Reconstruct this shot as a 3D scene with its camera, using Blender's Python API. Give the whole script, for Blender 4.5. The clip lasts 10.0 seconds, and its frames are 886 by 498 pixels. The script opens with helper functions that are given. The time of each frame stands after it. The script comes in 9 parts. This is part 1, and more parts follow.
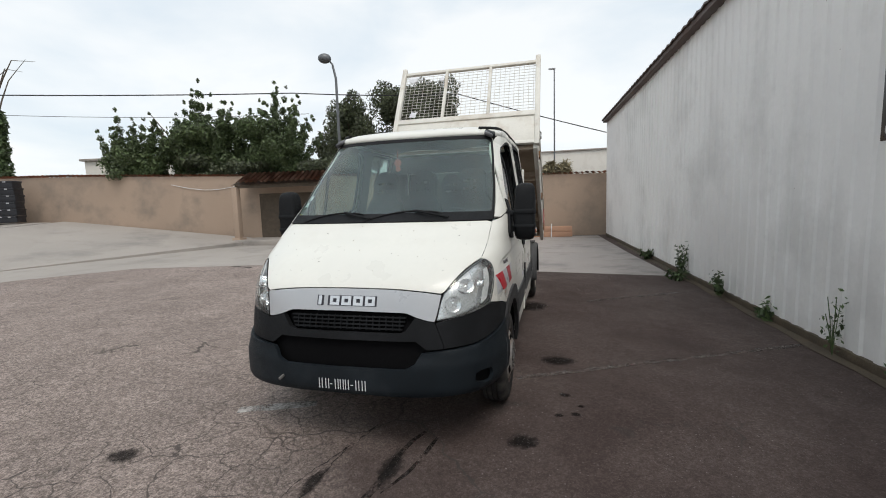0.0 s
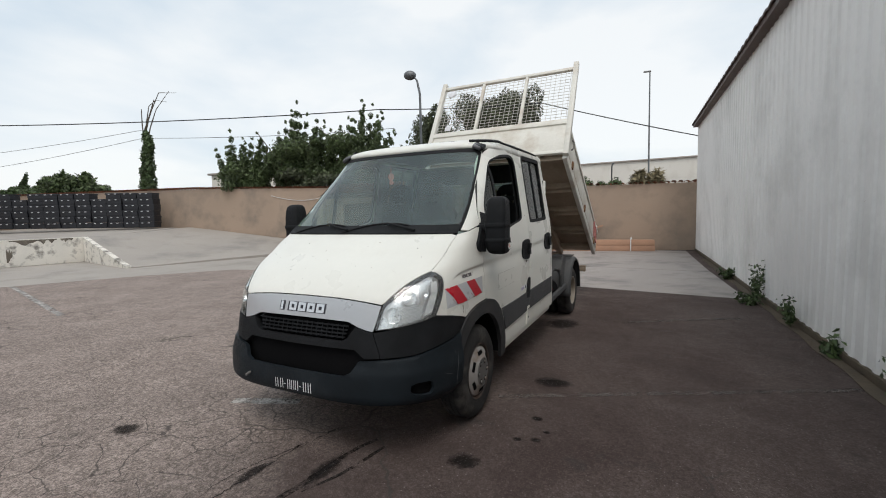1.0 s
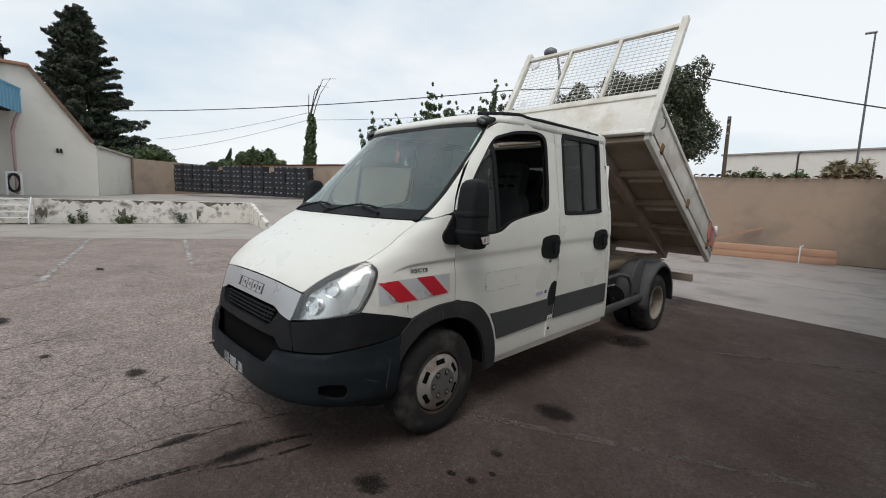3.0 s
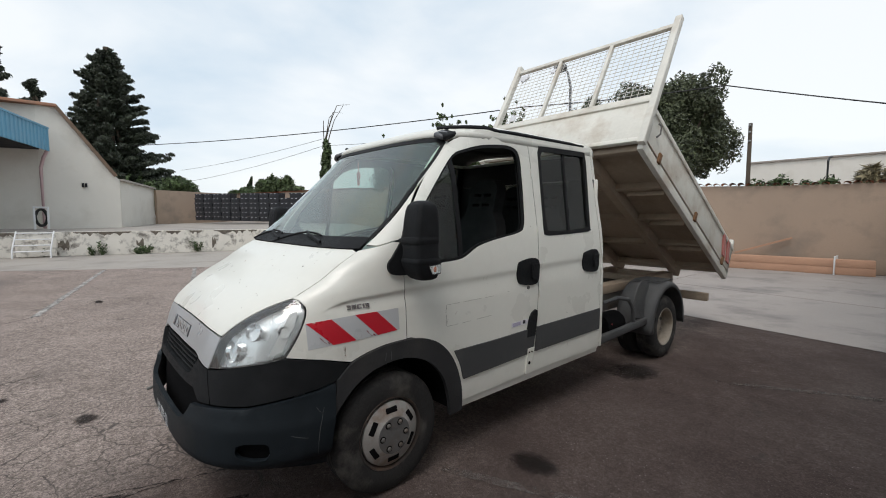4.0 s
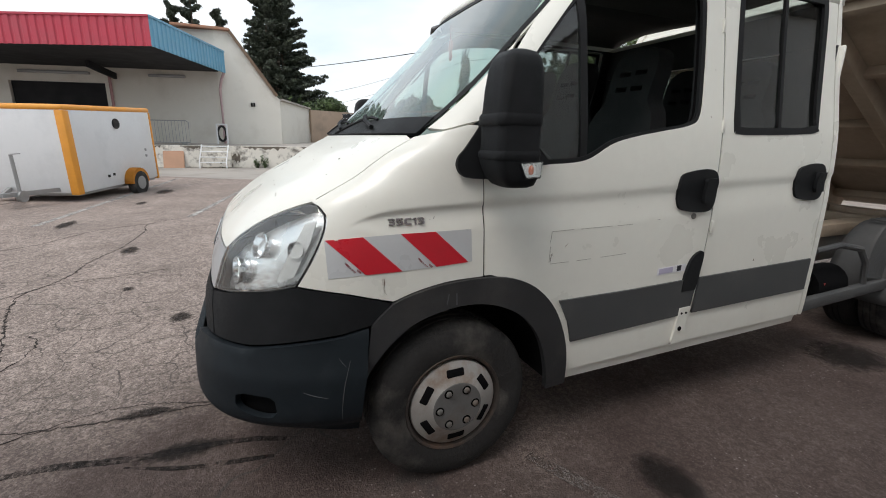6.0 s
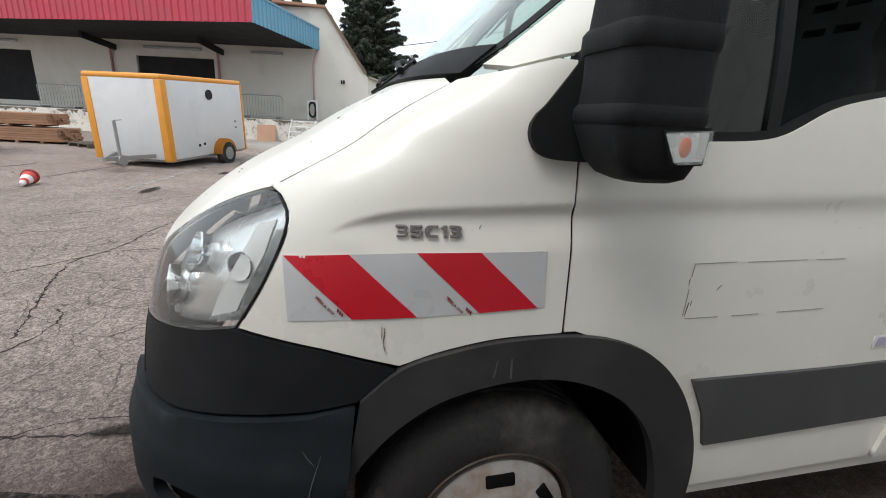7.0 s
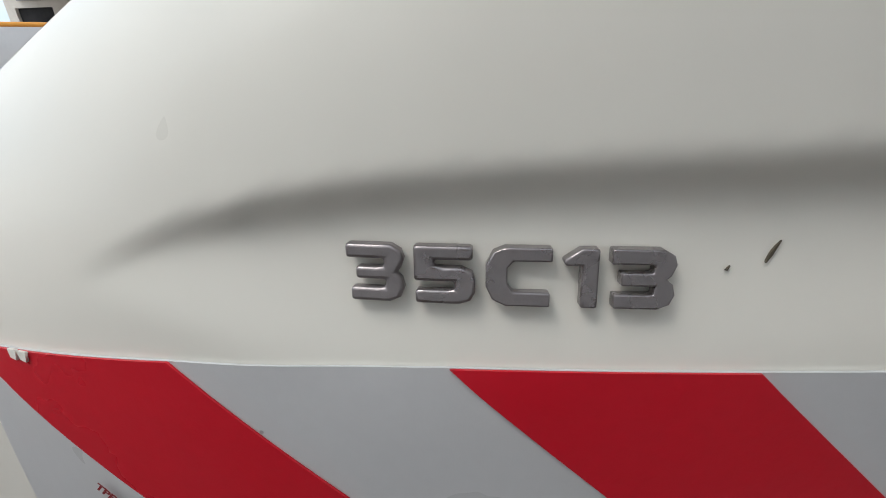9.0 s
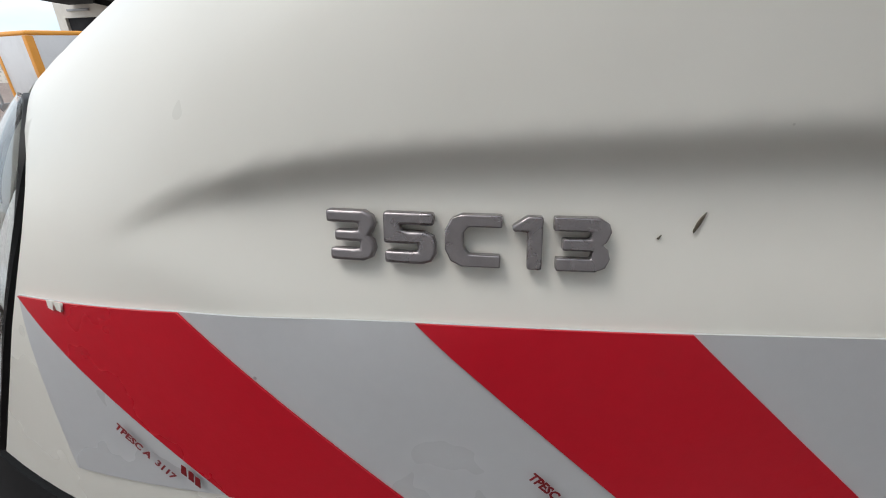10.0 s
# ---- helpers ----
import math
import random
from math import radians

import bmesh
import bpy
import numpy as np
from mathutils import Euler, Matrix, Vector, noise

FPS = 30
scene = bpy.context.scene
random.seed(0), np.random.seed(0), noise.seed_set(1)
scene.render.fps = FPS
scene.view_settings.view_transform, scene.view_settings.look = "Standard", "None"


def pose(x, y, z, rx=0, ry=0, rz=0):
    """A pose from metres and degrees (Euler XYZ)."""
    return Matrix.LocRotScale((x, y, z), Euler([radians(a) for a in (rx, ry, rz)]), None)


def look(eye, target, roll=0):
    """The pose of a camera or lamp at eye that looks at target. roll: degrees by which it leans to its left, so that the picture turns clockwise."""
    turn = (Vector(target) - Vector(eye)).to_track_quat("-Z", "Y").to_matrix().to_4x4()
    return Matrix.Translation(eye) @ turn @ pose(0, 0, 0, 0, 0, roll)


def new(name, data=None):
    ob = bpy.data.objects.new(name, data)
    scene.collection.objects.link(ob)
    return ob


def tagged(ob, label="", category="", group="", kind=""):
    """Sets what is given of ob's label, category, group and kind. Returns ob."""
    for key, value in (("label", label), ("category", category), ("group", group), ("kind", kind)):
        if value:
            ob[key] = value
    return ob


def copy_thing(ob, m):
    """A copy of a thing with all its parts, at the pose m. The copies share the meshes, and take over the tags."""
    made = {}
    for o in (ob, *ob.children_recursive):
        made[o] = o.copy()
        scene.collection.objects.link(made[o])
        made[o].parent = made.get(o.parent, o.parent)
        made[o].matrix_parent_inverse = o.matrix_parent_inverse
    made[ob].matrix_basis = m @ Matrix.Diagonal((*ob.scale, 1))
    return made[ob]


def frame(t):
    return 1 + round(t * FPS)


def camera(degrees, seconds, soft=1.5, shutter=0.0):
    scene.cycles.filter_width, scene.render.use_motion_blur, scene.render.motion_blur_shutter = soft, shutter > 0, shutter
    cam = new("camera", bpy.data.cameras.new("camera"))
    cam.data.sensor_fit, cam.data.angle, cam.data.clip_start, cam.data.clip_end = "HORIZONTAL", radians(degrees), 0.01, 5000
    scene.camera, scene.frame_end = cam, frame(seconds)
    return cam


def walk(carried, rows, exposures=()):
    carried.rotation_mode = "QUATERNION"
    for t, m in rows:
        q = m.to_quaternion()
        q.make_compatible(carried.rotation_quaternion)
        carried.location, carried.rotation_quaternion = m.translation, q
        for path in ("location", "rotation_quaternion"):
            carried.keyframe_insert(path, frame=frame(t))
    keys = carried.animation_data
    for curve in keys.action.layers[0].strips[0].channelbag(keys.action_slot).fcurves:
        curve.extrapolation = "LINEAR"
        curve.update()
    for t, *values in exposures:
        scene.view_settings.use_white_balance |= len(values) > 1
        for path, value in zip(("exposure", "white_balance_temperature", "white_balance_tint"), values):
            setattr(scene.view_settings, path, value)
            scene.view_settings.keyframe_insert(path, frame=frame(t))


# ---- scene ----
from mathutils import geometry

# ---------------------------------------------------------------- camera
cam = camera(91.0, 10.0, soft=1.0)
PATH = [
    (0.0, 1.285, -3.329, 1.566, 83.65, 1.79, 14.43),
    (0.5, 1.790, -3.226, 1.561, 82.36, 2.28, 21.32),
    (1.0, 2.180, -3.026, 1.564, 85.30, 1.40, 26.81),
    (1.5, 2.463, -2.778, 1.564, 84.62, 2.77, 34.77),
    (2.0, 2.805, -2.565, 1.564, 82.43, 0.95, 38.39),
    (2.5, 2.901, -2.240, 1.527, 82.87, -1.08, 40.87),
    (2.7, 2.896, -2.113, 1.545, 83.08, -2.33, 43.37),
    (3.8, 2.937, -1.466, 1.586, 83.38, 0.50, 49.80),
    (4.0, 2.948, -1.371, 1.599, 85.64, 0.04, 48.80),
    (4.5, 2.857, -1.131, 1.642, 86.30, -0.75, 47.18),
    (5.0, 2.698, -0.979, 1.575, 83.13, -0.13, 51.80),
    (5.5, 2.545, -0.799, 1.502, 79.72, -0.83, 59.91),
    (5.7, 2.493, -0.761, 1.459, 77.89, -0.78, 63.46),
    (6.8, 1.844, -0.413, 1.315, 74.09, -2.96, 73.70),
    (7.0, 1.739, -0.365, 1.327, 73.55, -2.87, 77.68),
    (7.5, 1.506, -0.301, 1.302, 69.65, -1.64, 83.64),
    (8.0, 1.288, -0.281, 1.260, 68.86, -1.93, 83.53),
    (8.5, 1.152, -0.245, 1.222, 65.96, -0.16, 85.26),
    (9.0, 1.088, -0.232, 1.202, 65.30, 0.70, 89.45),
    (9.5, 1.075, -0.223, 1.196, 63.56, 1.05, 90.20),
    (10.0, 1.119, -0.206, 1.196, 66.24, 0.59, 92.69),
]
walk(cam, [(t, pose(x, y, z, rx, ry, rz)) for t, x, y, z, rx, ry, rz in PATH],
     exposures=((0.0, 0.28, 6700, 12), (1.5, 0.17, 6650, 12), (2.5, 0.15, 6600, 12), (4.0, 0.26, 6600, 12), (4.5, 0.15, 6550, 11), (5.5, 0.45, 6700, 13),
                (6.8, 0.65, 6650, 12), (7.5, 0.78, 6650, 12), (8.5, 0.64, 6550, 12), (9.0, 0.60, 6550, 12), (10.0, 0.66, 6550, 13)))

# ---------------------------------------------------------------- sky and sun (overcast noon)
world = bpy.data.worlds.new("overcast_sky")
scene.world = world
world.use_nodes = True
wn, wl = world.node_tree.nodes, world.node_tree.links
wn.clear()
w_out = wn.new("ShaderNodeOutputWorld")
w_bg = wn.new("ShaderNodeBackground")
w_bg.inputs["Strength"].default_value = 0.112
sky = wn.new("ShaderNodeTexSky")
sky.sky_type = "NISHITA"
sky.sun_disc = False
sky.sun_elevation = radians(60.1)
sky.sun_rotation = radians(150.3)
sky.air_density, sky.dust_density = 1.0, 2.0
w_tc = wn.new("ShaderNodeTexCoord")
w_map = wn.new("ShaderNodeMapping")
w_map.inputs["Scale"].default_value = (1.0, 1.0, 2.6)
w_noise = wn.new("ShaderNodeTexNoise")
w_noise.inputs["Scale"].default_value = 1.7
w_noise.inputs["Detail"].default_value = 6
w_noise.inputs["Roughness"].default_value = 0.5
w_noise.inputs["Distortion"].default_value = 0.25
w_ramp = wn.new("ShaderNodeValToRGB")
w_ramp.color_ramp.elements[0].position = 0.36
w_ramp.color_ramp.elements[0].color = (0.60, 0.74, 0.85, 1)
w_ramp.color_ramp.elements[1].position = 0.60
w_ramp.color_ramp.elements[1].color = (0.93, 0.985, 1.0, 1)
w_scale = wn.new("ShaderNodeVectorMath")
w_scale.operation = "SCALE"
w_scale.inputs["Scale"].default_value = 8.2
w_mix = wn.new("ShaderNodeMix")
w_mix.data_type = "RGBA"
w_mix.inputs[0].default_value = 0.86
wl.new(w_tc.outputs["Generated"], w_map.inputs["Vector"])
wl.new(w_map.outputs["Vector"], w_noise.inputs["Vector"])
wl.new(w_noise.outputs["Fac"], w_ramp.inputs["Fac"])
wl.new(w_ramp.outputs["Color"], w_scale.inputs[0])
wl.new(sky.outputs["Color"], w_mix.inputs[6])
wl.new(w_scale.outputs["Vector"], w_mix.inputs[7])
wl.new(w_mix.outputs[2], w_bg.inputs["Color"])
wl.new(w_bg.outputs["Background"], w_out.inputs["Surface"])

sun = new("sun", bpy.data.lights.new("sun", "SUN"))
sun.data.energy = 1.05
sun.data.angle = radians(25)
sun.data.color = (1.0, 0.965, 0.92)
sun.matrix_basis = look((4, -7, 14), (0, 0, 0))


# ---------------------------------------------------------------- materials
def mat(name, base, rough=0.6, metal=0.0, var=0.12, coarse=1.5, fine=40.0, bump=0.15, bump_scale=None,
        stain=None, stain_scale=0.7, stain_amount=0.5, spec=0.5, coat=0.0, speck=None, speck_scale=60.0, speck_size=0.06,
        rough_var=0.12, per_object=0.0):
    """A surface with variation at two scales, fine relief, optional stains and optional specks."""
    m = bpy.data.materials.new(name)
    m.use_nodes = True
    n, l = m.node_tree.nodes, m.node_tree.links
    b = n["Principled BSDF"]
    tc = n.new("ShaderNodeTexCoord")
    def noise_node(scale, detail=4.0, rough_=0.55):
        q = n.new("ShaderNodeTexNoise")
        q.inputs["Scale"].default_value = scale
        q.inputs["Detail"].default_value = detail
        q.inputs["Roughness"].default_value = rough_
        l.new(tc.outputs["Object"], q.inputs["Vector"])
        return q
    def mix(fac, a, c, blend="MIX"):
        q = n.new("ShaderNodeMix")
        q.data_type, q.blend_type = "RGBA", blend
        for sock, v in ((q.inputs[0], fac), (q.inputs[6], a), (q.inputs[7], c)):
            if isinstance(v, bpy.types.NodeSocket):
                l.new(v, sock)
            elif isinstance(v, (int, float)):
                sock.default_value = v
            else:
                sock.default_value = (*v, 1)
        return q.outputs[2]
    def rng(v, lo, hi, a=0.0, c=1.0):
        q = n.new("ShaderNodeMapRange")
        q.inputs["From Min"].default_value, q.inputs["From Max"].default_value = lo, hi
        q.inputs["To Min"].default_value, q.inputs["To Max"].default_value = a, c
        l.new(v, q.inputs["Value"])
        return q.outputs["Result"]
    n1, n2 = noise_node(coarse, 5), noise_node(fine, 3)
    dark = tuple(max(0.0, v * (1 - var)) for v in base)
    light = tuple(min(1.0, v * (1 + var)) for v in base)
    col = mix(rng(n1.outputs["Fac"], 0.3, 0.7), dark, light)
    col = mix(rng(n2.outputs["Fac"], 0.3, 0.7, 0.0, 0.5), col, tuple(v * (1 - 1.2 * var) for v in base))
    if per_object:
        oi = n.new("ShaderNodeObjectInfo")
        col = mix(rng(oi.outputs["Random"], 0, 1, 0, per_object), col, tuple(v * 0.5 for v in base))
    if stain:
        n3 = noise_node(stain_scale, 7, 0.62)
        col = mix(rng(n3.outputs["Fac"], 0.50, 0.68, 0.0, stain_amount), col, stain)
    if speck:
        vo = n.new("ShaderNodeTexVoronoi")
        vo.inputs["Scale"].default_value = speck_scale
        l.new(tc.outputs["Object"], vo.inputs["Vector"])
        col = mix(rng(vo.outputs["Distance"], speck_size, speck_size * 0.6), col, speck)
    l.new(col, b.inputs["Base Color"])
    l.new(rng(n1.outputs["Fac"], 0.3, 0.7, max(0.02, rough - rough_var), min(1, rough + rough_var)), b.inputs["Roughness"])
    b.inputs["Metallic"].default_value = metal
    b.inputs["Specular IOR Level"].default_value = spec
    b.inputs["Coat Weight"].default_value = coat
    b.inputs["Coat Roughness"].default_value = 0.06
    if bump:
        q = noise_node(bump_scale or fine, 5, 0.6)
        bn = n.new("ShaderNodeBump")
        bn.inputs["Strength"].default_value = bump
        bn.inputs["Distance"].default_value = 0.02
        l.new(q.outputs["Fac"], bn.inputs["Height"])
        l.new(bn.outputs["Normal"], b.inputs["Normal"])
    return m


def glass_mat(name, tint, dust_veil=0.0, veil_colour=(0.55, 0.60, 0.58), rough=0.015, base=0.04):
    """A thin pane: see-through with a tint, the mirror gloss of glass, and a pale film on top."""
    m = bpy.data.materials.new(name)
    m.use_nodes = True
    n, l = m.node_tree.nodes, m.node_tree.links
    n.remove(n["Principled BSDF"])
    tr = n.new("ShaderNodeBsdfTransparent")
    tr.inputs["Color"].default_value = (*tint, 1)
    gl = n.new("ShaderNodeBsdfGlossy")
    gl.inputs["Roughness"].default_value = rough
    gl.inputs["Color"].default_value = (1, 1, 1, 1)
    lw = n.new("ShaderNodeLayerWeight")
    lw.inputs["Blend"].default_value = 0.5
    pw = n.new("ShaderNodeMath")
    pw.operation = "POWER"
    pw.inputs[1].default_value = 5.0
    l.new(lw.outputs["Facing"], pw.inputs[0])
    ma = n.new("ShaderNodeMath")
    ma.operation = "MULTIPLY_ADD"
    ma.inputs[1].default_value, ma.inputs[2].default_value = 1 - base, base
    l.new(pw.outputs[0], ma.inputs[0])
    mx = n.new("ShaderNodeMixShader")
    if base > 0:
        l.new(ma.outputs[0], mx.inputs[0])
    else:
        mx.inputs[0].default_value = 0.0
    l.new(tr.outputs["BSDF"], mx.inputs[1])
    l.new(gl.outputs["BSDF"], mx.inputs[2])
    out = mx
    if dust_veil:
        df = n.new("ShaderNodeBsdfDiffuse")
        df.inputs["Color"].default_value = (*veil_colour, 1)
        tc = n.new("ShaderNodeTexCoord")
        no = n.new("ShaderNodeTexNoise")
        no.inputs["Scale"].default_value = 3.0
        no.inputs["Detail"].default_value = 6
        l.new(tc.outputs["Object"], no.inputs["Vector"])
        mr = n.new("ShaderNodeMapRange")
        mr.inputs["From Min"].default_value, mr.inputs["From Max"].default_value = 0.35, 0.75
        mr.inputs["To Min"].default_value, mr.inputs["To Max"].default_value = dust_veil * 0.5, dust_veil * 1.5
        l.new(no.outputs["Fac"], mr.inputs["Value"])
        m2 = n.new("ShaderNodeMixShader")
        l.new(mr.outputs["Result"], m2.inputs[0])
        l.new(mx.outputs["Shader"], m2.inputs[1])
        l.new(df.outputs["BSDF"], m2.inputs[2])
        out = m2
    l.new(out.outputs["Shader"], n["Material Output"].inputs["Surface"])
    return m


M = {}
M["paint"] = mat("white_van_paint", (0.77, 0.765, 0.70), 0.34, var=0.03, coarse=2.5, fine=25, bump=0.0, coat=0.25,
                 stain=(0.62, 0.595, 0.52), stain_scale=1.3, stain_amount=0.3, speck=(0.16, 0.12, 0.08), speck_scale=15, speck_size=0.022)
M["bed_paint"] = mat("worn_white_bed_paint", (0.72, 0.70, 0.63), 0.5, var=0.07, coarse=3, fine=30, bump=0.12,
                     stain=(0.42, 0.33, 0.24), stain_scale=2.2, stain_amount=0.55, speck=(0.22, 0.10, 0.05), speck_scale=9, speck_size=0.05)
M["bed_under"] = mat("dusty_beige_underside", (0.37, 0.29, 0.215), 0.75, var=0.14, coarse=2.0, fine=22, bump=0.25,
                     stain=(0.20, 0.155, 0.11), stain_scale=1.5, stain_amount=0.65)
M["plastic"] = mat("black_grained_plastic", (0.0105, 0.0115, 0.0128), 0.62, var=0.25, coarse=4, fine=240, bump=0.25, bump_scale=420,
                   stain=(0.020, 0.021, 0.023), stain_scale=3.5, stain_amount=0.6, spec=0.18)
M["bumper"] = mat("weathered_blue_grey_bumper_plastic", (0.011, 0.0155, 0.0195), 0.55, var=0.25, coarse=3, fine=200, bump=0.2, bump_scale=380,
                  stain=(0.027, 0.033, 0.038), stain_scale=2.6, stain_amount=0.6, spec=0.18)
M["cladding"] = mat("faded_grey_side_cladding", (0.068, 0.070, 0.072), 0.6, var=0.15, coarse=3, fine=220, bump=0.2, bump_scale=380,
                    stain=(0.12, 0.115, 0.108), stain_scale=3, stain_amount=0.4, spec=0.3)
M["silver"] = mat("silver_grille_paint", (0.47, 0.48, 0.49), 0.38, metal=0.35, var=0.05, coarse=4, fine=80, bump=0.0)
# near-black: underbody parts, and the shade of recesses and holes as colour
M["dark"] = mat("cavity_shade_and_underbody_black", (0.006, 0.006, 0.0065), 0.95, var=0.2, bump=0.1, spec=0.05)
M["rim_dark"] = mat("rust_dark_rim", (0.055, 0.045, 0.04), 0.6, metal=0.2, var=0.3, coarse=8, fine=60, bump=0.15, stain=(0.12, 0.07, 0.045), stain_scale=9, stain_amount=0.6)
M["rubber"] = mat("worn_tyre_rubber", (0.027, 0.026, 0.0255), 0.85, var=0.3, coarse=6, fine=60, bump=0.3,
                  stain=(0.14, 0.128, 0.115), stain_scale=5, stain_amount=0.5, spec=0.3)
M["seal"] = mat("black_rubber_and_gap_shade", (0.010, 0.010, 0.011), 0.6, var=0.2, bump=0.05, spec=0.2)
M["hubcap"] = mat("dull_grey_wheel_paint", (0.36, 0.345, 0.325), 0.45, metal=0.25, var=0.14, coarse=8, fine=60, bump=0.1,
                  stain=(0.20, 0.12, 0.075), stain_scale=9, stain_amount=0.7)
M["rear_rim"] = mat("brake_dusted_rear_rim", (0.30, 0.265, 0.22), 0.6, metal=0.1, var=0.18, coarse=7, fine=50, bump=0.15,
                    stain=(0.16, 0.11, 0.07), stain_scale=8, stain_amount=0.6)
M["steel"] = mat("grey_chassis_steel", (0.16, 0.155, 0.145), 0.6, metal=0.3, var=0.2, coarse=5, fine=60, bump=0.2,
                 stain=(0.13, 0.075, 0.045), stain_scale=5, stain_amount=0.6)
M["chrome"] = mat("chrome_reflector", (0.90, 0.91, 0.92), 0.12, metal=1.0, var=0.03, bump=0.0, rough_var=0.04)
M["mirror"] = mat("mirror_glass", (0.88, 0.89, 0.90), 0.03, metal=1.0, var=0.02, bump=0.0, rough_var=0.01)
M["faded_red"] = mat("faded_red_film", (0.48, 0.17, 0.15), 0.5, var=0.1, bump=0.0)
M["lamp_silver"] = mat("silvered_lamp_housing", (0.80, 0.81, 0.82), 0.24, metal=0.85, var=0.05, coarse=12, fine=60, bump=0.12, bump_scale=30)
M["badge"] = mat("dull_chrome_badge", (0.29, 0.27, 0.275), 0.30, metal=0.75, var=0.12, coarse=30, fine=200, bump=0.05)
M["letters"] = mat("chrome_lettering", (0.66, 0.67, 0.68), 0.25, metal=0.7, var=0.05, bump=0.0)
M["sticker_grey"] = mat("retroreflective_grey_film", (0.53, 0.545, 0.555), 0.30, var=0.03, coarse=3, fine=120, bump=0.02, speck=(0.30, 0.30, 0.30), speck_scale=22, speck_size=0.03)
M["sticker_red"] = mat("retroreflective_red_film", (0.56, 0.008, 0.022), 0.30, var=0.07, coarse=6, fine=120, bump=0.02,
                       stain=(0.48, 0.014, 0.028), stain_scale=6, stain_amount=0.4)
M["print_red"] = mat("red_print", (0.20, 0.004, 0.008), 0.5, var=0.05, bump=0)
M["amber"] = mat("amber_lamp", (0.62, 0.13, 0.03), 0.25, var=0.1, coarse=30, bump=0.1)
M["lens_white"] = mat("frosted_clear_lens", (0.62, 0.63, 0.63), 0.15, var=0.06, coarse=20, fine=150, bump=0.12)
M["smoke"] = mat("smoked_grey_lens", (0.09, 0.09, 0.095), 0.2, var=0.1, bump=0.0)
# the greenish film is part dirt, part painted veil of reflected sky
M["glass"] = glass_mat("windscreen_glass", (0.66, 0.82, 0.76), dust_veil=0.115, veil_colour=(0.45, 0.575, 0.55), base=0.07)
M["clear"] = glass_mat("inner_glass_face", (0.98, 0.99, 0.99), base=0.0)
M["side_glass"] = glass_mat("side_window_glass", (0.52, 0.57, 0.55), dust_veil=0.016, base=0.055)
M["lamp_glass"] = glass_mat("headlight_lens", (0.97, 0.98, 0.97), dust_veil=0.07, veil_colour=(0.80, 0.82, 0.81), base=0.07)
M["seat"] = mat("dark_seat_fabric", (0.009, 0.0092, 0.010), 0.9, var=0.2, coarse=8, fine=150, bump=0.3)
M["dash"] = mat("grey_green_dashboard", (0.24, 0.28, 0.265), 0.7, var=0.1, coarse=5, fine=120, bump=0.15)
M["cabin"] = mat("cabin_trim", (0.024, 0.024, 0.025), 0.85, var=0.1, bump=0.1)
M["headliner"] = mat("headliner_cloth", (0.045, 0.045, 0.043), 0.9, var=0.08, bump=0.1)
M["rust"] = mat("rust_streak", (0.20, 0.10, 0.045), 0.8, var=0.3, coarse=20, bump=0.2)
M["soot"] = mat("dark_scratch", (0.10, 0.085, 0.06), 0.8, var=0.2, bump=0.0)
M["arch"] = mat("weathered_grey_black_arch_plastic", (0.030, 0.0305, 0.032), 0.55, var=0.25, coarse=5, fine=220, bump=0.25, bump_scale=400,
                stain=(0.055, 0.052, 0.050), stain_scale=4, stain_amount=0.55, spec=0.35)
M["hub_centre"] = mat("dull_dark_grey_hub_paint", (0.135, 0.133, 0.13), 0.5, metal=0.1, var=0.15, coarse=9, fine=80, bump=0.1,
                      stain=(0.12, 0.085, 0.06), stain_scale=12, stain_amount=0.4)
M["faint_scratch"] = mat("faint_grey_scratch", (0.40, 0.38, 0.33), 0.7, var=0.2, bump=0)
M["scuff"] = mat("pale_scuff", (0.085, 0.09, 0.094), 0.8, var=0.2, bump=0.0)
M["red_part"] = mat("red_painted_part", (0.42, 0.03, 0.025), 0.45, var=0.12, bump=0.1)
M["wire"] = mat("galvanised_wire", (0.62, 0.60, 0.55), 0.5, metal=0.1, var=0.1, bump=0)
M["white_lbl"] = mat("white_label", (0.74, 0.74, 0.76), 0.5, var=0.03, bump=0)
M["ink"] = mat("dark_ink", (0.03, 0.03, 0.04), 0.6, var=0.1, bump=0)
M["lilac"] = mat("lilac_label_print", (0.45, 0.42, 0.55), 0.6, var=0.05, bump=0)
M["pale_mark"] = mat("chalk_white_marker", (0.70, 0.71, 0.72), 0.7, var=0.1, bump=0)


# ---------------------------------------------------------------- building helpers
def mesh_ob(name, verts, faces, material, parent=None, label="", smooth=False, sharp=()):
    me = bpy.data.meshes.new(name)
    me.from_pydata([tuple(v) for v in verts], [], faces)
    me.update()
    if smooth:
        me.polygons.foreach_set("use_smooth", [True] * len(me.polygons))
        if sharp:
            sh = {tuple(sorted(e)) for e in sharp}
            for e in me.edges:
                if tuple(sorted(e.vertices)) in sh:
                    e.use_edge_sharp = True
    me.materials.append(material)
    ob = new(name, me)
    if parent is not None:
        ob.parent = parent
    if label:
        ob["label"] = label
    return ob


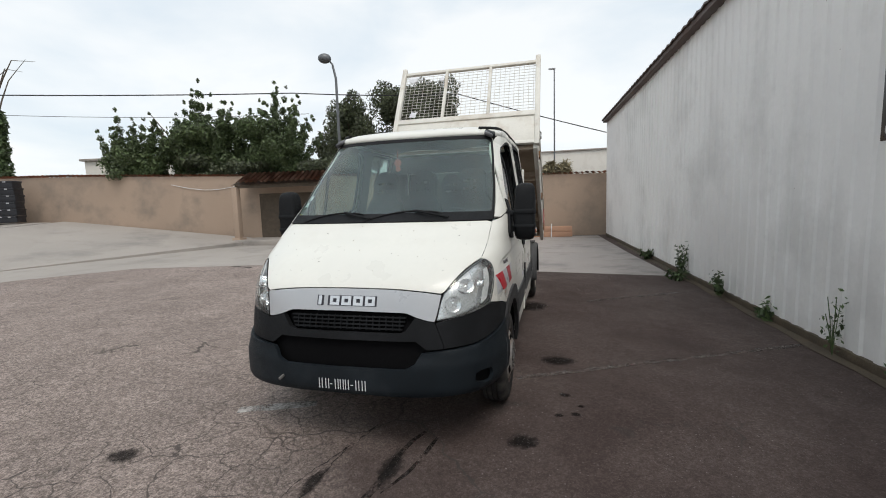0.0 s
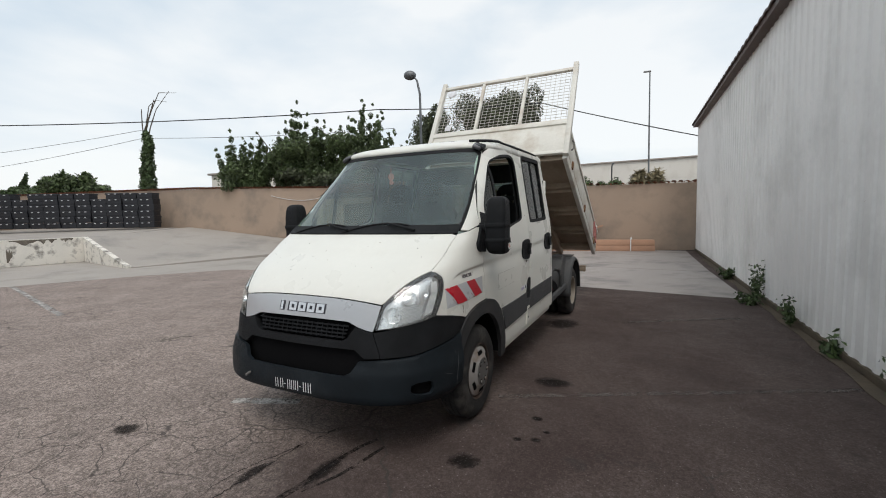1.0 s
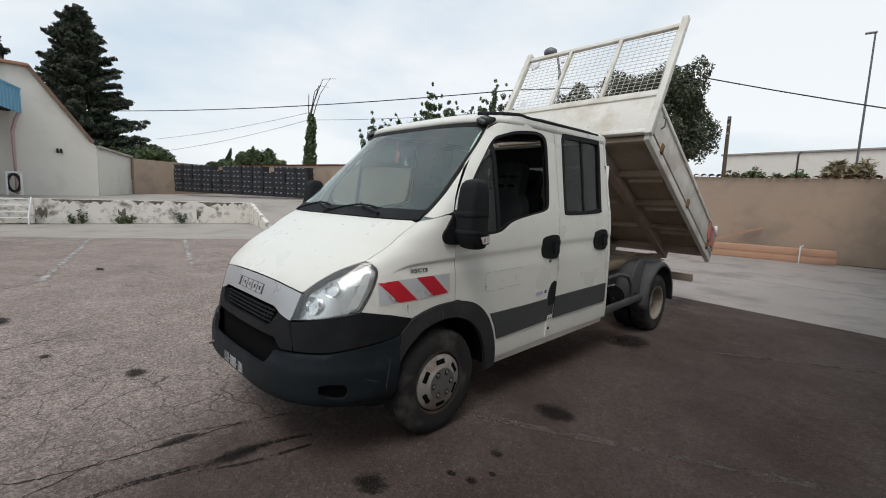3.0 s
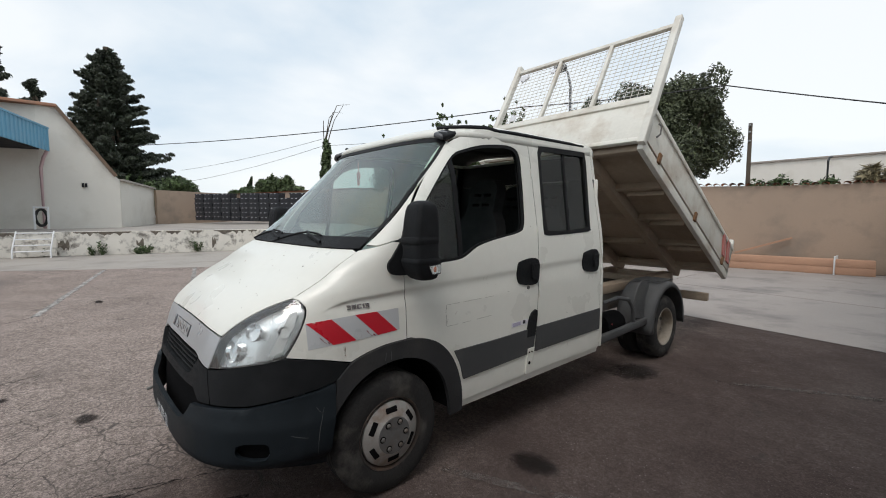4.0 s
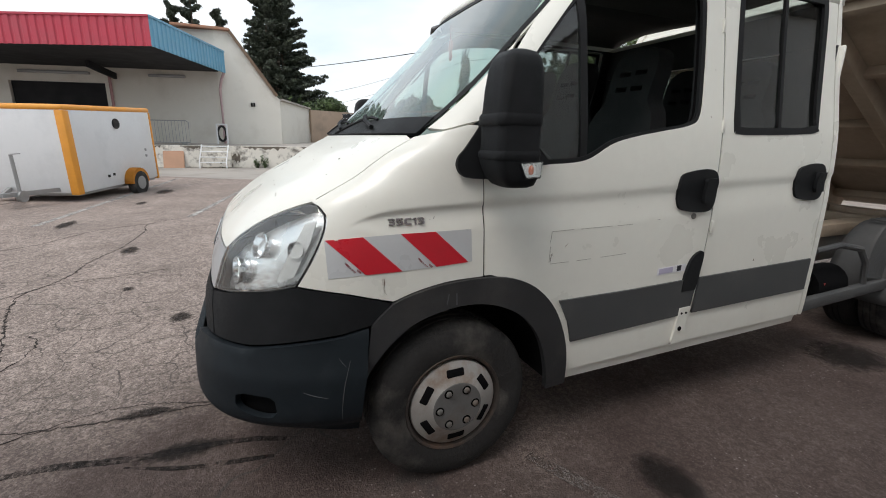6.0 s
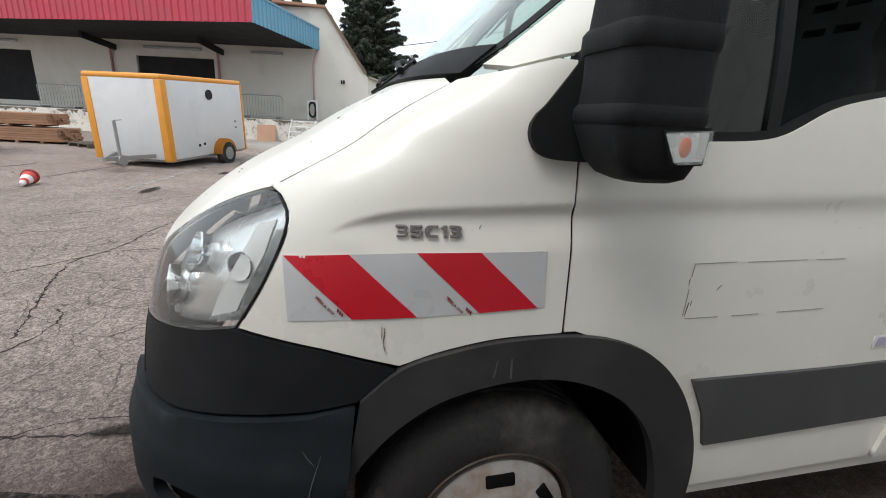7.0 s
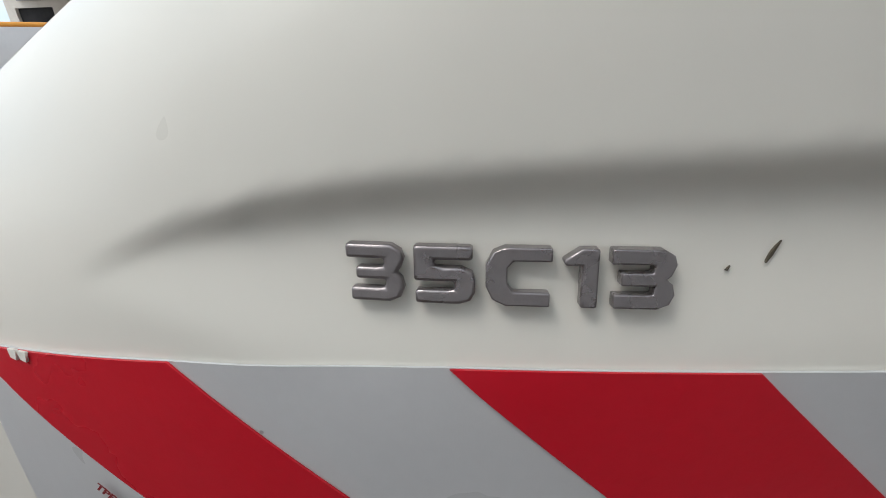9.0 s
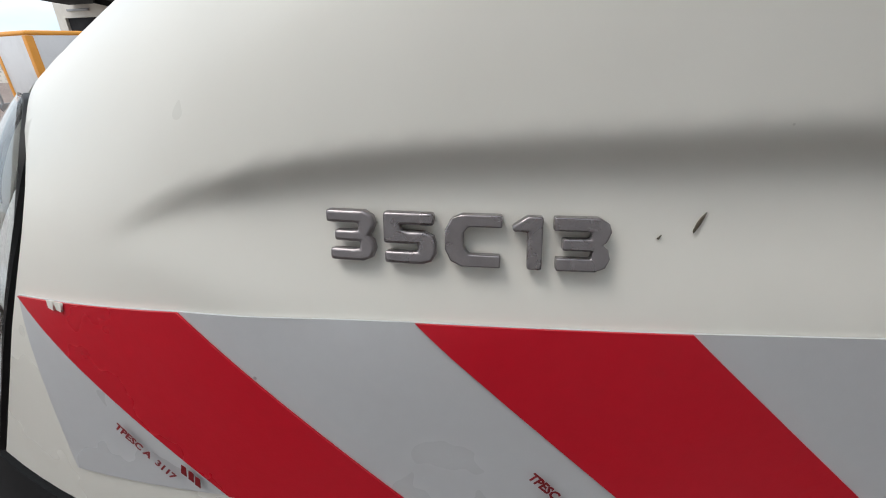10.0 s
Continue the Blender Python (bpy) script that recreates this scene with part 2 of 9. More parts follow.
def part(name, bm, material, parent, label="", smooth=True, angle=35):
    """Links a bmesh as one mesh object under a thing or under a part."""
    bmesh.ops.recalc_face_normals(bm, faces=bm.faces)
    me = bpy.data.meshes.new(name)
    bm.to_mesh(me)
    bm.free()
    if smooth:
        me.polygons.foreach_set("use_smooth", [True] * len(me.polygons))
        me.set_sharp_from_angle(angle=radians(angle))
    for m in (material if isinstance(material, (list, tuple)) else [material]):
        me.materials.append(m)
    ob = new(name, me)
    if parent is not None:
        ob.parent = parent
    if label:
        ob["label"] = label
    return ob


def thing(name, label, category, group="", kind="", at=(0, 0, 0), rz=0.0):
    e = new(name)
    e.empty_display_size = 0.2
    e.matrix_basis = pose(*at, 0, 0, rz)
    return tagged(e, label, category, group, kind)


def box(bm, lo, hi, m=None, bevel=0.0, seg=2):
    c = [(a + b) / 2 for a, b in zip(lo, hi)]
    s = [abs(b - a) for a, b in zip(lo, hi)]
    r = bmesh.ops.create_cube(bm, size=1.0, matrix=(m or Matrix()) @ Matrix.Translation(c) @ Matrix.Diagonal((*s, 1)))
    if bevel:
        es = list({e for v in r["verts"] for e in v.link_edges})
        bmesh.ops.bevel(bm, geom=es, offset=min(bevel, min(s) * 0.45), segments=seg, affect="EDGES", profile=0.5)
    return bm


def boxes(*items, bevel=0.0, seg=2, m=None):
    bm = bmesh.new()
    for lo, hi in items:
        box(bm, lo, hi, m, bevel, seg)
    return bm


def tube(bm, a, b, r, seg=10, r2=None):
    a, b = Vector(a), Vector(b)
    d = b - a
    q = d.to_track_quat("Z", "Y").to_matrix().to_4x4()
    bmesh.ops.create_cone(bm, cap_ends=True, segments=seg, radius1=r, radius2=r if r2 is None else r2, depth=d.length,
                          matrix=Matrix.Translation((a + b) / 2) @ q)
    return bm


def bar(bm, a, b, w, h, up=(0, 0, 1), bevel=0.0):
    """A rectangular bar from a to b: w across, h along up."""
    a, b = Vector(a), Vector(b)
    d = (b - a)
    z = d.normalized()
    x = z.cross(Vector(up)).normalized()
    y = x.cross(z)
    m = Matrix((x, y, z)).transposed().to_4x4()
    m.translation = (a + b) / 2
    box(bm, (-w / 2, -h / 2, -d.length / 2), (w / 2, h / 2, d.length / 2), m, bevel)
    return bm


def sweep(bm, pts, r, seg=8, closed=False):
    """A round tube along a polyline."""
    pts = [Vector(p) for p in pts]
    n = len(pts)
    rings = []
    ref = Vector((0, 0, 1))
    for i, p in enumerate(pts):
        a = pts[i - 1] if (i or closed) else p
        c = pts[(i + 1) % n] if (i < n - 1 or closed) else p
        t = (c - a).normalized()
        x = t.cross(ref)
        if x.length < 1e-3:
            x = t.cross(Vector((1, 0, 0)))
        x.normalize()
        y = t.cross(x)
        rr = r(i / max(1, n - 1)) if callable(r) else r
        rings.append([bm.verts.new(p + rr * (math.cos(k * math.tau / seg) * x + math.sin(k * math.tau / seg) * y)) for k in range(seg)])
    m = n if closed else n - 1
    for i in range(m):
        a, b = rings[i], rings[(i + 1) % n]
        for k in range(seg):
            bm.faces.new((a[k], a[(k + 1) % seg], b[(k + 1) % seg], b[k]))
    if not closed:
        bm.faces.new(rings[0])
        bm.faces.new(list(reversed(rings[-1])))
    return bm


def lathe(bm, profile, axis_at, seg=48, axis="x"):
    """Turns a profile of (along, radius) about the x axis through axis_at."""
    c = Vector(axis_at)
    rings = []
    for a, r in profile:
        if r < 1e-5:
            rings.append([bm.verts.new(c + Vector((a, 0, 0)))])
        else:
            rings.append([bm.verts.new(c + Vector((a, r * math.cos(k * math.tau / seg), r * math.sin(k * math.tau / seg)))) for k in range(seg)])
    for a, b in zip(rings, rings[1:]):
        for k in range(seg):
            j = (k + 1) % seg
            if len(a) == 1 and len(b) == 1:
                continue
            if len(a) == 1:
                bm.faces.new((a[0], b[j], b[k]))
            elif len(b) == 1:
                bm.faces.new((a[k], a[j], b[0]))
            else:
                bm.faces.new((a[k], a[j], b[j], b[k]))
    return bm


def spline(pts, step=0.02, closed=False):
    """A smooth curve through points (Catmull-Rom), resampled."""
    P = [np.array(p, float) for p in pts]
    n = len(P)
    out = []
    for i in range(n if closed else n - 1):
        p1, p2 = P[i], P[(i + 1) % n]
        p0 = P[i - 1] if (i or closed) else p1
        p3 = P[(i + 2) % n] if (i < n - 2 or closed) else p2
        k = max(1, int(np.linalg.norm(p2 - p1) / step))
        for s in range(k):
            t = s / k
            out.append(tuple(0.5 * (2 * p1 + (p2 - p0) * t + (2 * p0 - 5 * p1 + 4 * p2 - p3) * t * t + (3 * p1 - p0 - 3 * p2 + p3) * t ** 3)))
    if not closed:
        out.append(tuple(P[-1]))
    return out


def inside(p, poly):
    x, y = p
    c = False
    j = len(poly) - 1
    for i in range(len(poly)):
        xi, yi = poly[i]
        xj, yj = poly[j]
        if (yi > y) != (yj > y) and x < (xj - xi) * (y - yi) / (yj - yi) + xi:
            c = not c
        j = i
    return c


def triangulate(outline, holes=(), res=0.03, res_v=None):
    """Fills a flat outline with holes with an even mesh. Returns points, triangles and the rim edges."""
    loops = [outline, *holes]
    vs, es = [], []
    for lp in loops:
        b = len(vs)
        vs += [Vector(p) for p in lp]
        es += [(b + i, b + (i + 1) % len(lp)) for i in range(len(lp))]
    allp = [p for p in outline]
    x0, x1 = min(p[0] for p in allp), max(p[0] for p in allp)
    y0, y1 = min(p[1] for p in allp), max(p[1] for p in allp)
    rv = res_v or res
    rim = np.array([tuple(v) for v in vs])
    gx, gy = max(1, int((x1 - x0) / res)), max(1, int((y1 - y0) / rv))
    for i in range(gx + 1):
        for j in range(gy + 1):
            p = (x0 + (i + (0.5 if j % 2 else 0)) * (x1 - x0) / gx, y0 + j * (y1 - y0) / gy)
            d = np.min(((rim[:, 0] - p[0]) / res) ** 2 + ((rim[:, 1] - p[1]) / rv) ** 2)
            if d > 0.16 and inside(p, outline) and not any(inside(p, h) for h in holes):
                vs.append(Vector(p))
    V, E, F, *_ = geometry.delaunay_2d_cdt(vs, es, [], 0, 1e-7)
    tris = []
    for f in F:
        c = ((V[f[0]][0] + V[f[1]][0] + V[f[2]][0]) / 3, (V[f[0]][1] + V[f[1]][1] + V[f[2]][1]) / 3)
        ar = abs((V[f[1]][0] - V[f[0]][0]) * (V[f[2]][1] - V[f[0]][1]) - (V[f[2]][0] - V[f[0]][0]) * (V[f[1]][1] - V[f[0]][1])) / 2
        if ar > 3e-7 and inside(c, outline) and not any(inside(c, h) for h in holes):
            tris.append(tuple(f))
    cnt = {}
    for f in tris:
        for a, b in ((f[0], f[1]), (f[1], f[2]), (f[2], f[0])):
            k = (min(a, b), max(a, b))
            cnt.setdefault(k, []).append((a, b))
    rim_e = [v[0] for v in cnt.values() if len(v) == 1]
    return [tuple(v) for v in V], tris, rim_e


def slab_from(points, tris, rim, front, back, name, material, parent, label=""):
    """A sheet with thickness: front(p) and back(p) give the two skins."""
    n = len(points)
    v = [front(p) for p in points] + [back(p) for p in points]
    f = [t for t in tris] + [tuple(n + i for i in reversed(t)) for t in tris] + [(b, a, n + a, n + b) for a, b in rim]
    sharp = [(a, b) for a, b in rim] + [(n + a, n + b) for a, b in rim]
    me_ob = mesh_ob(name, v, f, material, None, label, True, sharp)
    if parent is not None:
        me_ob.parent = parent
    return me_ob


def clear_back(ob):
    """Gives the inner face of a pane a plain clear surface, so that gloss and film lie on its outer face alone."""
    ob.data.materials.append(M["clear"])
    tri = [p for p in ob.data.polygons if len(p.vertices) == 3]
    for p in tri[len(tri) // 2:]:
        p.material_index = 1
    ob.visible_shadow = False


def lerp_table(table):
    xs = [a for a, _ in table]
    ys = [b for _, b in table]
    # smooth monotone-ish interpolation
    m = []
    for i in range(len(xs)):
        if i == 0:
            m.append((ys[1] - ys[0]) / (xs[1] - xs[0]))
        elif i == len(xs) - 1:
            m.append((ys[-1] - ys[-2]) / (xs[-1] - xs[-2]))
        else:
            d0, d1 = (ys[i] - ys[i - 1]) / (xs[i] - xs[i - 1]), (ys[i + 1] - ys[i]) / (xs[i + 1] - xs[i])
            m.append(0.0 if d0 * d1 <= 0 else 2 * d0 * d1 / (d0 + d1))
    def f(x):
        if x <= xs[0]:
            return ys[0]
        if x >= xs[-1]:
            return ys[-1]
        i = 0
        while xs[i + 1] < x:
            i += 1
        h = xs[i + 1] - xs[i]
        t = (x - xs[i]) / h
        return ((2 * t ** 3 - 3 * t * t + 1) * ys[i] + (t ** 3 - 2 * t * t + t) * h * m[i] + (-2 * t ** 3 + 3 * t * t) * ys[i + 1] + (t ** 3 - t * t) * h * m[i + 1])
    return f


def sstep(a, b, x):
    t = min(1.0, max(0.0, (x - a) / (b - a)))
    return t * t * (3 - 2 * t)

# ---------------------------------------------------------------- the tipper truck's body surface
# The truck stands along y, its nose towards -y; the front axle is at y = 0. At each height the body's plan is a rounded
# nose that runs into nearly straight sides; u runs along that plan line: 0 at the middle of the nose, 1 where the side begins.
NOSE = lerp_table([(0.28, -0.90), (0.36, -0.955), (0.48, -0.975), (0.62, -0.965), (0.75, -0.945), (0.86, -0.915), (0.95, -0.885),
                   (1.00, -0.860), (1.05, -0.815), (1.10, -0.755), (1.17, -0.655), (1.25, -0.520), (1.33, -0.375), (1.395, -0.245),
                   (1.55, -0.055), (1.75, 0.150), (1.90, 0.300), (2.05, 0.440), (2.2, 0.6)])
BACK = lerp_table([(0.3, 0.20), (1.15, 0.20), (1.395, 0.25), (1.55, 0.42), (1.75, 0.60), (2.05, 0.95), (2.2, 1.1)])
HALF = lerp_table([(0.28, 0.905), (0.40, 0.935), (0.55, 0.948), (0.80, 0.950), (1.00, 0.949), (1.20, 0.946), (1.40, 0.932), (1.65, 0.890),
                   (1.85, 0.855), (2.00, 0.828), (2.10, 0.808), (2.2, 0.79)])
SWAGE = lerp_table([(-0.42, 1.080), (-0.385, 1.096), (-0.345, 1.110), (-0.297, 1.122), (-0.238, 1.130), (-0.166, 1.135), (0.1, 1.147), (0.5, 1.162), (2.1, 1.235)])
EXP = 4.0


def side_half(y, z):
    return HALF(z) + 0.010 * min(max(y, -0.2), 2.2)


def dent(y, z):
    """The pressed line along fender and doors: the flank steps in below it and comes back out."""
    s = SWAGE(y)
    t = (s - z) / (0.012 + 0.090 * sstep(-0.44, -0.26, y) + 0.07 * sstep(0.1, 0.6, y))
    if t <= 0 or t >= 1:
        return 0.0
    depth = 0.0100 * sstep(-0.43, -0.28, y) * (1 - 0.35 * sstep(0.05, 0.5, y))
    return depth * (1 - (1 - min(1.0, t / 0.20)) ** 2) * (1 - sstep(0.20, 1.0, t))


# The outlines below are drawn on a shorter cab; these two tables stretch them to the long crew cab and its true heights.
LONG = lerp_table([(-1.25, -1.206), (-1.05, -1.012), (-0.9, -0.866), (-0.6, -0.574), (-0.495, -0.474), (-0.37, -0.357), (-0.233, -0.229), (0.0, 0.003), (0.09, 0.098),
                   (0.6, 0.659), (1.1, 1.209), (1.6, 1.759), (2.05, 2.254), (2.6, 2.82), (3.45, 3.70), (5.5, 5.81)])
TALL = lerp_table([(-0.2, -0.2), (0.0, 0.0), (0.28, 0.235), (0.47, 0.415), (0.588, 0.572), (0.742, 0.757), (0.855, 0.879), (0.9145, 0.943), (1.051, 1.080), (1.152, 1.180), (1.262, 1.276),
                   (1.298, 1.316), (1.5, 1.520), (2.045, 2.11), (2.09, 2.168), (2.3, 2.395)])


def real(p):
    return Vector((p[0], LONG(p[1]), TALL(p[2])))


def stretch(objs, tall=True):
    """Brings parts drawn at the short cab's size to the true proportions."""
    for o in objs:
        for q in (o, *o.children):
            if q.type == "MESH":
                for v in q.data.vertices:
                    v.co = Vector((v.co.x, LONG(v.co.y), TALL(v.co.z) if tall else v.co.z))


def plan(u, z):
    s, v = (1 if u >= 0 else -1), abs(u)
    yc, y0 = BACK(z), NOSE(z)
    if v < 1:
        th = v * math.pi / 2
        x = side_half(yc, z) * math.sin(th) ** (2 / EXP)
        y = yc - (yc - y0) * math.cos(th) ** (2 / EXP)
        if v > 0.5:
            x *= 1 - (1 - side_half(y, z) / side_half(yc, z)) * sstep(0.5, 1, v)
    else:
        y = yc + (v - 1)
        x = side_half(y, z)
    x -= dent(y, z) if y > -0.6 else 0.0
    return Vector((s * x, y, z))


def raw(u, z):
    return real(plan(u, z))


def surf(u, z, off=0.0):
    p = raw(u, z)
    if not off:
        return p
    e = 0.004
    du = raw(u + e, z) - raw(u - e, z)
    dz = raw(u, z + e) - raw(u, z - e)
    n = du.cross(dz)
    if n.length < 1e-12:
        return p
    n.normalize()
    return p + n * off


def S(y, z):
    """u of a point of the flank given by y and z."""
    yc, y0 = BACK(z), NOSE(z)
    if y >= yc:
        return 1 + y - yc
    q = min(1.0, max(0.0, (yc - y) / (yc - y0)))
    return math.acos(q ** (EXP / 2)) / (math.pi / 2)


def Fx(x, z):
    """u of a point of the nose given by x and z."""
    q = min(1.0, abs(x) / side_half(BACK(z), z))
    return math.copysign(math.asin(q ** (EXP / 2)) / (math.pi / 2), x)


def uv_loop(pts, step=0.02, closed=True):
    """Corner points ('s', y, z) on the flank or ('f', x, z) on the nose, joined and turned into u, z."""
    out = []
    n = len(pts)
    conv = lambda p: (S(p[1], p[2]) if p[0] == "s" else Fx(p[1], p[2]), p[2])
    for i in range(n if closed else n - 1):
        a, b = pts[i], pts[(i + 1) % n]
        if a[0] == b[0]:
            k = max(1, int(math.hypot(b[1] - a[1], b[2] - a[2]) / step))
            for j in range(k):
                t = j / k
                out.append(conv((a[0], a[1] + (b[1] - a[1]) * t, a[2] + (b[2] - a[2]) * t)))
        else:
            (ua, za), (ub, zb) = conv(a), conv(b)
            k = max(1, int(math.hypot(ub - ua, zb - za) / step))
            for j in range(k):
                t = j / k
                out.append((ua + (ub - ua) * t, za + (zb - za) * t))
    clean = []
    for p in out:
        if not clean or math.hypot(p[0] - clean[-1][0], p[1] - clean[-1][1]) > 1e-5:
            clean.append(p)
    return clean


def sm(kind, pts, step=0.02):
    """A smooth run of corner points."""
    return [(kind, a, b) for a, b in spline(pts, step)]


def mirror_loop(lp):
    return [(-u, z) for u, z in reversed(lp)]


def panel(name, loop, material, parent, holes=(), off=0.0, thick=0.012, res=0.035, res_v=None, label="", both=True):
    """A body panel on the surface; with both, its twin on the other flank as well."""
    made = []
    for side in ((1, -1) if both else (1,)):
        lp = loop if side == 1 else mirror_loop(loop)
        hs = holes if side == 1 else [mirror_loop(h) for h in holes]
        P, T, R = triangulate(lp, hs, res, res_v)
        par = parent[0 if side == 1 else 1] if isinstance(parent, (list, tuple)) else parent
        made.append(slab_from(P, T, R, lambda p: surf(p[0], p[1], off), lambda p: surf(p[0], p[1], off - thick), name, material, par, label))
    return made


truck = thing("tipper_truck", "dirty white crew-cab tipper truck with raised bed on asphalt", "truck")

# outlines shared by neighbouring panels
HL_TOP = [(0.610, 0.965), (0.650, 1.020), (0.705, 1.082), (0.755, 1.122), (0.800, 1.150)]
HL_REAR = [(-0.535, 1.150), (-0.508, 1.143), (-0.490, 1.116), (-0.495, 1.072), (-0.535, 0.986), (-0.578, 0.915), (-0.603, 0.880)]
ARCH_OUT = [(-0.350, 0.738), (-0.262, 0.806), (-0.170, 0.836), (-0.050, 0.857), (0.100, 0.862), (0.210, 0.846), (0.305, 0.803),
            (0.385, 0.728), (0.440, 0.640), (0.478, 0.530), (0.490, 0.395)]
ARCH_IN = [(-0.385, 0.560), (-0.330, 0.625), (-0.250, 0.690), (-0.150, 0.740), (0.000, 0.768), (0.130, 0.755), (0.250, 0.700), (0.335, 0.610),
           (0.385, 0.490), (0.400, 0.385)]
DOOR_F = [(0.095, 0.868), (0.090, 1.05), (0.082, 1.250), (0.090, 1.420), (0.150, 1.560), (0.285, 1.755), (0.450, 1.945), (0.560, 2.035), (0.680, 2.075), (0.85, 2.088), (1.213, 2.092)]
GAP_B = [(1.221, 2.092), (1.228, 1.925), (1.224, 1.620), (1.214, 1.255), (1.210, 1.010), (1.201, 0.865), (1.180, 0.690), (1.142, 0.470)]
WIN_F = [(0.328, 1.294), (0.501, 1.309), (0.628, 1.374), (0.737, 1.405), (0.874, 1.431), (1.028, 1.460), (1.087, 1.504), (1.112, 1.666), (1.125, 1.869), (1.124, 1.975),
         (1.092, 2.028), (0.992, 2.046), (0.774, 2.026), (0.619, 1.988), (0.528, 1.947), (0.396, 1.805), (0.275, 1.655), (0.212, 1.540), (0.232, 1.42)]
WIN_R = [(1.335, 2.022), (1.357, 2.055), (1.405, 2.064), (1.874, 2.070), (1.922, 2.062), (1.940, 2.022), (1.892, 1.537), (1.885, 1.482), (1.846, 1.452), (1.365, 1.435), (1.315, 1.452), (1.303, 1.500)]
DOOR_R_REAR = [(2.030, 2.092), (2.021, 1.79), (2.022, 1.50), (2.024, 1.175), (2.024, 0.837), (2.033, 0.475)]
WS_BASE = 1.400

# inner shell behind the panel gaps, black so that the gaps look shaded
shell_loop = uv_loop([("s", 0.10, 1.40), ("s", -0.5, 1.1), ("s", -0.55, 0.93), ("s", -0.30, 0.80)] + sm("s", ARCH_OUT[2:-1]) +
                     [("s", 0.49, 0.42), ("s", 2.045, 0.44), ("s", 2.04, 0.8), ("s", 2.04, 1.2), ("s", 2.035, 1.55), ("s", 2.035, 2.08), ("s", 0.70, 2.08), ("s", 0.56, 2.04)])
grow = lambda lp, d: [(a + d * (1 if a > sum(q[0] for q in lp) / len(lp) else -1), b + d * (1 if b > sum(q[1] for q in lp) / len(lp) else -1)) for a, b in lp]
w1 = uv_loop(sm("s", WIN_F + WIN_F[:1]))
w2 = uv_loop(sm("s", WIN_R + WIN_R[:1]))
panel("inner_body", shell_loop, M["seal"], truck, holes=(w1, w2), off=-0.050, thick=0.01, res=0.07)

# front wings
fender_loop = uv_loop(sm("s", list(reversed(HL_REAR)))[:-1] + [("s", -0.540, 1.160)] + sm("f", [(0.813, 1.165), (0.828, 1.25), (0.834, 1.33), (0.836, 1.388)], 0.03) +
                      [("s", -0.055, 1.408), ("s", 0.030, 1.432)] + [("s", 0.084, 1.43), ("s", 0.0765, 1.250), ("s", 0.0845, 1.05), ("s", 0.0895, 0.868)] +
                      sm("s", [(0.086, 0.866), (-0.050, 0.861), (-0.170, 0.840), (-0.264, 0.811)]) + [("s", -0.43, 0.850)])
panel("front_wing", fender_loop, M["paint"], truck, res=0.012, res_v=0.0045, label="off-white wing with pressed line")

# bonnet
bon_r = sm("f", [(0.0, 1.004), (0.30, 1.000), (0.50, 0.985), (0.603, 0.970)]) + sm("f", [(a + 0.006, b + 0.006) for a, b in HL_TOP])[1:] + \
    sm("f", [(0.8105, 1.1645), (0.8252, 1.25), (0.8312, 1.33), (0.8332, 1.380)], 0.03)[1:]
bl = uv_loop(bon_r, closed=False) + [(Fx(0.8332, 1.380), 1.380)]
mir = [(-u, z) for u, z in reversed(bl)]
bon_loop = bl + [(Fx(float(x), 1.392), 1.392) for x in np.linspace(0.80, -0.80, 40)] + mir[:-1]
panel("bonnet", bon_loop, M["paint"], truck, res=0.035, res_v=0.02, label="chipped white bonnet", both=False)

# silver panel between bonnet and grille
half = sm("f", [(0.0, 0.868), (0.30, 0.866), (0.40, 0.862), (0.455, 0.842), (0.53, 0.822), (0.572, 0.816)]) + sm("f", [(0.578, 0.83), (0.594, 0.90), (0.604, 0.962)])[1:] + \
    sm("f", [(0.50, 0.978), (0.30, 0.993), (0.0, 0.997)])
hl = uv_loop(half, closed=False) + [(0.0, 0.997)]
panel("grille_panel", hl + [(-u, z) for u, z in reversed(hl)][1:-1], M["silver"], truck, res=0.04, res_v=0.02, label="silver nose panel with lettering", both=False)

# grille with slats set before a recess sheet painted near-black as shade
gr = uv_loop([("f", 0.0, 0.862), ("f", 0.39, 0.858), ("f", 0.445, 0.838), ("f", 0.40, 0.770), ("f", 0.36, 0.755), ("f", 0.0, 0.750)], closed=False) + [(0.0, 0.750)]
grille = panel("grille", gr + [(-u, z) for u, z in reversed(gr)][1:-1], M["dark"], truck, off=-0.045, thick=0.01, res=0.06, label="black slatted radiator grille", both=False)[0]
for z0 in (0.768, 0.790, 0.812, 0.834):
    x1 = 0.37 + (z0 - 0.76) * 0.35
    lp = uv_loop([("f", -x1, z0), ("f", x1, z0), ("f", x1, z0 + 0.009), ("f", -x1, z0 + 0.009)], 0.03)
    panel("slat", lp, M["plastic"], grille, off=-0.014, thick=0.02, res=0.08, both=False)
for k in range(-8, 9):
    x = k * 0.044
    panel("slat_post", uv_loop([("f", x - 0.004, 0.762), ("f", x + 0.004, 0.762), ("f", x + 0.004, 0.846), ("f", x - 0.004, 0.846)], 0.03), M["plastic"], grille, off=-0.020, thick=0.012, res=0.1, both=False)
# dark moulding round and under the grille
mo = uv_loop([("f", 0.0, 0.750), ("f", 0.36, 0.752), ("f", 0.40, 0.768), ("f", 0.455, 0.838), ("f", 0.53, 0.817), ("f", 0.572, 0.811), ("f", 0.62, 0.70), ("f", 0.625, 0.672), ("f", 0.53, 0.668), ("f", 0.46, 0.712), ("f", 0.0, 0.708)], closed=False) + [(0.0, 0.708)]
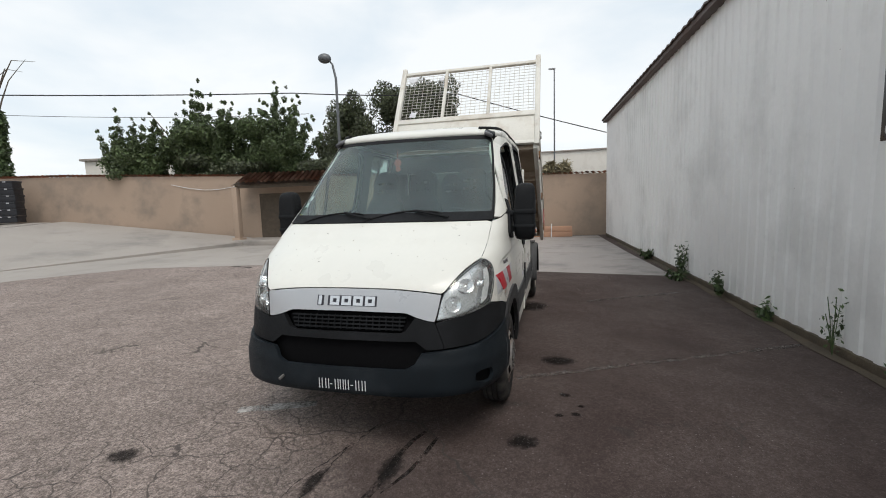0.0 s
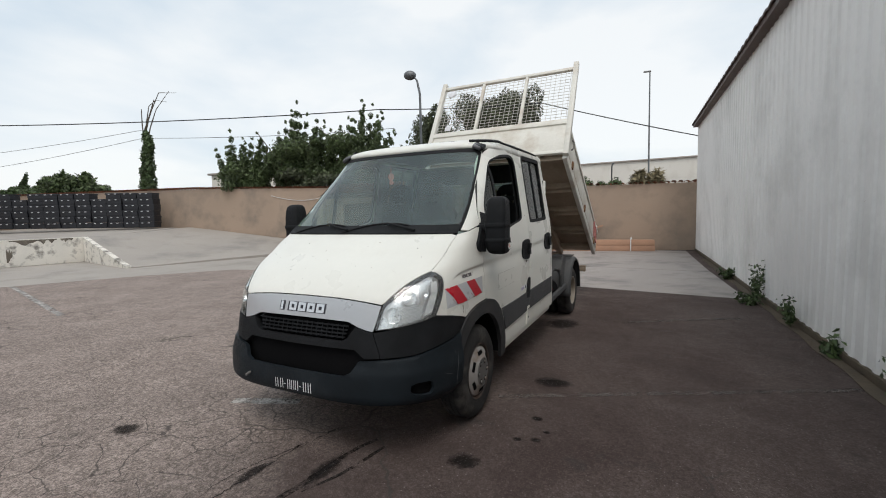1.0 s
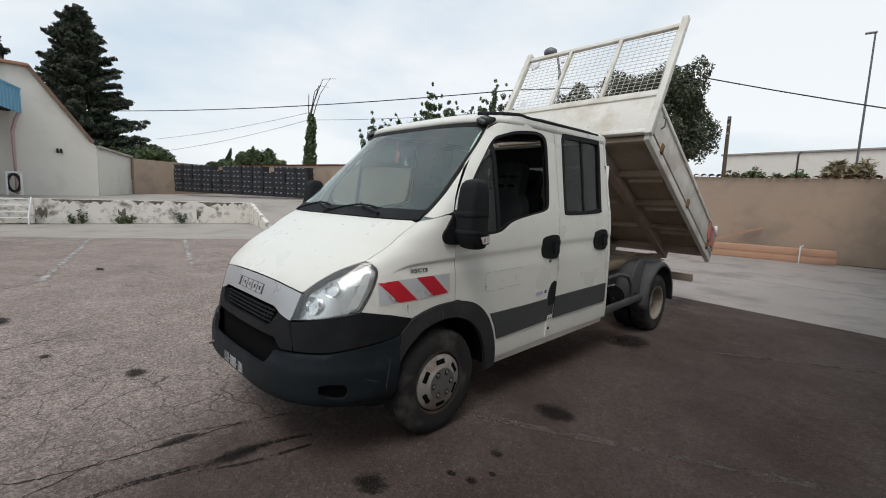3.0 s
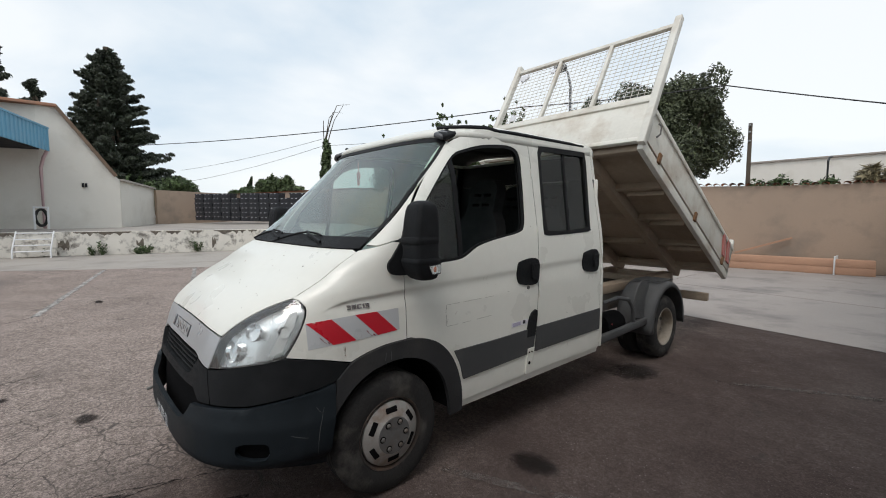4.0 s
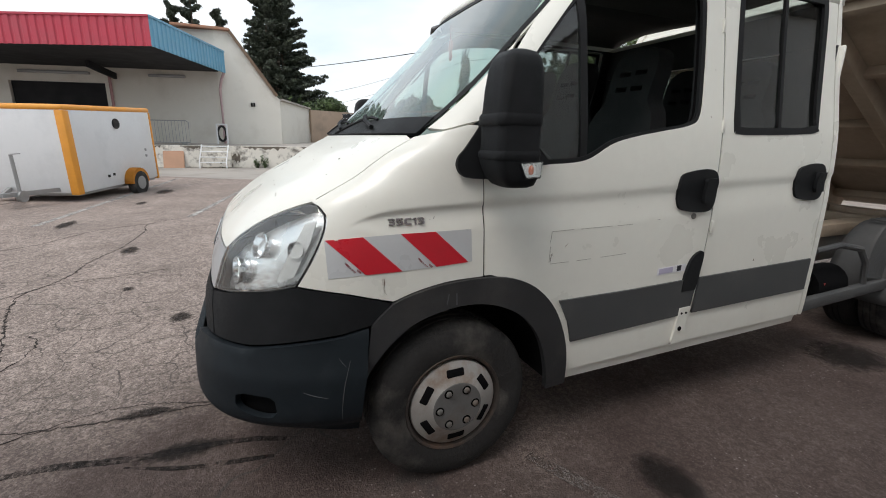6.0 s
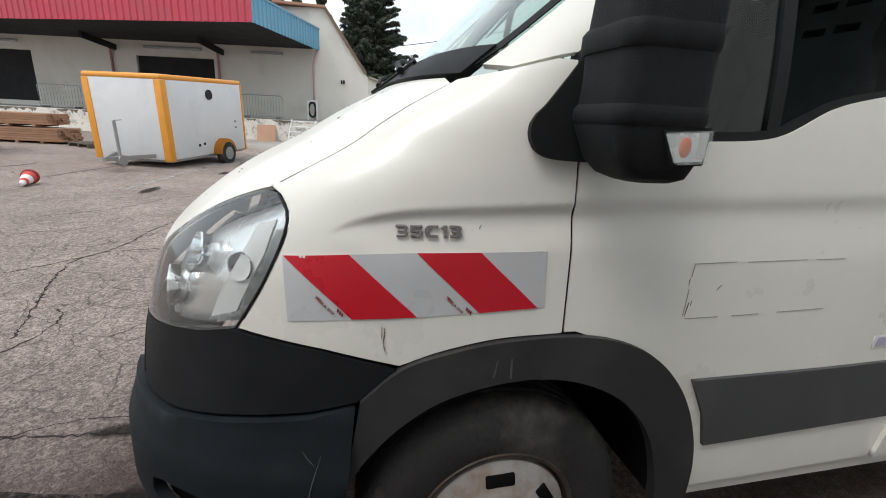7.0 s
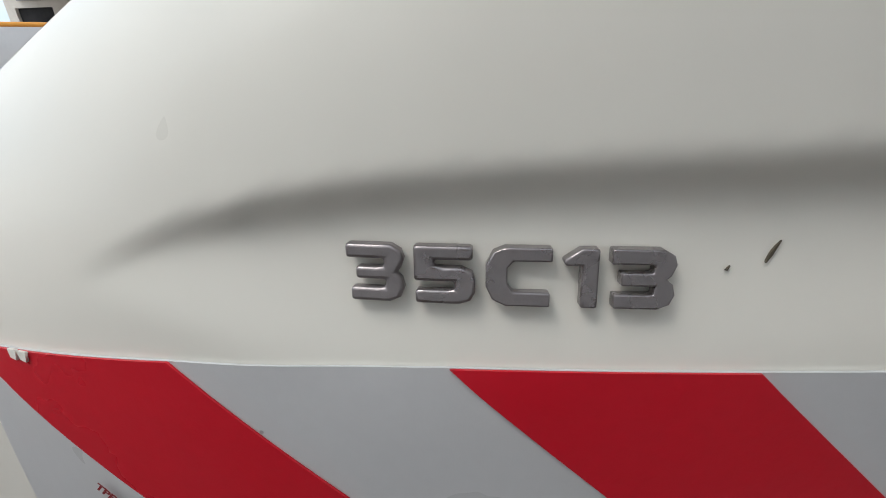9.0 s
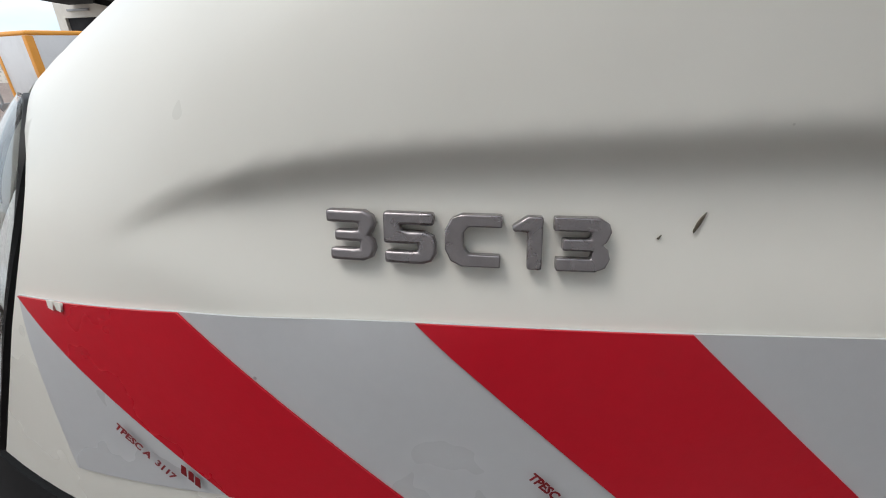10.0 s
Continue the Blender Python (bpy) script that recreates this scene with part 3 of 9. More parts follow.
panel("grille_surround", mo + [(-u, z) for u, z in reversed(mo)][1:-1], M["plastic"], truck, off=0.004, thick=0.04, res=0.05, res_v=0.03, label="black plastic moulding", both=False)

# dark corner mouldings under the headlights, and the bumper
corner = uv_loop([("f", 0.578, 0.808), ("f", 0.70, 0.830), ("s", -0.68, 0.868), ("s", -0.608, 0.873), ("s", -0.43, 0.844)] + sm("s", [(-0.272, 0.804), (-0.355, 0.736)]) +
                 [("s", -0.46, 0.716), ("s", -0.62, 0.700), ("f", 0.80, 0.680), ("f", 0.63, 0.672), ("f", 0.622, 0.70)])
panel("corner_moulding", corner, M["plastic"], truck, off=0.002, thick=0.02, res=0.03, label="black plastic corner moulding")
# a near-black panel behind the bumper stands for the intake's shade
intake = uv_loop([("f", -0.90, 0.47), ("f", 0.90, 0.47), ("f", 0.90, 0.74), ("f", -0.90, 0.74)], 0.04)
panel("lower_intake", intake, M["dark"], truck, off=-0.032, thick=0.01, res=0.08, label="near-black panel painted as the shade inside the air intake", both=False)
bh = uv_loop([("f", 0.0, 0.575), ("f", 0.40, 0.578), ("f", 0.455, 0.600), ("f", 0.500, 0.655), ("f", 0.64, 0.664), ("f", 0.80, 0.672), ("s", -0.62, 0.692), ("s", -0.46, 0.708), ("s", -0.362, 0.728)] +
             sm("s", [(-0.375, 0.60), (-0.400, 0.48), (-0.405, 0.36)]) + [("s", -0.50, 0.372), ("s", -0.70, 0.420), ("f", 0.70, 0.452), ("f", 0.40, 0.448), ("f", 0.0, 0.446)], closed=False) + [(0.0, 0.446)]
fog_u = [uv_loop(sm("s", [(-0.800, 0.500), (-0.750, 0.488), (-0.700, 0.488), (-0.686, 0.505), (-0.690, 0.535), (-0.705, 0.545), (-0.780, 0.548), (-0.808, 0.540), (-0.812, 0.515), (-0.800, 0.500)], 0.02)[:-1])]
fogs = fog_u + [mirror_loop(fog_u[0])]
BULGE = lambda z: 0.036 * (0.30 * sstep(0.73, 0.70, z) + 0.25 * sstep(0.668, 0.655, z) + 0.45 * sstep(0.640, 0.585, z)) - 0.060 * sstep(0.480, 0.385, z)
P_, T_, R_ = triangulate(bh + [(-u, z) for u, z in reversed(bh)][1:-1], fogs, 0.03, 0.014)
bumper = slab_from(P_, T_, R_, lambda p: surf(p[0], p[1], 0.006 + BULGE(p[1])), lambda p: surf(p[0], p[1], -0.02 + BULGE(p[1])), "front_bumper", M["bumper"], truck, "scuffed blue-grey plastic bumper")
panel("fog_recess", [(a, b) for a, b in grow(fog_u[0], 0.014)], M["dark"], bumper, off=0.004, thick=0.01, res=0.05)
# registration marks, as plain strokes
for k, x in enumerate((-0.150, -0.105, -0.078, -0.040, -0.005, 0.030, 0.062, 0.100, 0.142)):
    h = 0.012 if k in (2, 6) else 0.048
    z0 = 0.405 - 0.02 * (h < 0.02) * 0
    zc = 0.498
    w = 0.018 if k in (2, 6) else 0.016
    for dx in ((0,) if h < 0.02 else (-0.010, 0.010)):
        panel("registration_stroke", uv_loop([("f", x + dx - 0.003 - (w / 3 if h < 0.02 else 0), zc - h / 2 * (1 if h > 0.02 else 0.3)), ("f", x + dx + 0.003 + (w / 3 if h < 0.02 else 0), zc - h / 2 * (1 if h > 0.02 else 0.3)),
                                          ("f", x + dx + 0.003 + (w / 3 if h < 0.02 else 0), zc + h / 2 * (1 if h > 0.02 else 0.3)), ("f", x + dx - 0.003 - (w / 3 if h < 0.02 else 0), zc + h / 2 * (1 if h > 0.02 else 0.3))], 0.05),
              M["pale_mark"], bumper, off=0.0425, thick=0.003, res=0.2, both=False)
bm = bmesh.new()
sweep(bm, [(-0.42, -0.93, 0.478), (-0.425, -0.97, 0.474), (-0.435, -1.00, 0.462)], 0.010)
part("towing_eye", bm, M["steel"], bumper, "bare steel towing pin")

for pts in ([(-0.435, 0.640), (-0.450, 0.600), (-0.462, 0.560), (-0.470, 0.515), (-0.472, 0.470)], [(-0.475, 0.650), (-0.465, 0.635), (-0.450, 0.622)], [(-0.60, 0.560), (-0.56, 0.548), (-0.52, 0.540)]):
    part("scuff_mark", sweep(bmesh.new(), [surf(S(a, b), b, 0.0066 + BULGE(b)) for a, b in spline(pts, 0.012)], lambda t: 0.0005 + 0.0008 * math.sin(math.pi * t), 5), M["scuff"], bumper)

# brand lettering on the nose, as plain blocks
for k in range(5):
    x0 = -0.197 + k * 0.081
    wd = 0.022 if k == 0 else 0.066
    lp = uv_loop([("f", x0, 0.898), ("f", x0 + wd, 0.898), ("f", x0 + wd, 0.952), ("f", x0, 0.952)], 0.02)
    holes = () if k == 0 else (uv_loop([("f", x0 + 0.020, 0.914), ("f", x0 + wd - 0.020, 0.914), ("f", x0 + wd - 0.020, 0.936), ("f", x0 + 0.020, 0.936)], 0.02),)
    ob = panel("badge_block", lp, M["letters"], truck, holes=holes, off=0.006, thick=0.006, res=0.03, label="chrome badge block" if k == 0 else "", both=False)[0]
    lp2 = grow(lp, 0.003)
    panel("badge_outline", lp2, M["ink"], ob, off=0.002, thick=0.002, res=0.05, both=False)

# headlights: reflector bowls behind a clear lens
hl_loop = uv_loop(sm("f", [(0.586, 0.822), (0.600, 0.90), (0.618, 0.966)])[:-1] + sm("f", [(0.618, 0.966)] + [(a + 0.008, b - 0.004) for a, b in HL_TOP[1:]]) +
                  sm("s", [(a - 0.007, b) for a, b in HL_REAR[1:]]) + [("s", -0.69, 0.862), ("f", 0.70, 0.836)])
lamps = panel("headlight", grow(hl_loop, -0.002), M["lamp_silver"], truck, off=-0.048, thick=0.012, res=0.03, label="clear headlight with chrome bowls")
for o in panel("headlight_lens", hl_loop, M["lamp_glass"], lamps, off=0.004, thick=0.004, res=0.022):
    clear_back(o)
for i, sgn in enumerate((1, -1)):
    for (u, z, r, back, k) in ((Fx(0.685, 0.905), 0.905, 0.052, 0.036, 0.55), (Fx(0.755, 1.010), 1.010, 0.048, 0.036, 0.70), (S(-0.605, 1.00), 1.00, 0.030, 0.028, 1.0)):
        c = surf(u * sgn, z, -back)
        nrm = (surf(u * sgn, z, 0.05) - surf(u * sgn, z, -0.05)).normalized()
        nrm = (nrm * k + Vector((0, -1, 0)) * (1.05 - k)).normalized()
        q = nrm.to_track_quat("X", "Z").to_matrix().to_4x4()
        bm = bmesh.new()
        lathe(bm, [(0.012, r), (0.016, r * 0.96), (0.0, r * 0.93), (-0.03, r * 0.72), (-0.048, r * 0.35), (-0.05, 0.0)], (0, 0, 0), 32)
        lathe(bm, [(-0.05, r * 0.20), (-0.02, r * 0.22), (-0.008, r * 0.15), (-0.005, 0.0)], (0, 0, 0), 16)
        bmesh.ops.transform(bm, matrix=Matrix.Translation(c) @ q, verts=bm.verts)
        part("reflector", bm, M["chrome"], lamps[i])
    rim = [surf(u * sgn, z, -0.002) for u, z in hl_loop]
    bm = bmesh.new()
    sweep(bm, rim, 0.0036, 6, closed=True)
    part("lamp_seal", bm, M["seal"], lamps[i])
    # side reflector blade inside the lamp
    lp = uv_loop([("s", -0.68, 0.885), ("s", -0.62, 0.905), ("s", -0.555, 1.03), ("s", -0.53, 1.10), ("s", -0.57, 1.09), ("s", -0.62, 1.0), ("s", -0.66, 0.93)], 0.02)
    lp = lp if sgn == 1 else mirror_loop(lp)
    P2, T2, R2 = triangulate(lp, (), 0.03)
    slab_from(P2, T2, R2, lambda p: surf(p[0], p[1], -0.018), lambda p: surf(p[0], p[1], -0.024), "lamp_bezel", M["lens_white"], lamps[i])

# windscreen, its black rim, and the scuttle
ws = sm("f", [(0.0, WS_BASE + 0.012), (0.50, WS_BASE + 0.010), (0.78, WS_BASE + 0.006), (0.835, WS_BASE + 0.02)]) + \
    sm("f", [(0.838, 1.45), (0.822, 1.60), (0.790, 1.80), (0.762, 1.95), (0.745, 2.025)])[0:] + sm("f", [(0.715, 2.05), (0.40, 2.056), (0.0, 2.058)])
wh = uv_loop(ws, closed=False) + [(0.0, 2.058)]
ws_loop = wh + [(-u, z) for u, z in reversed(wh)][1:-1]
wscreen = panel("windscreen", ws_loop, M["glass"], truck, off=0.0, thick=0.005, res=0.05, label="windscreen with a film of dirt and painted sky reflection", both=False)[0]
clear_back(wscreen)
def shrink(lp, cx, cz, du, dz):
    return [(u + (cx - u) * du, z + (cz - z) * dz) for u, z in lp]
rim_in = shrink(ws_loop, 0.0, 1.74, 0.055, 0.075)
panel("windscreen_rim", ws_loop, M["seal"], wscreen, holes=(rim_in,), off=0.003, thick=0.003, res=0.05, both=False)
sc = [(Fx(float(x), WS_BASE - 0.006), WS_BASE - 0.006) for x in np.linspace(-0.835, 0.835, 50)] + [(Fx(float(x), WS_BASE + 0.055), WS_BASE + 0.055) for x in np.linspace(0.825, -0.825, 50)]
panel("scuttle", sc, M["plastic"], truck, off=0.008, thick=0.02, res=0.06, res_v=0.02, label="black plastic scuttle", both=False)
for x0, x1, z1 in ((0.52, -0.02, 1.465), (-0.10, -0.56, 1.462)):
    wiper = part("wiper", sweep(bmesh.new(), [surf(Fx(x0, 1.41), 1.41, 0.02), surf(Fx(x0 - 0.16, 1.43), 1.432, 0.034), surf(Fx((x0 + x1) / 2, z1 - 0.008), z1 - 0.008, 0.03)], 0.010, 6), M["plastic"], truck, "black wiper arm")
    part("wiper_blade", sweep(bmesh.new(), [surf(Fx(x0 + (x1 - x0) * t, 1.425 + (z1 - 1.425) * (1 - (2 * t - 1) ** 2 * 0.8)), 1.425 + (z1 - 1.425) * (1 - (2 * t - 1) ** 2 * 0.8), 0.012) for t in np.linspace(0.15, 1.25, 12)], 0.007, 6), M["seal"], wiper)

# pillars beside the windscreen
pil = uv_loop(sm("f", [(0.842, 1.42), (0.842, 1.46), (0.828, 1.60), (0.796, 1.80), (0.768, 1.95), (0.750, 2.030)]) + [("f", 0.735, 2.062)] +
              [("s", 0.70, 2.082)] + sm("s", [(0.675, 2.083), (0.552, 2.043), (0.440, 1.952), (0.276, 1.762), (0.141, 1.568), (0.082, 1.45)]) + [("s", 0.035, 1.44), ("s", -0.05, 1.415)])
panel("windscreen_pillar", pil, M["paint"], truck, res=0.025, off=-0.001)

# doors
fdoor_loop = uv_loop(sm("s", DOOR_F) + sm("s", GAP_B) + [("s", 0.497, 0.452)] + sm("s", list(reversed(ARCH_OUT))[1:-6]) + [("s", 0.12, 0.868)])
rdoor_loop = uv_loop([("s", 1.229, 2.0925)] + sm("s", [(a + 0.008, b) for a, b in GAP_B]) + sm("s", list(reversed(DOOR_R_REAR))))
fdoors = panel("front_door", fdoor_loop, M["paint"], truck, holes=(w1,), res=0.035, res_v=0.010, label="off-white front door with scratches")
rdoors = panel("rear_door", rdoor_loop, M["paint"], truck, holes=(w2,), res=0.040, res_v=0.012, label="off-white rear door")
for doors, w, wname in ((fdoors, w1, WIN_F), (rdoors, w2, WIN_R)):
    panes = []
    if w is w1:
        quarter = uv_loop(sm("s", [(0.328, 1.294), (0.490, 1.308)]) + [("s", 0.495, 1.90)] + sm("s", [(0.396, 1.805), (0.275, 1.655), (0.212, 1.540), (0.232, 1.42), (0.328, 1.294)])[:-1])
        panes += panel("quarter_light", quarter, M["side_glass"], doors[0], off=-0.014, thick=0.004, res=0.08, both=False)
        panes += panel("window_glass", mirror_loop(w), M["side_glass"], doors[1], off=-0.014, thick=0.004, res=0.08, both=False)
    else:
        panes += panel("window_glass", w, M["side_glass"], doors, off=-0.014, thick=0.004, res=0.08)
    for o in panes:
        clear_back(o)
    cu, cz = sum(p[0] for p in w) / len(w), sum(p[1] for p in w) / len(w)
    k = 0.075 if w is w2 else 0.05
    panel("window_seal", shrink(w, cu, cz, -0.03 if w is w2 else -0.012, -0.03 if w is w2 else -0.012), M["seal"], doors, holes=(shrink(w, cu, cz, k, k),), off=0.003 if w is w2 else -0.004, thick=0.014, res=0.06)
# black strips that paint the shade in the gaps round the doors
for gap in ([(0.0925, 0.862), (0.0875, 1.05), (0.0795, 1.25), (0.0870, 1.42)], [(a + 0.004, b) for a, b in GAP_B], [(a + 0.004, b) for a, b in DOOR_R_REAR]):
    mid = spline(gap, 0.03)
    panel("door_seal", uv_loop([("s", a - 0.007, b) for a, b in mid] + [("s", a + 0.007, b) for a, b in reversed(mid)], 0.05), M["seal"], truck, off=-0.0045, thick=0.004, res=0.03)
# window divider bars
panel("window_bar", uv_loop([("s", 0.478, 1.31), ("s", 0.508, 1.315), ("s", 0.518, 1.925), ("s", 0.488, 1.905)], 0.05), M["seal"], fdoors, off=-0.006, thick=0.014, res=0.1)
panel("window_bar", uv_loop([("s", 1.600, 1.45), ("s", 1.620, 1.45), ("s", 1.660, 2.062), ("s", 1.640, 2.062)], 0.05), M["seal"], rdoors, off=-0.004, thick=0.014, res=0.1)
# side cladding strip
for doors, pts in ((fdoors, [(0.425, 0.730), (0.80, 0.732), (1.176, 0.742), (1.156, 0.588), (0.80, 0.575), (0.497, 0.565), (0.475, 0.64)]),
                   (rdoors, [(1.196, 0.742), (2.018, 0.756), (2.018, 0.600), (1.176, 0.588)])):
    panel("side_cladding", uv_loop([("s", a, b) for a, b in pts]), M["cladding"], doors, off=0.010, thick=0.010, res=0.06, label="faded grey rubbing strip")
# handles: a recessed plate with a pull
for doors, y0, y1, z0, z1 in ((fdoors, 0.975, 1.196, 1.072, 1.256), (rdoors, 1.752, 1.970, 1.098, 1.276)):
    pl = uv_loop(sm("s", [(y0 + 0.01, z0 + 0.05), (y0 + 0.045, z0), (y1, z0), (y1, z1), (y0 + 0.045, z1), (y0 + 0.01, z1 - 0.05), (y0 + 0.01, z0 + 0.05)], 0.015)[:-1])
    hs = panel("door_handle", pl, M["plastic"], doors, off=0.012, thick=0.012, res=0.04, label="black plastic door handle")
    gp = uv_loop([("s", y1 - 0.075, z0 + 0.03), ("s", y1 - 0.012, z0 + 0.03), ("s", y1 - 0.012, z1 - 0.03), ("s", y1 - 0.075, z1 - 0.03)])
    panel("handle_grip", gp, M["plastic"], hs, off=0.034, thick=0.016, res=0.05)
for i, sg in enumerate((1, -1)):
    c = surf(sg * S(1.100, 1.040), 1.040, 0.0)
    bm = bmesh.new()
    lathe(bm, [(0.0, 0.014), (0.006, 0.013), (0.006, 0.0)], c, 16)
    part("door_lock", bm, M["steel"], fdoors[i])
    # sliding recess and striker plate low at the gap between the doors
    panel("fuel_recess", uv_loop(sm("s", [(1.085, 0.690), (1.092, 0.76), (1.115, 0.830), (1.150, 0.862), (1.190, 0.862), (1.182, 0.76), (1.170, 0.690)], 0.02)) if sg == 1 else mirror_loop(uv_loop(sm("s", [(1.085, 0.690), (1.092, 0.76), (1.115, 0.830), (1.150, 0.862), (1.190, 0.862), (1.182, 0.76), (1.170, 0.690)], 0.02))),
          M["plastic"], fdoors[i], off=0.013, thick=0.012, res=0.05, both=False)
    lp = uv_loop([("s", 1.072, 0.473), ("s", 1.134, 0.475), ("s", 1.158, 0.620), ("s", 1.092, 0.618)])
    st = panel("striker_plate", lp if sg == 1 else mirror_loop(lp), M["paint"], fdoors[i], off=0.013, thick=0.012, res=0.06, both=False)[0]
    for yy, zz, rr in ((1.108, 0.535, 0.012), (1.106, 0.595, 0.006), (1.134, 0.595, 0.006)):
        bm = bmesh.new()
        lathe(bm, [(0.0, rr), (sg * 0.003, rr), (sg * 0.003, 0.0)], surf(sg * S(yy, zz), zz, 0.013), 14)
        part("striker_hole", bm, M["dark"], st)
    for zz in (0.98, 1.46, 1.88):
        bm = bmesh.new()
        p = surf(sg * S(1.222, zz), zz, 0.004)
        box(bm, (p.x - 0.006, p.y - 0.008, p.z - 0.03), (p.x + 0.006, p.y + 0.008, p.z + 0.03), None, 0.003)
        part("hinge", bm, M["paint"], rdoors[i])
# arch lips and sill
arch_loop = uv_loop(sm("s", ARCH_OUT) + sm("s", list(reversed(ARCH_IN))))
panel("wheel_arch_lip", arch_loop, M["arch"], truck, off=0.014, thick=0.030, res=0.025, label="black plastic wheel arch lip")
panel("sill", uv_loop([("s", 0.500, 0.395), ("s", 2.035, 0.425), ("s", 2.035, 0.490), ("s", 0.505, 0.470)]), M["paint"], truck, off=-0.016, thick=0.02, res=0.06, label="mud-splashed white sill")
panel("cab_corner", uv_loop(sm("s", [(a + 0.008, b) for a, b in DOOR_R_REAR]) + [("s", 2.075, 0.47), ("s", 2.072, 0.80), ("s", 2.070, 1.20), ("s", 2.068, 1.60), ("s", 2.066, 2.092)]), M["paint"], truck, res=0.05)

# roof and the band above the doors
def roof_p(u, d):
    z0 = 2.060
    p = plan(u, z0)
    yc = BACK(z0)
    x = p.x * d
    y = yc - (yc - p.y) * d if p.y < yc else p.y
    hgt = 0.075 + 0.075 * sstep(0.40, 1.15, y)
    return real((x, y, z0 + hgt * (max(0.0, 1 - d ** 4.0)) ** (1 / 2.6)))
US = list(np.linspace(0, 1, 26)) + list(1 + np.linspace(0.06, 2.085 - BACK(2.06), 14))
US = [-u for u in reversed(US[1:])] + US
DS = [1.0, 0.992, 0.98, 0.96, 0.93, 0.88, 0.80, 0.68, 0.52, 0.34, 0.16, 0.0]
vs_ = [roof_p(float(u), d) for d in DS for u in US]
nU = len(US)
fs_ = [(i * nU + j, i * nU + j + 1, (i + 1) * nU + j + 1, (i + 1) * nU + j) for i in range(len(DS) - 1) for j in range(nU - 1)]
roof = mesh_ob("cab_roof", vs_, fs_, M["paint"], truck, "white cab roof", True)
so = roof.modifiers.new("thickness", "SOLIDIFY")
so.thickness, so.offset = 0.012, -1
hv = [roof_p(float(u), d) * 1.0 - Vector((0, 0, 0.035 + 0.05 * (1 - d))) for d in (0.955, 0.85, 0.6, 0.3, 0.0) for u in US]
hf = [(i * nU + j, (i + 1) * nU + j, (i + 1) * nU + j + 1, i * nU + j + 1) for i in range(4) for j in range(nU - 1)]
hl_ob = mesh_ob("headliner", hv, hf, M["headliner"], truck, "dark cloth headliner", True)
so = hl_ob.modifiers.new("thickness", "SOLIDIFY")
so.thickness = 0.01
panel("roof_gutter", uv_loop([("s", 0.70, 2.088), ("s", 1.10, 2.098), ("s", 2.06, 2.098), ("s", 2.06, 2.118), ("s", 0.75, 2.112)]), M["paint"], truck, off=0.001, thick=0.015, res=0.06)
for i, sg in enumerate((1, -1)):
    pts = []
    for y in np.linspace(0.52, 1.95, 18):
        p = roof_p(sg * S(float(y), 2.06), 0.975 if y > 0.9 else 0.93)
        pts.append((p.x, p.y, p.z + 0.006))
    part("roof_rail", sweep(bmesh.new(), pts, lambda t: 0.016 if t < 0.9 else 0.010, 8), M["plastic"], truck, "black roof rail")
    bm = bmesh.new()
    box(bm, (-0.050, -0.12, -0.02), (0.050, 0.12, 0.02), None, 0.019, 3)
    p = roof_p(sg * S(0.60, 2.06), 0.93)
    bmesh.ops.transform(bm, matrix=Matrix.Translation((p.x, p.y - 0.03, p.z - 0.034)) @ Euler((radians(20), radians(sg * 20), radians(sg * 14))).to_matrix().to_4x4(), verts=bm.verts)
    mk = part("marker_lamp", bm, M["plastic"], truck, "smoked roof marker lamp")
    bm = bmesh.new()
    box(bm, (-0.04, -0.05, -0.018), (0.04, 0.05, 0.018), None, 0.016, 3)
    bmesh.ops.transform(bm, matrix=Matrix.Translation((p.x, p.y - 0.11, p.z - 0.055)) @ Euler((radians(24), radians(sg * 22), radians(sg * 16))).to_matrix().to_4x4(), verts=bm.verts)
    part("marker_lens", bm, M["smoke"], mk)

# rear wall of the cab
skin = set(truck.children)
bm = boxes(((-0.93, 2.060, 0.44), (0.93, 2.080, 1.40)), bevel=0.01)
box(bm, (-0.84, 2.040, 1.88), (0.84, 2.062, 2.10), None, 0.01)
box(bm, (-0.90, 2.050, 1.40), (-0.62, 2.070, 1.88), None, 0.01)
box(bm, (0.62, 2.050, 1.40), (0.90, 2.070, 1.88), None, 0.01)
part("cab_back", bm, M["paint"], truck)
for lo_, hi_ in (((-0.90, 2.028, 0.56), (0.90, 2.038, 1.40)), ((-0.82, 2.015, 1.88), (0.82, 2.025, 2.07)), ((-0.88, 2.022, 1.40), (-0.62, 2.032, 1.88)), ((0.62, 2.022, 1.40), (0.88, 2.032, 1.88))):
    part("rear_trim", boxes((lo_, hi_), bevel=0.004), M["cabin"], truck)
bm = boxes(((-0.62, 2.055, 1.40), (0.62, 2.061, 1.88)))
rw = part("rear_window", bm, M["side_glass"], truck)
rw.visible_shadow = False

# ---------------------------------------------------------------- cabin
bm = boxes(((-0.58, 0.0, 0.52), (0.58, 0.48, 0.56)), ((-0.90, 0.48, 0.52), (0.90, 2.05, 0.56)))
part("cabin_floor", bm, M["cabin"], truck)
part("firewall", boxes(((-0.58, -0.05, 0.5), (0.58, -0.02, 0.80)), ((-0.88, -0.05, 0.80), (0.88, -0.02, 1.34))), M["cabin"], truck)
dprof = [(-0.10, 1.365), (0.10, 1.385), (0.28, 1.37), (0.36, 1.31), (0.36, 1.15), (0.26, 0.92), (0.1, 0.9)]
vs_, fs_ = [], []
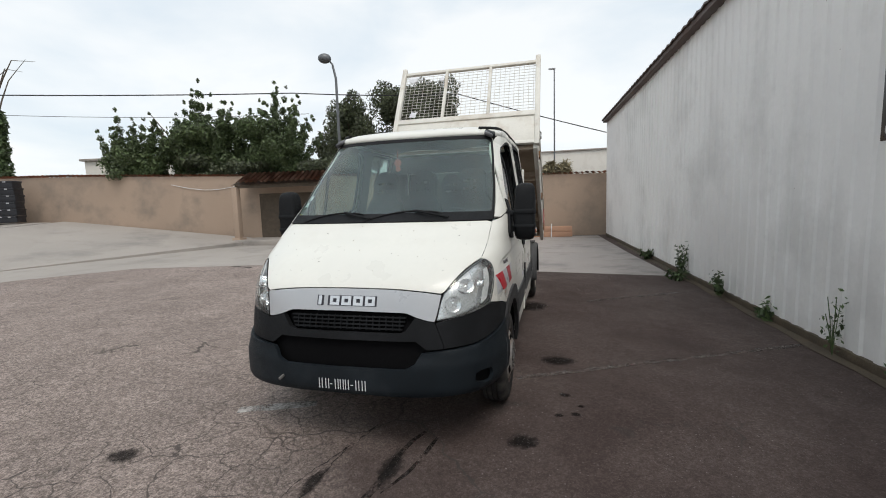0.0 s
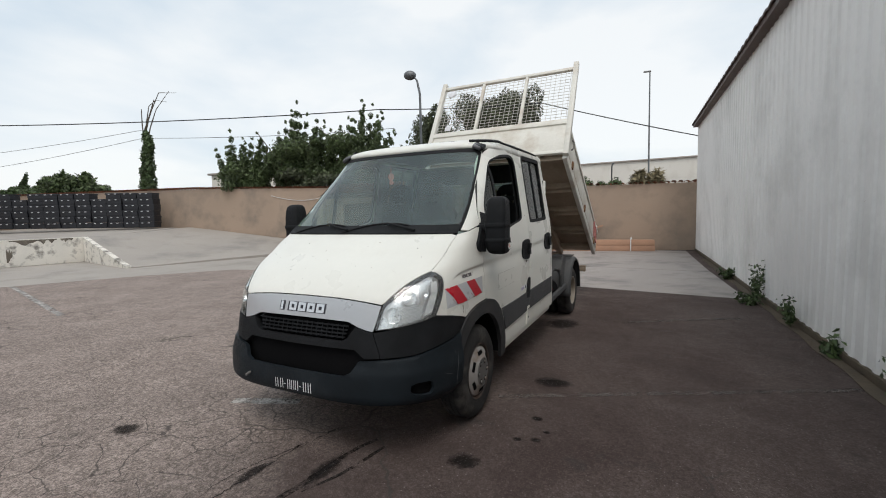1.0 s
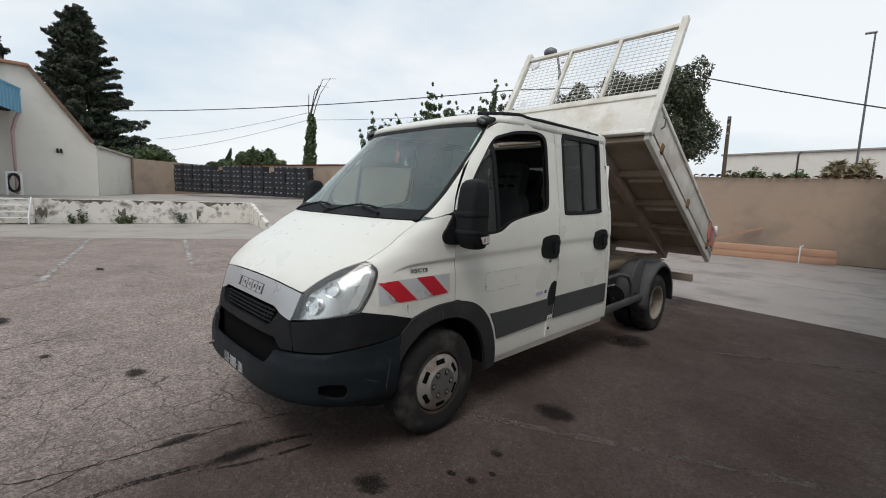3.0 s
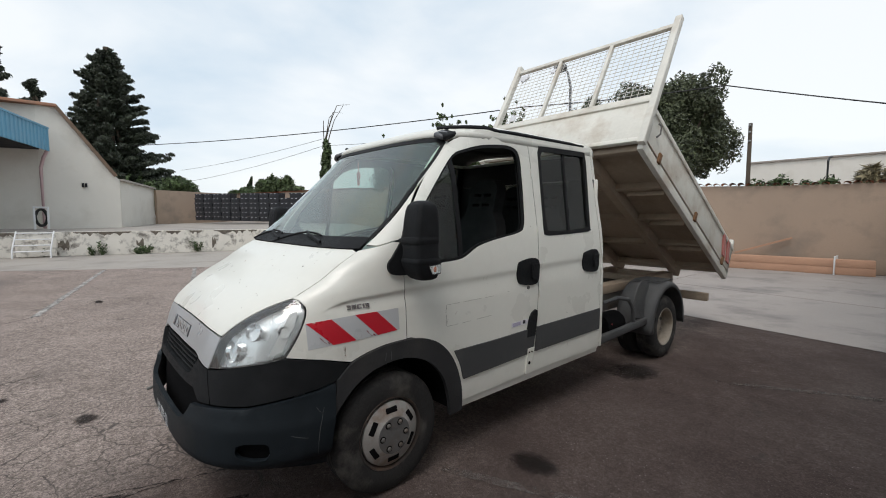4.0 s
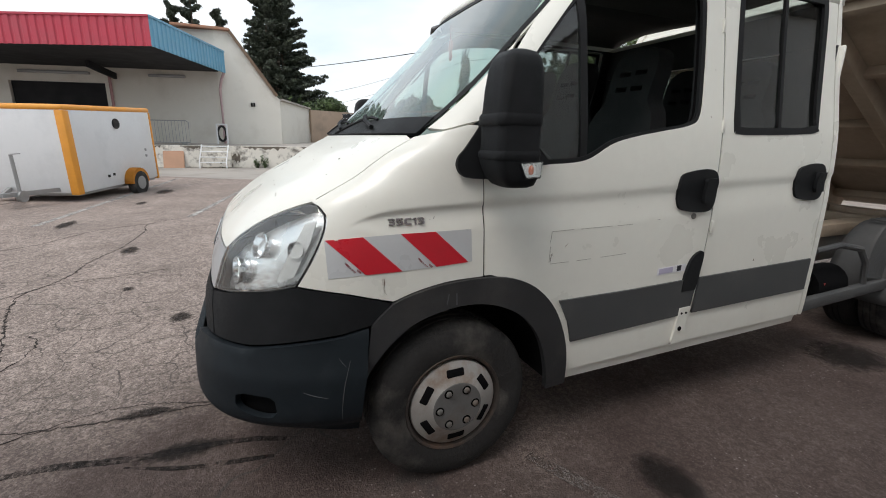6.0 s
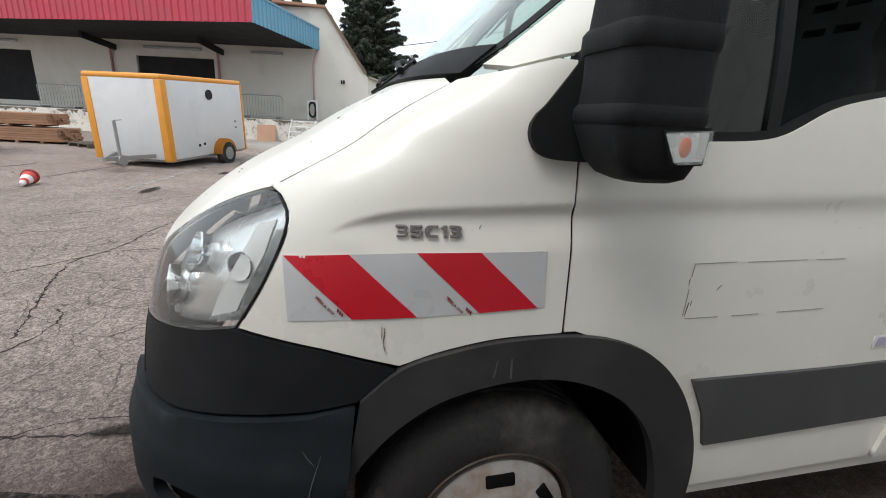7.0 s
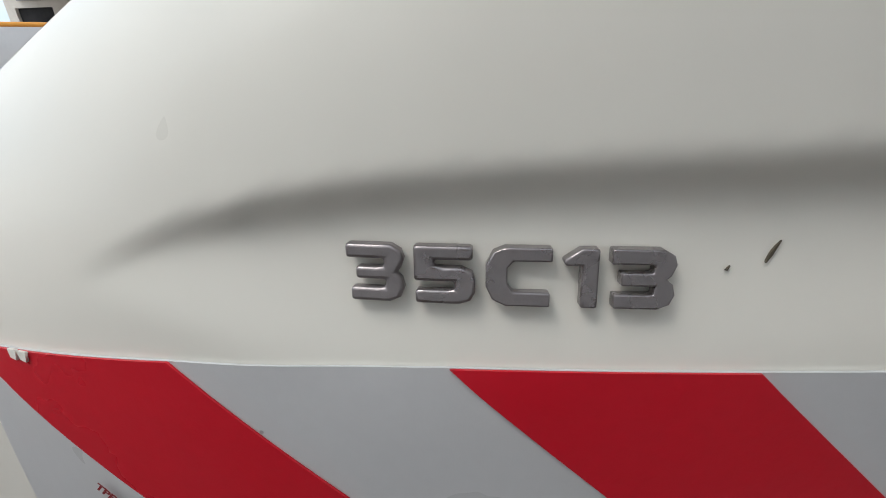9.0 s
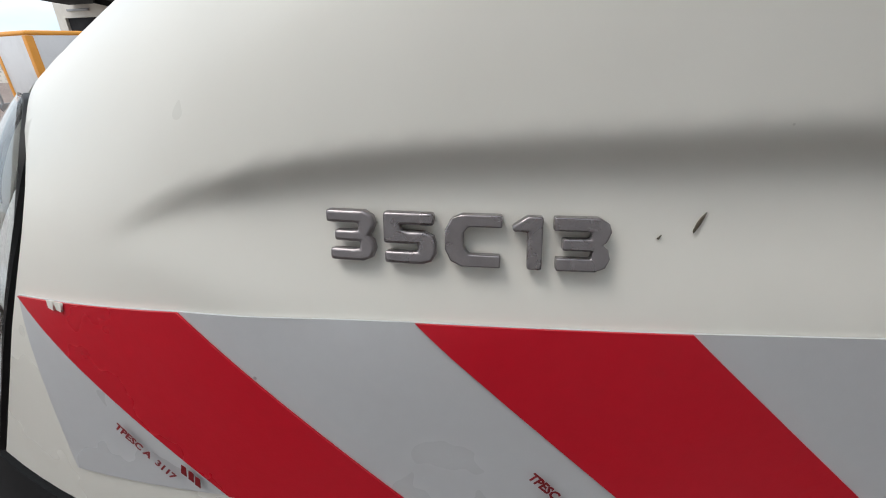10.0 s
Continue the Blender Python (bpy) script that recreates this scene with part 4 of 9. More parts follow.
for k, x in enumerate(np.linspace(-0.86, 0.86, 12)):
    for (a, b) in dprof:
        vs_.append((float(x), a + 0.05 * (abs(x) / 0.86) ** 2, b + 0.045 * math.exp(-((x - 0.42) / 0.22) ** 2) * (1 if b > 1.2 else 0)))
for i in range(11):
    for j in range(len(dprof) - 1):
        a = i * len(dprof) + j
        fs_.append((a, a + 1, a + 1 + len(dprof), a + len(dprof)))
mesh_ob("dashboard", vs_, fs_, M["dash"], truck, "grey-green dashboard", True)
bm = bmesh.new()
ring = [Vector((0.42 + 0.20 * math.cos(a), 0.50 - 0.09 * math.sin(a), 1.29 + 0.18 * math.sin(a))) for a in np.linspace(0, math.tau, 28, endpoint=False)]
sweep(bm, ring, 0.016, 8, closed=True)
for a in (0.3, math.pi - 0.3, -math.pi / 2):
    tube(bm, (0.42, 0.47, 1.27), ring[int((a % math.tau) / math.tau * 28)], 0.014)
tube(bm, (0.42, 0.47, 1.27), (0.42, 0.30, 1.12), 0.03)
part("steering_wheel", bm, M["seat"], truck)


def seat(x, y, w):
    bm = bmesh.new()
    box(bm, (x - w / 2, y - 0.30, 0.82), (x + w / 2, y + 0.22, 0.96), None, 0.05, 3)
    box(bm, (x - w / 2 + 0.02, y - 0.25, 0.56), (x + w / 2 - 0.02, y + 0.18, 0.83), None, 0.02)
    st = part("seat", bm, M["seat"], truck, "dark fabric cab seat")
    rows = 10
    outline = [(-0.23, 0.0), (-0.25, 0.25), (-0.24, 0.50), (-0.20, 0.62), (-0.155, 0.68), (-0.15, 0.86), (-0.10, 0.93), (0.0, 0.945)]
    outline = outline + [(-a, b) for a, b in reversed(outline[:-1])]
    ol = spline(outline, 0.03)
    holes = []
    for zc in (0.74, 0.82):
        for xc in (-0.055, 0.055):
            holes.append([(xc - 0.040, zc - 0.013), (xc + 0.040, zc - 0.013), (xc + 0.040, zc + 0.013), (xc - 0.040, zc + 0.013)])
    P, T, R = triangulate([tuple(p) for p in ol], holes, 0.06)
    f = lambda p, d: Vector((x + p[0] * w / 0.5, y + 0.20 + 0.26 * p[1] + d, 0.93 + p[1] * 0.985))
    slab_from(P, T, R, lambda p: f(p, -0.05), lambda p: f(p, 0.05), "backrest", M["seat"], st)


for x in (0.42, -0.12, -0.56):
    seat(x, 0.80, 0.50 if x > 0 else 0.44)
for x in (0.45, 0.0, -0.45):
    seat(x, 1.62, 0.46)
stretch([o for o in truck.children if o not in skin])
# hanging ornament and papers behind the windscreen
bm = bmesh.new()
tube(bm, (-0.08, 0.40, 2.02), (-0.08, 0.40, 1.94), 0.003, 6)
lathe(bm, [(-0.004, 0.0), (-0.004, 0.034), (0.004, 0.034), (0.004, 0.0)], (-0.08, 0.40, 1.91), 12)
lathe(bm, [(-0.004, 0.0), (-0.004, 0.024), (0.004, 0.024), (0.004, 0.0)], (-0.08, 0.40, 1.86), 12)
bmesh.ops.rotate(bm, cent=(-0.08, 0.40, 1.90), matrix=Euler((0, 0, radians(80))).to_matrix(), verts=bm.verts)
part("hanging_ornament", bm, mat("faded_red_ornament", (0.42, 0.10, 0.07), 0.7, bump=0.1), truck)
for (x, z, c) in ((-0.775, 1.60, "white_lbl"), (-0.79, 1.545, "white_lbl"), (-0.80, 1.455, "sticker_y")):
    if c == "sticker_y":
        M[c] = mat("yellow_sticker", (0.55, 0.50, 0.16), 0.6, var=0.05, bump=0)
    lp = uv_loop([("f", x - 0.018, z - 0.018), ("f", x + 0.018, z - 0.018), ("f", x + 0.018, z + 0.018), ("f", x - 0.018, z + 0.018)])
    panel("screen_sticker", lp, M[c], wscreen, off=-0.006, thick=0.001, res=0.1, both=False)

# ---------------------------------------------------------------- mirrors
def loft(rows, m):
    """A closed body through rounded rectangles (z, x0, x1, y0, y1)."""
    bm = bmesh.new()
    rings = []
    for z, x0, x1, y0, y1 in rows:
        r = min(0.030, 0.45 * (x1 - x0), 0.45 * (y1 - y0))
        ring = []
        for cx, cy, a0 in ((x1 - r, y1 - r, 0), (x0 + r, y1 - r, 90), (x0 + r, y0 + r, 180), (x1 - r, y0 + r, 270)):
            for k in range(6):
                a = radians(a0 + 18 * k)
                ring.append(bm.verts.new((cx + r * math.cos(a), cy + r * math.sin(a), z)))
        rings.append(ring)
    n = len(rings[0])
    for a, b in zip(rings, rings[1:]):
        for k in range(n):
            bm.faces.new((a[k], a[(k + 1) % n], b[(k + 1) % n], b[k]))
    bm.faces.new(rings[0][::-1])
    bm.faces.new(rings[-1])
    bmesh.ops.transform(bm, matrix=m, verts=bm.verts)
    bmesh.ops.recalc_face_normals(bm, faces=bm.faces[:])
    return bm


for sg in (1, -1):
    lp = uv_loop(sm("s", [(-0.024, 1.312), (-0.027, 1.293), (-0.018, 1.272), (0.004, 1.256), (0.040, 1.249), (0.098, 1.247)], 0.008) + [("s", 0.098, 1.46), ("s", 0.085, 1.462)] + sm("s", [(0.078, 1.445), (0.040, 1.392), (0.004, 1.345), (-0.014, 1.328), (-0.024, 1.312)], 0.012)[:-1])
    base = panel("mirror_base", lp if sg == 1 else mirror_loop(lp), M["plastic"], truck, off=0.020, thick=0.020, res=0.03, both=False, label="black plastic mirror base")[0]
    lp = uv_loop([("s", 0.098, 1.262), ("s", 0.34, 1.295), ("s", 0.225, 1.44), ("s", 0.205, 1.53), ("s", 0.150, 1.545), ("s", 0.100, 1.44)])
    panel("mirror_triangle", lp if sg == 1 else mirror_loop(lp), M["plastic"], base, off=0.006, thick=0.012, res=0.04, both=False)
    m = Matrix.Diagonal((sg, 1, 1, 1)) @ Matrix.Translation((-0.022 if sg > 0 else -0.06, 0.012, 0)) @ Matrix.Diagonal((1, 0.93, 1, 1))
    for z in (1.335, 1.455):
        bm = bar(bmesh.new(), (0.90, 0.10, z - 0.01), (1.03, 0.10, z), 0.075, 0.045, bevel=0.012)
        bmesh.ops.transform(bm, matrix=m, verts=bm.verts)
        part("mirror_arm", bm, M["plastic"], base)
    head = part("mirror_head", loft([(1.243, 1.030, 1.118, 0.100, 0.192), (1.252, 1.010, 1.138, 0.076, 0.204), (1.275, 0.999, 1.148, 0.054, 0.209), (1.330, 0.992, 1.151, 0.030, 0.210),
                                     (1.400, 0.996, 1.151, 0.034, 0.208), (1.470, 0.996, 1.154, 0.032, 0.208), (1.560, 1.000, 1.155, 0.038, 0.206), (1.625, 1.005, 1.152, 0.048, 0.202),
                                     (1.655, 1.012, 1.146, 0.058, 0.196), (1.674, 1.026, 1.132, 0.076, 0.184), (1.682, 1.050, 1.110, 0.100, 0.165)], m), M["plastic"], truck, "large black two-part wing mirror", angle=50)
    for z0, z1 in ((1.336, 1.366), (1.446, 1.484)):
        part("mirror_band", loft([(z0, 0.994, 1.153, 0.028, 0.209), (z0 + 0.006, 0.9915, 1.1562, 0.0245, 0.2095), (z1 - 0.008, 0.9915, 1.1565, 0.0245, 0.2095), (z1, 0.995, 1.155, 0.030, 0.209)], m), M["plastic"], head, angle=50)
    def wedge(x0, x1, d):
        bm = bmesh.new()
        o = [(0.112 + d, 1.328 - d), (0.206 - d, 1.334 - d), (0.203 - d, 1.280 + d), (0.140 + d, 1.277 + d)]
        a, b = [bm.verts.new((x0, *q)) for q in o], [bm.verts.new((x1, *q)) for q in o]
        bm.faces.new(a)
        bm.faces.new(b[::-1])
        for k in range(4):
            bm.faces.new((a[k], b[k], b[(k + 1) % 4], a[(k + 1) % 4]))
        bmesh.ops.recalc_face_normals(bm, faces=bm.faces[:])
        bmesh.ops.bevel(bm, geom=bm.edges[:], offset=0.002, segments=2, affect="EDGES")
        bmesh.ops.transform(bm, matrix=m, verts=bm.verts)
        return bm
    part("lens_surround", wedge(1.125, 1.1528, -0.003), M["seal"], head)
    ind = part("indicator_reflector", wedge(1.126, 1.1545, 0.002), M["lamp_silver"], head, "silvered indicator reflector")
    bm = bmesh.new()
    bmesh.ops.create_uvsphere(bm, u_segments=12, v_segments=8, radius=0.014, matrix=m @ Matrix.Translation((1.1535, 0.160, 1.305)) @ Matrix.Diagonal((0.35, 0.9, 1.2, 1)))
    part("indicator_bulb", bm, M["amber"], ind, "amber indicator bulb")
    for k in range(5):
        bm = boxes(((1.154, 0.182 + 0.0042 * k, 1.288), (1.1562, 0.184 + 0.0042 * k, 1.328)))
        bmesh.ops.transform(bm, matrix=m, verts=bm.verts)
        part("lens_rib", bm, M["lens_white"], ind)
    cover = part("indicator_lens", wedge(1.1595, 1.1610, 0.001), M["lamp_glass"], ind, "clear ribbed indicator lens")
    cover.visible_shadow = False
    bm = boxes(((1.030, 0.202, 1.50), (1.125, 0.2078, 1.630)), ((1.030, 0.203, 1.375), (1.125, 0.2090, 1.435)), bevel=0.001)
    bmesh.ops.transform(bm, matrix=m, verts=bm.verts)
    part("mirror_glass", bm, M["mirror"], head)

# ---------------------------------------------------------------- markings on the wing
def on_side(pts, off, name, material, parent, thick=0.0012, res=0.03, label="", both=False):
    return panel(name, uv_loop([("s", a, b) for a, b in pts], 0.015), material, parent, off=off, thick=thick, res=res, label=label, both=both)


for sgn in (1, -1):
    flip = (lambda lp: lp) if sgn == 1 else mirror_loop
    lp = uv_loop([("s", -0.505, 1.0335), ("s", -0.374, 1.0430), ("s", -0.233, 1.0480), ("s", 0.036, 1.0505), ("s", 0.043, 0.926), ("s", -0.229, 0.9135), ("s", -0.369, 0.9105), ("s", -0.500, 0.903)], 0.015)
    tape = panel("warning_stripe", flip(lp), M["sticker_grey"], truck, off=0.0016, thick=0.0014, res=0.022, both=False, label="grey reflective film with red diagonals")[0]
    for red in ([(-0.503, 1.0335), (-0.372, 1.0430), (-0.229, 0.9140), (-0.367, 0.9110)], [(-0.233, 1.0478), (-0.102, 1.0492), (0.028, 0.9257), (-0.098, 0.9195)]):
        panel("red_stripe", flip(uv_loop([("s", a, b) for a, b in red], 0.012)), M["sticker_red"], tape, off=0.0030, thick=0.0012, res=0.022, both=False)
    # grazed top edge of the film
    for a in (-0.470, -0.463):
        panel("film_nick", flip(uv_loop([("s", a, 1.0325), ("s", a + 0.004, 1.0315), ("s", a + 0.005, 1.0372), ("s", a - 0.001, 1.0370)], 0.01)), M["paint"], tape, off=0.0044, thick=0.0012, res=0.05, both=False)


def text_on_side(txt, y, z, size, ang, material, parent, name):
    cu = bpy.data.curves.new(name, "FONT")
    cu.body, cu.size, cu.offset = txt, size, 0.00035
    cu.resolution_u = 2
    tmp = new("tmp_text", cu)
    me = bpy.data.meshes.new_from_object(tmp.evaluated_get(bpy.context.evaluated_depsgraph_get()))
    bpy.data.objects.remove(tmp)
    ca, sa = math.cos(ang), math.sin(ang)
    for v in me.vertices:
        a, b = v.co.x * ca - v.co.y * sa, v.co.x * sa + v.co.y * ca
        v.co = surf(S(y + a, z + b), z + b, 0.0046)
    me.materials.clear()
    me.materials.append(material)
    ob = new(name, me)
    ob.parent = parent
    return ob


tape_l = [o for o in truck.children if o.name.startswith("warning_stripe")][0]
for y in (-0.436, -0.166):
    ob = text_on_side("TPESC A  3117", y - 0.006, 0.955, 0.0080, math.atan2(-0.131, 0.133), M["print_red"], tape_l, "film_print")
    for (a, b) in ((0.038, -0.029), (0.0425, -0.033), (0.0465, -0.037)):
        on_side([(y + a, 0.960 + b - 0.004), (y + a + 0.0035, 0.960 + b - 0.0065), (y + a + 0.005, 0.960 + b + 0.001), (y + a + 0.002, 0.960 + b + 0.003)], 0.0046, "film_logo", M["print_red"], tape_l, 0.0004, 0.05)

# model badge: raised characters
GLYPH = {
    "3": [[(0.02, 1), (0.78, 1), (0.95, 0.9), (1, 0.75), (0.93, 0.56), (0.86, 0.5), (0.96, 0.42), (1, 0.25), (0.93, 0.08), (0.75, 0), (0.08, 0), (0.08, 0.24), (0.68, 0.24), (0.70, 0.38), (0.18, 0.38), (0.18, 0.60), (0.66, 0.60), (0.67, 0.74), (0.02, 0.74)]],
    "5": [[(0, 1), (0.96, 1), (0.96, 0.75), (0.33, 0.75), (0.33, 0.63), (0.78, 0.63), (0.95, 0.55), (1, 0.40), (1, 0.2), (0.92, 0.06), (0.74, 0), (0.02, 0), (0.02, 0.24), (0.66, 0.24), (0.66, 0.38), (0, 0.38)]],
    "C": [[(1, 1), (0.30, 1), (0.10, 0.90), (0, 0.68), (0, 0.32), (0.10, 0.10), (0.30, 0), (0.98, 0), (0.98, 0.24), (0.42, 0.24), (0.33, 0.36), (0.33, 0.64), (0.42, 0.76), (1, 0.76)]],
    "1": [[(0.5, 1), (1, 1), (1, 0), (0.52, 0), (0.52, 0.70), (0.06, 0.70), (0, 0.80)]],
}
x_at = -0.2770
for ch, wd in (("3", 0.0255), ("5", 0.0255), ("C", 0.0265), ("1", 0.0140), ("3", 0.0255)):
    gl = [(x_at + a * wd, 1.0775 + b * 0.0240) for a, b in GLYPH[ch][0]]
    lp = uv_loop([("s", a, b) for a, b in gl], 0.003)
    bd = panel("badge_character", lp, M["badge"], truck, off=0.0065, thick=0.006, res=0.008, both=False, label="raised grey model character")[0]
    bv = bd.modifiers.new("edge", "BEVEL")
    bv.width, bv.segments, bv.limit_method, bv.angle_limit = 0.0016, 3, "ANGLE", radians(50)
    x_at += wd + 0.0042

# rust runs, chips and scratches
random.seed(4)
marks = truck
def chip(y, z, ln, w, ang, material, name="paint_chip"):
    pts = []
    for k in range(8):
        a = k * math.tau / 8
        r = 0.25 + 0.5 * random.random()
        a1, b1 = ln / 2 * math.cos(a) * r, w / 2 * math.sin(a) * r
        pts.append((y + a1 * math.cos(ang) - b1 * math.sin(ang), z + a1 * math.sin(ang) + b1 * math.cos(ang)))
    on_side(pts, 0.0012, name, material, marks, 0.0010, 0.05)
for y, z, ln, w, ang, m_ in ((-0.106, 1.099, 0.026, 0.0024, 1.15, "soot"), (-0.104, 1.088, 0.008, 0.0015, 1.0, "rust"), (-0.122, 1.092, 0.010, 0.0012, 1.1, "soot"),
                             (-0.354, 1.189, 0.010, 0.0012, 1.3, "rust"), (-0.259, 1.173, 0.003, 0.002, 0, "rust"), (-0.146, 1.180, 0.0025, 0.002, 0, "soot"), (-0.33, 1.115, 0.006, 0.0015, 1.2, "rust"),
                             (-0.385, 1.115, 0.007, 0.0012, 1.2, "rust"), (-0.40, 1.16, 0.012, 0.0011, 1.2, "rust"), (-0.10, 1.145, 0.0025, 0.002, 0, "soot"), (-0.20, 1.205, 0.002, 0.002, 0, "soot"),
                             (-0.316, 1.092, 0.006, 0.0014, 0.2, "scuff"), (-0.305, 1.095, 0.005, 0.0014, 1.0, "scuff"), (-0.178, 1.174, 0.010, 0.0012, -0.6, "scuff"), (-0.10, 1.23, 0.012, 0.002, 1.6, "soot"),
                             (-0.298, 0.882, 0.060, 0.004, 1.57, "rust"), (-0.297, 0.850, 0.034, 0.005, 1.57, "rust"), (-0.300, 0.866, 0.05, 0.0025, 1.5, "soot"), (-0.304, 0.885, 0.045, 0.0025, 1.57, "rust"), (-0.292, 0.840, 0.006, 0.003, 1.57, "soot"), (-0.25, 0.878, 0.004, 0.0015, 1.57, "soot"),
                             (0.372, 0.905, 0.055, 0.0035, 1.45, "soot"), (0.365, 0.975, 0.03, 0.0018, 1.6, "soot"), (0.44, 0.955, 0.03, 0.0018, 0.9, "rust"), (0.90, 1.035, 0.05, 0.0018, 0.05, "soot"), (0.30, 0.80, 0.03, 0.003, 1.5, "soot"), (0.38, 0.92, 0.03, 0.0020, 1.5, "soot"), (1.56, 0.79, 0.022, 0.010, 1.5, "soot"), (1.15, 1.5, 0.012, 0.003, 1.6, "rust")):
    small = 0.6 if z > 1.11 and y < 0 else 1.0
    chip(y, z, ln * small, w * small, ang, M[m_])
for y, z, ln, w, ang in ((-0.055, 0.800, 0.040, 0.004, 1.4), (-0.02, 0.798, 0.045, 0.005, 1.6)):
    pts = [(y - ln / 2 * math.cos(ang) - w / 2, z - ln / 2 * math.sin(ang)), (y - ln / 2 * math.cos(ang) + w / 2, z - ln / 2 * math.sin(ang)), (y + ln / 2 * math.cos(ang) + w / 3, z + ln / 2 * math.sin(ang)), (y + ln / 2 * math.cos(ang) - w / 3, z + ln / 2 * math.sin(ang))]
    on_side(pts, 0.0152 if y > -0.1 else 0.022, "scuff_mark", M["scuff"], marks, 0.001, 0.05)
# thin scratched outline where a plate was once stuck on the door
for a, b in (((0.368, 1.016), (0.470, 1.019)), ((0.500, 1.018), (0.655, 1.021)), ((0.68, 1.021), (0.76, 1.022)), ((0.368, 0.985), (0.370, 1.014)), ((0.366, 0.89), (0.368, 0.955)),
             ((0.372, 0.884), (0.455, 0.885)), ((0.49, 0.885), (0.56, 0.887)), ((0.61, 0.889), (0.74, 0.893))):
    d = Vector((b[0] - a[0], b[1] - a[1])).normalized() * 0.0009
    on_side([(a[0] - d.y, a[1] + d.x), (a[0] + d.y, a[1] - d.x), (b[0] + d.y, b[1] - d.x), (b[0] - d.y, b[1] + d.x)], 0.0012, "scratch", M["faint_scratch"], fdoors[0], 0.0008, 0.2)
on_side([(0.93, 0.775), (1.10, 0.782), (1.10, 0.815), (0.93, 0.808)], 0.0014, "door_label", M["white_lbl"], fdoors[0], 0.001, 0.1)
on_side([(0.94, 0.780), (1.02, 0.784), (1.02, 0.808), (0.94, 0.804)], 0.0024, "label_print", M["lilac"], fdoors[0], 0.001, 0.1)
on_side([(1.045, 0.785), (1.07, 0.786), (1.07, 0.811), (1.045, 0.810)], 0.0024, "label_print", M["ink"], fdoors[0], 0.001, 0.1)
# chips on the bonnet
random.seed(11)
for k in range(34):
    x, z = random.uniform(-0.7, 0.75), random.uniform(1.03, 1.37)
    r = random.choice((0.0012, 0.002, 0.0025, 0.004))
    pts = [("f", x + r * (0.6 + 0.8 * random.random()) * math.cos(a), z + 0.55 * r * (0.6 + 0.8 * random.random()) * math.sin(a)) for a in np.linspace(0, math.tau, 7)[:-1]]
    panel("bonnet_chip", uv_loop(pts, 0.05), M[random.choice(("soot", "soot", "rust", "rust"))], truck, off=0.0014, thick=0.001, res=0.1, both=False)

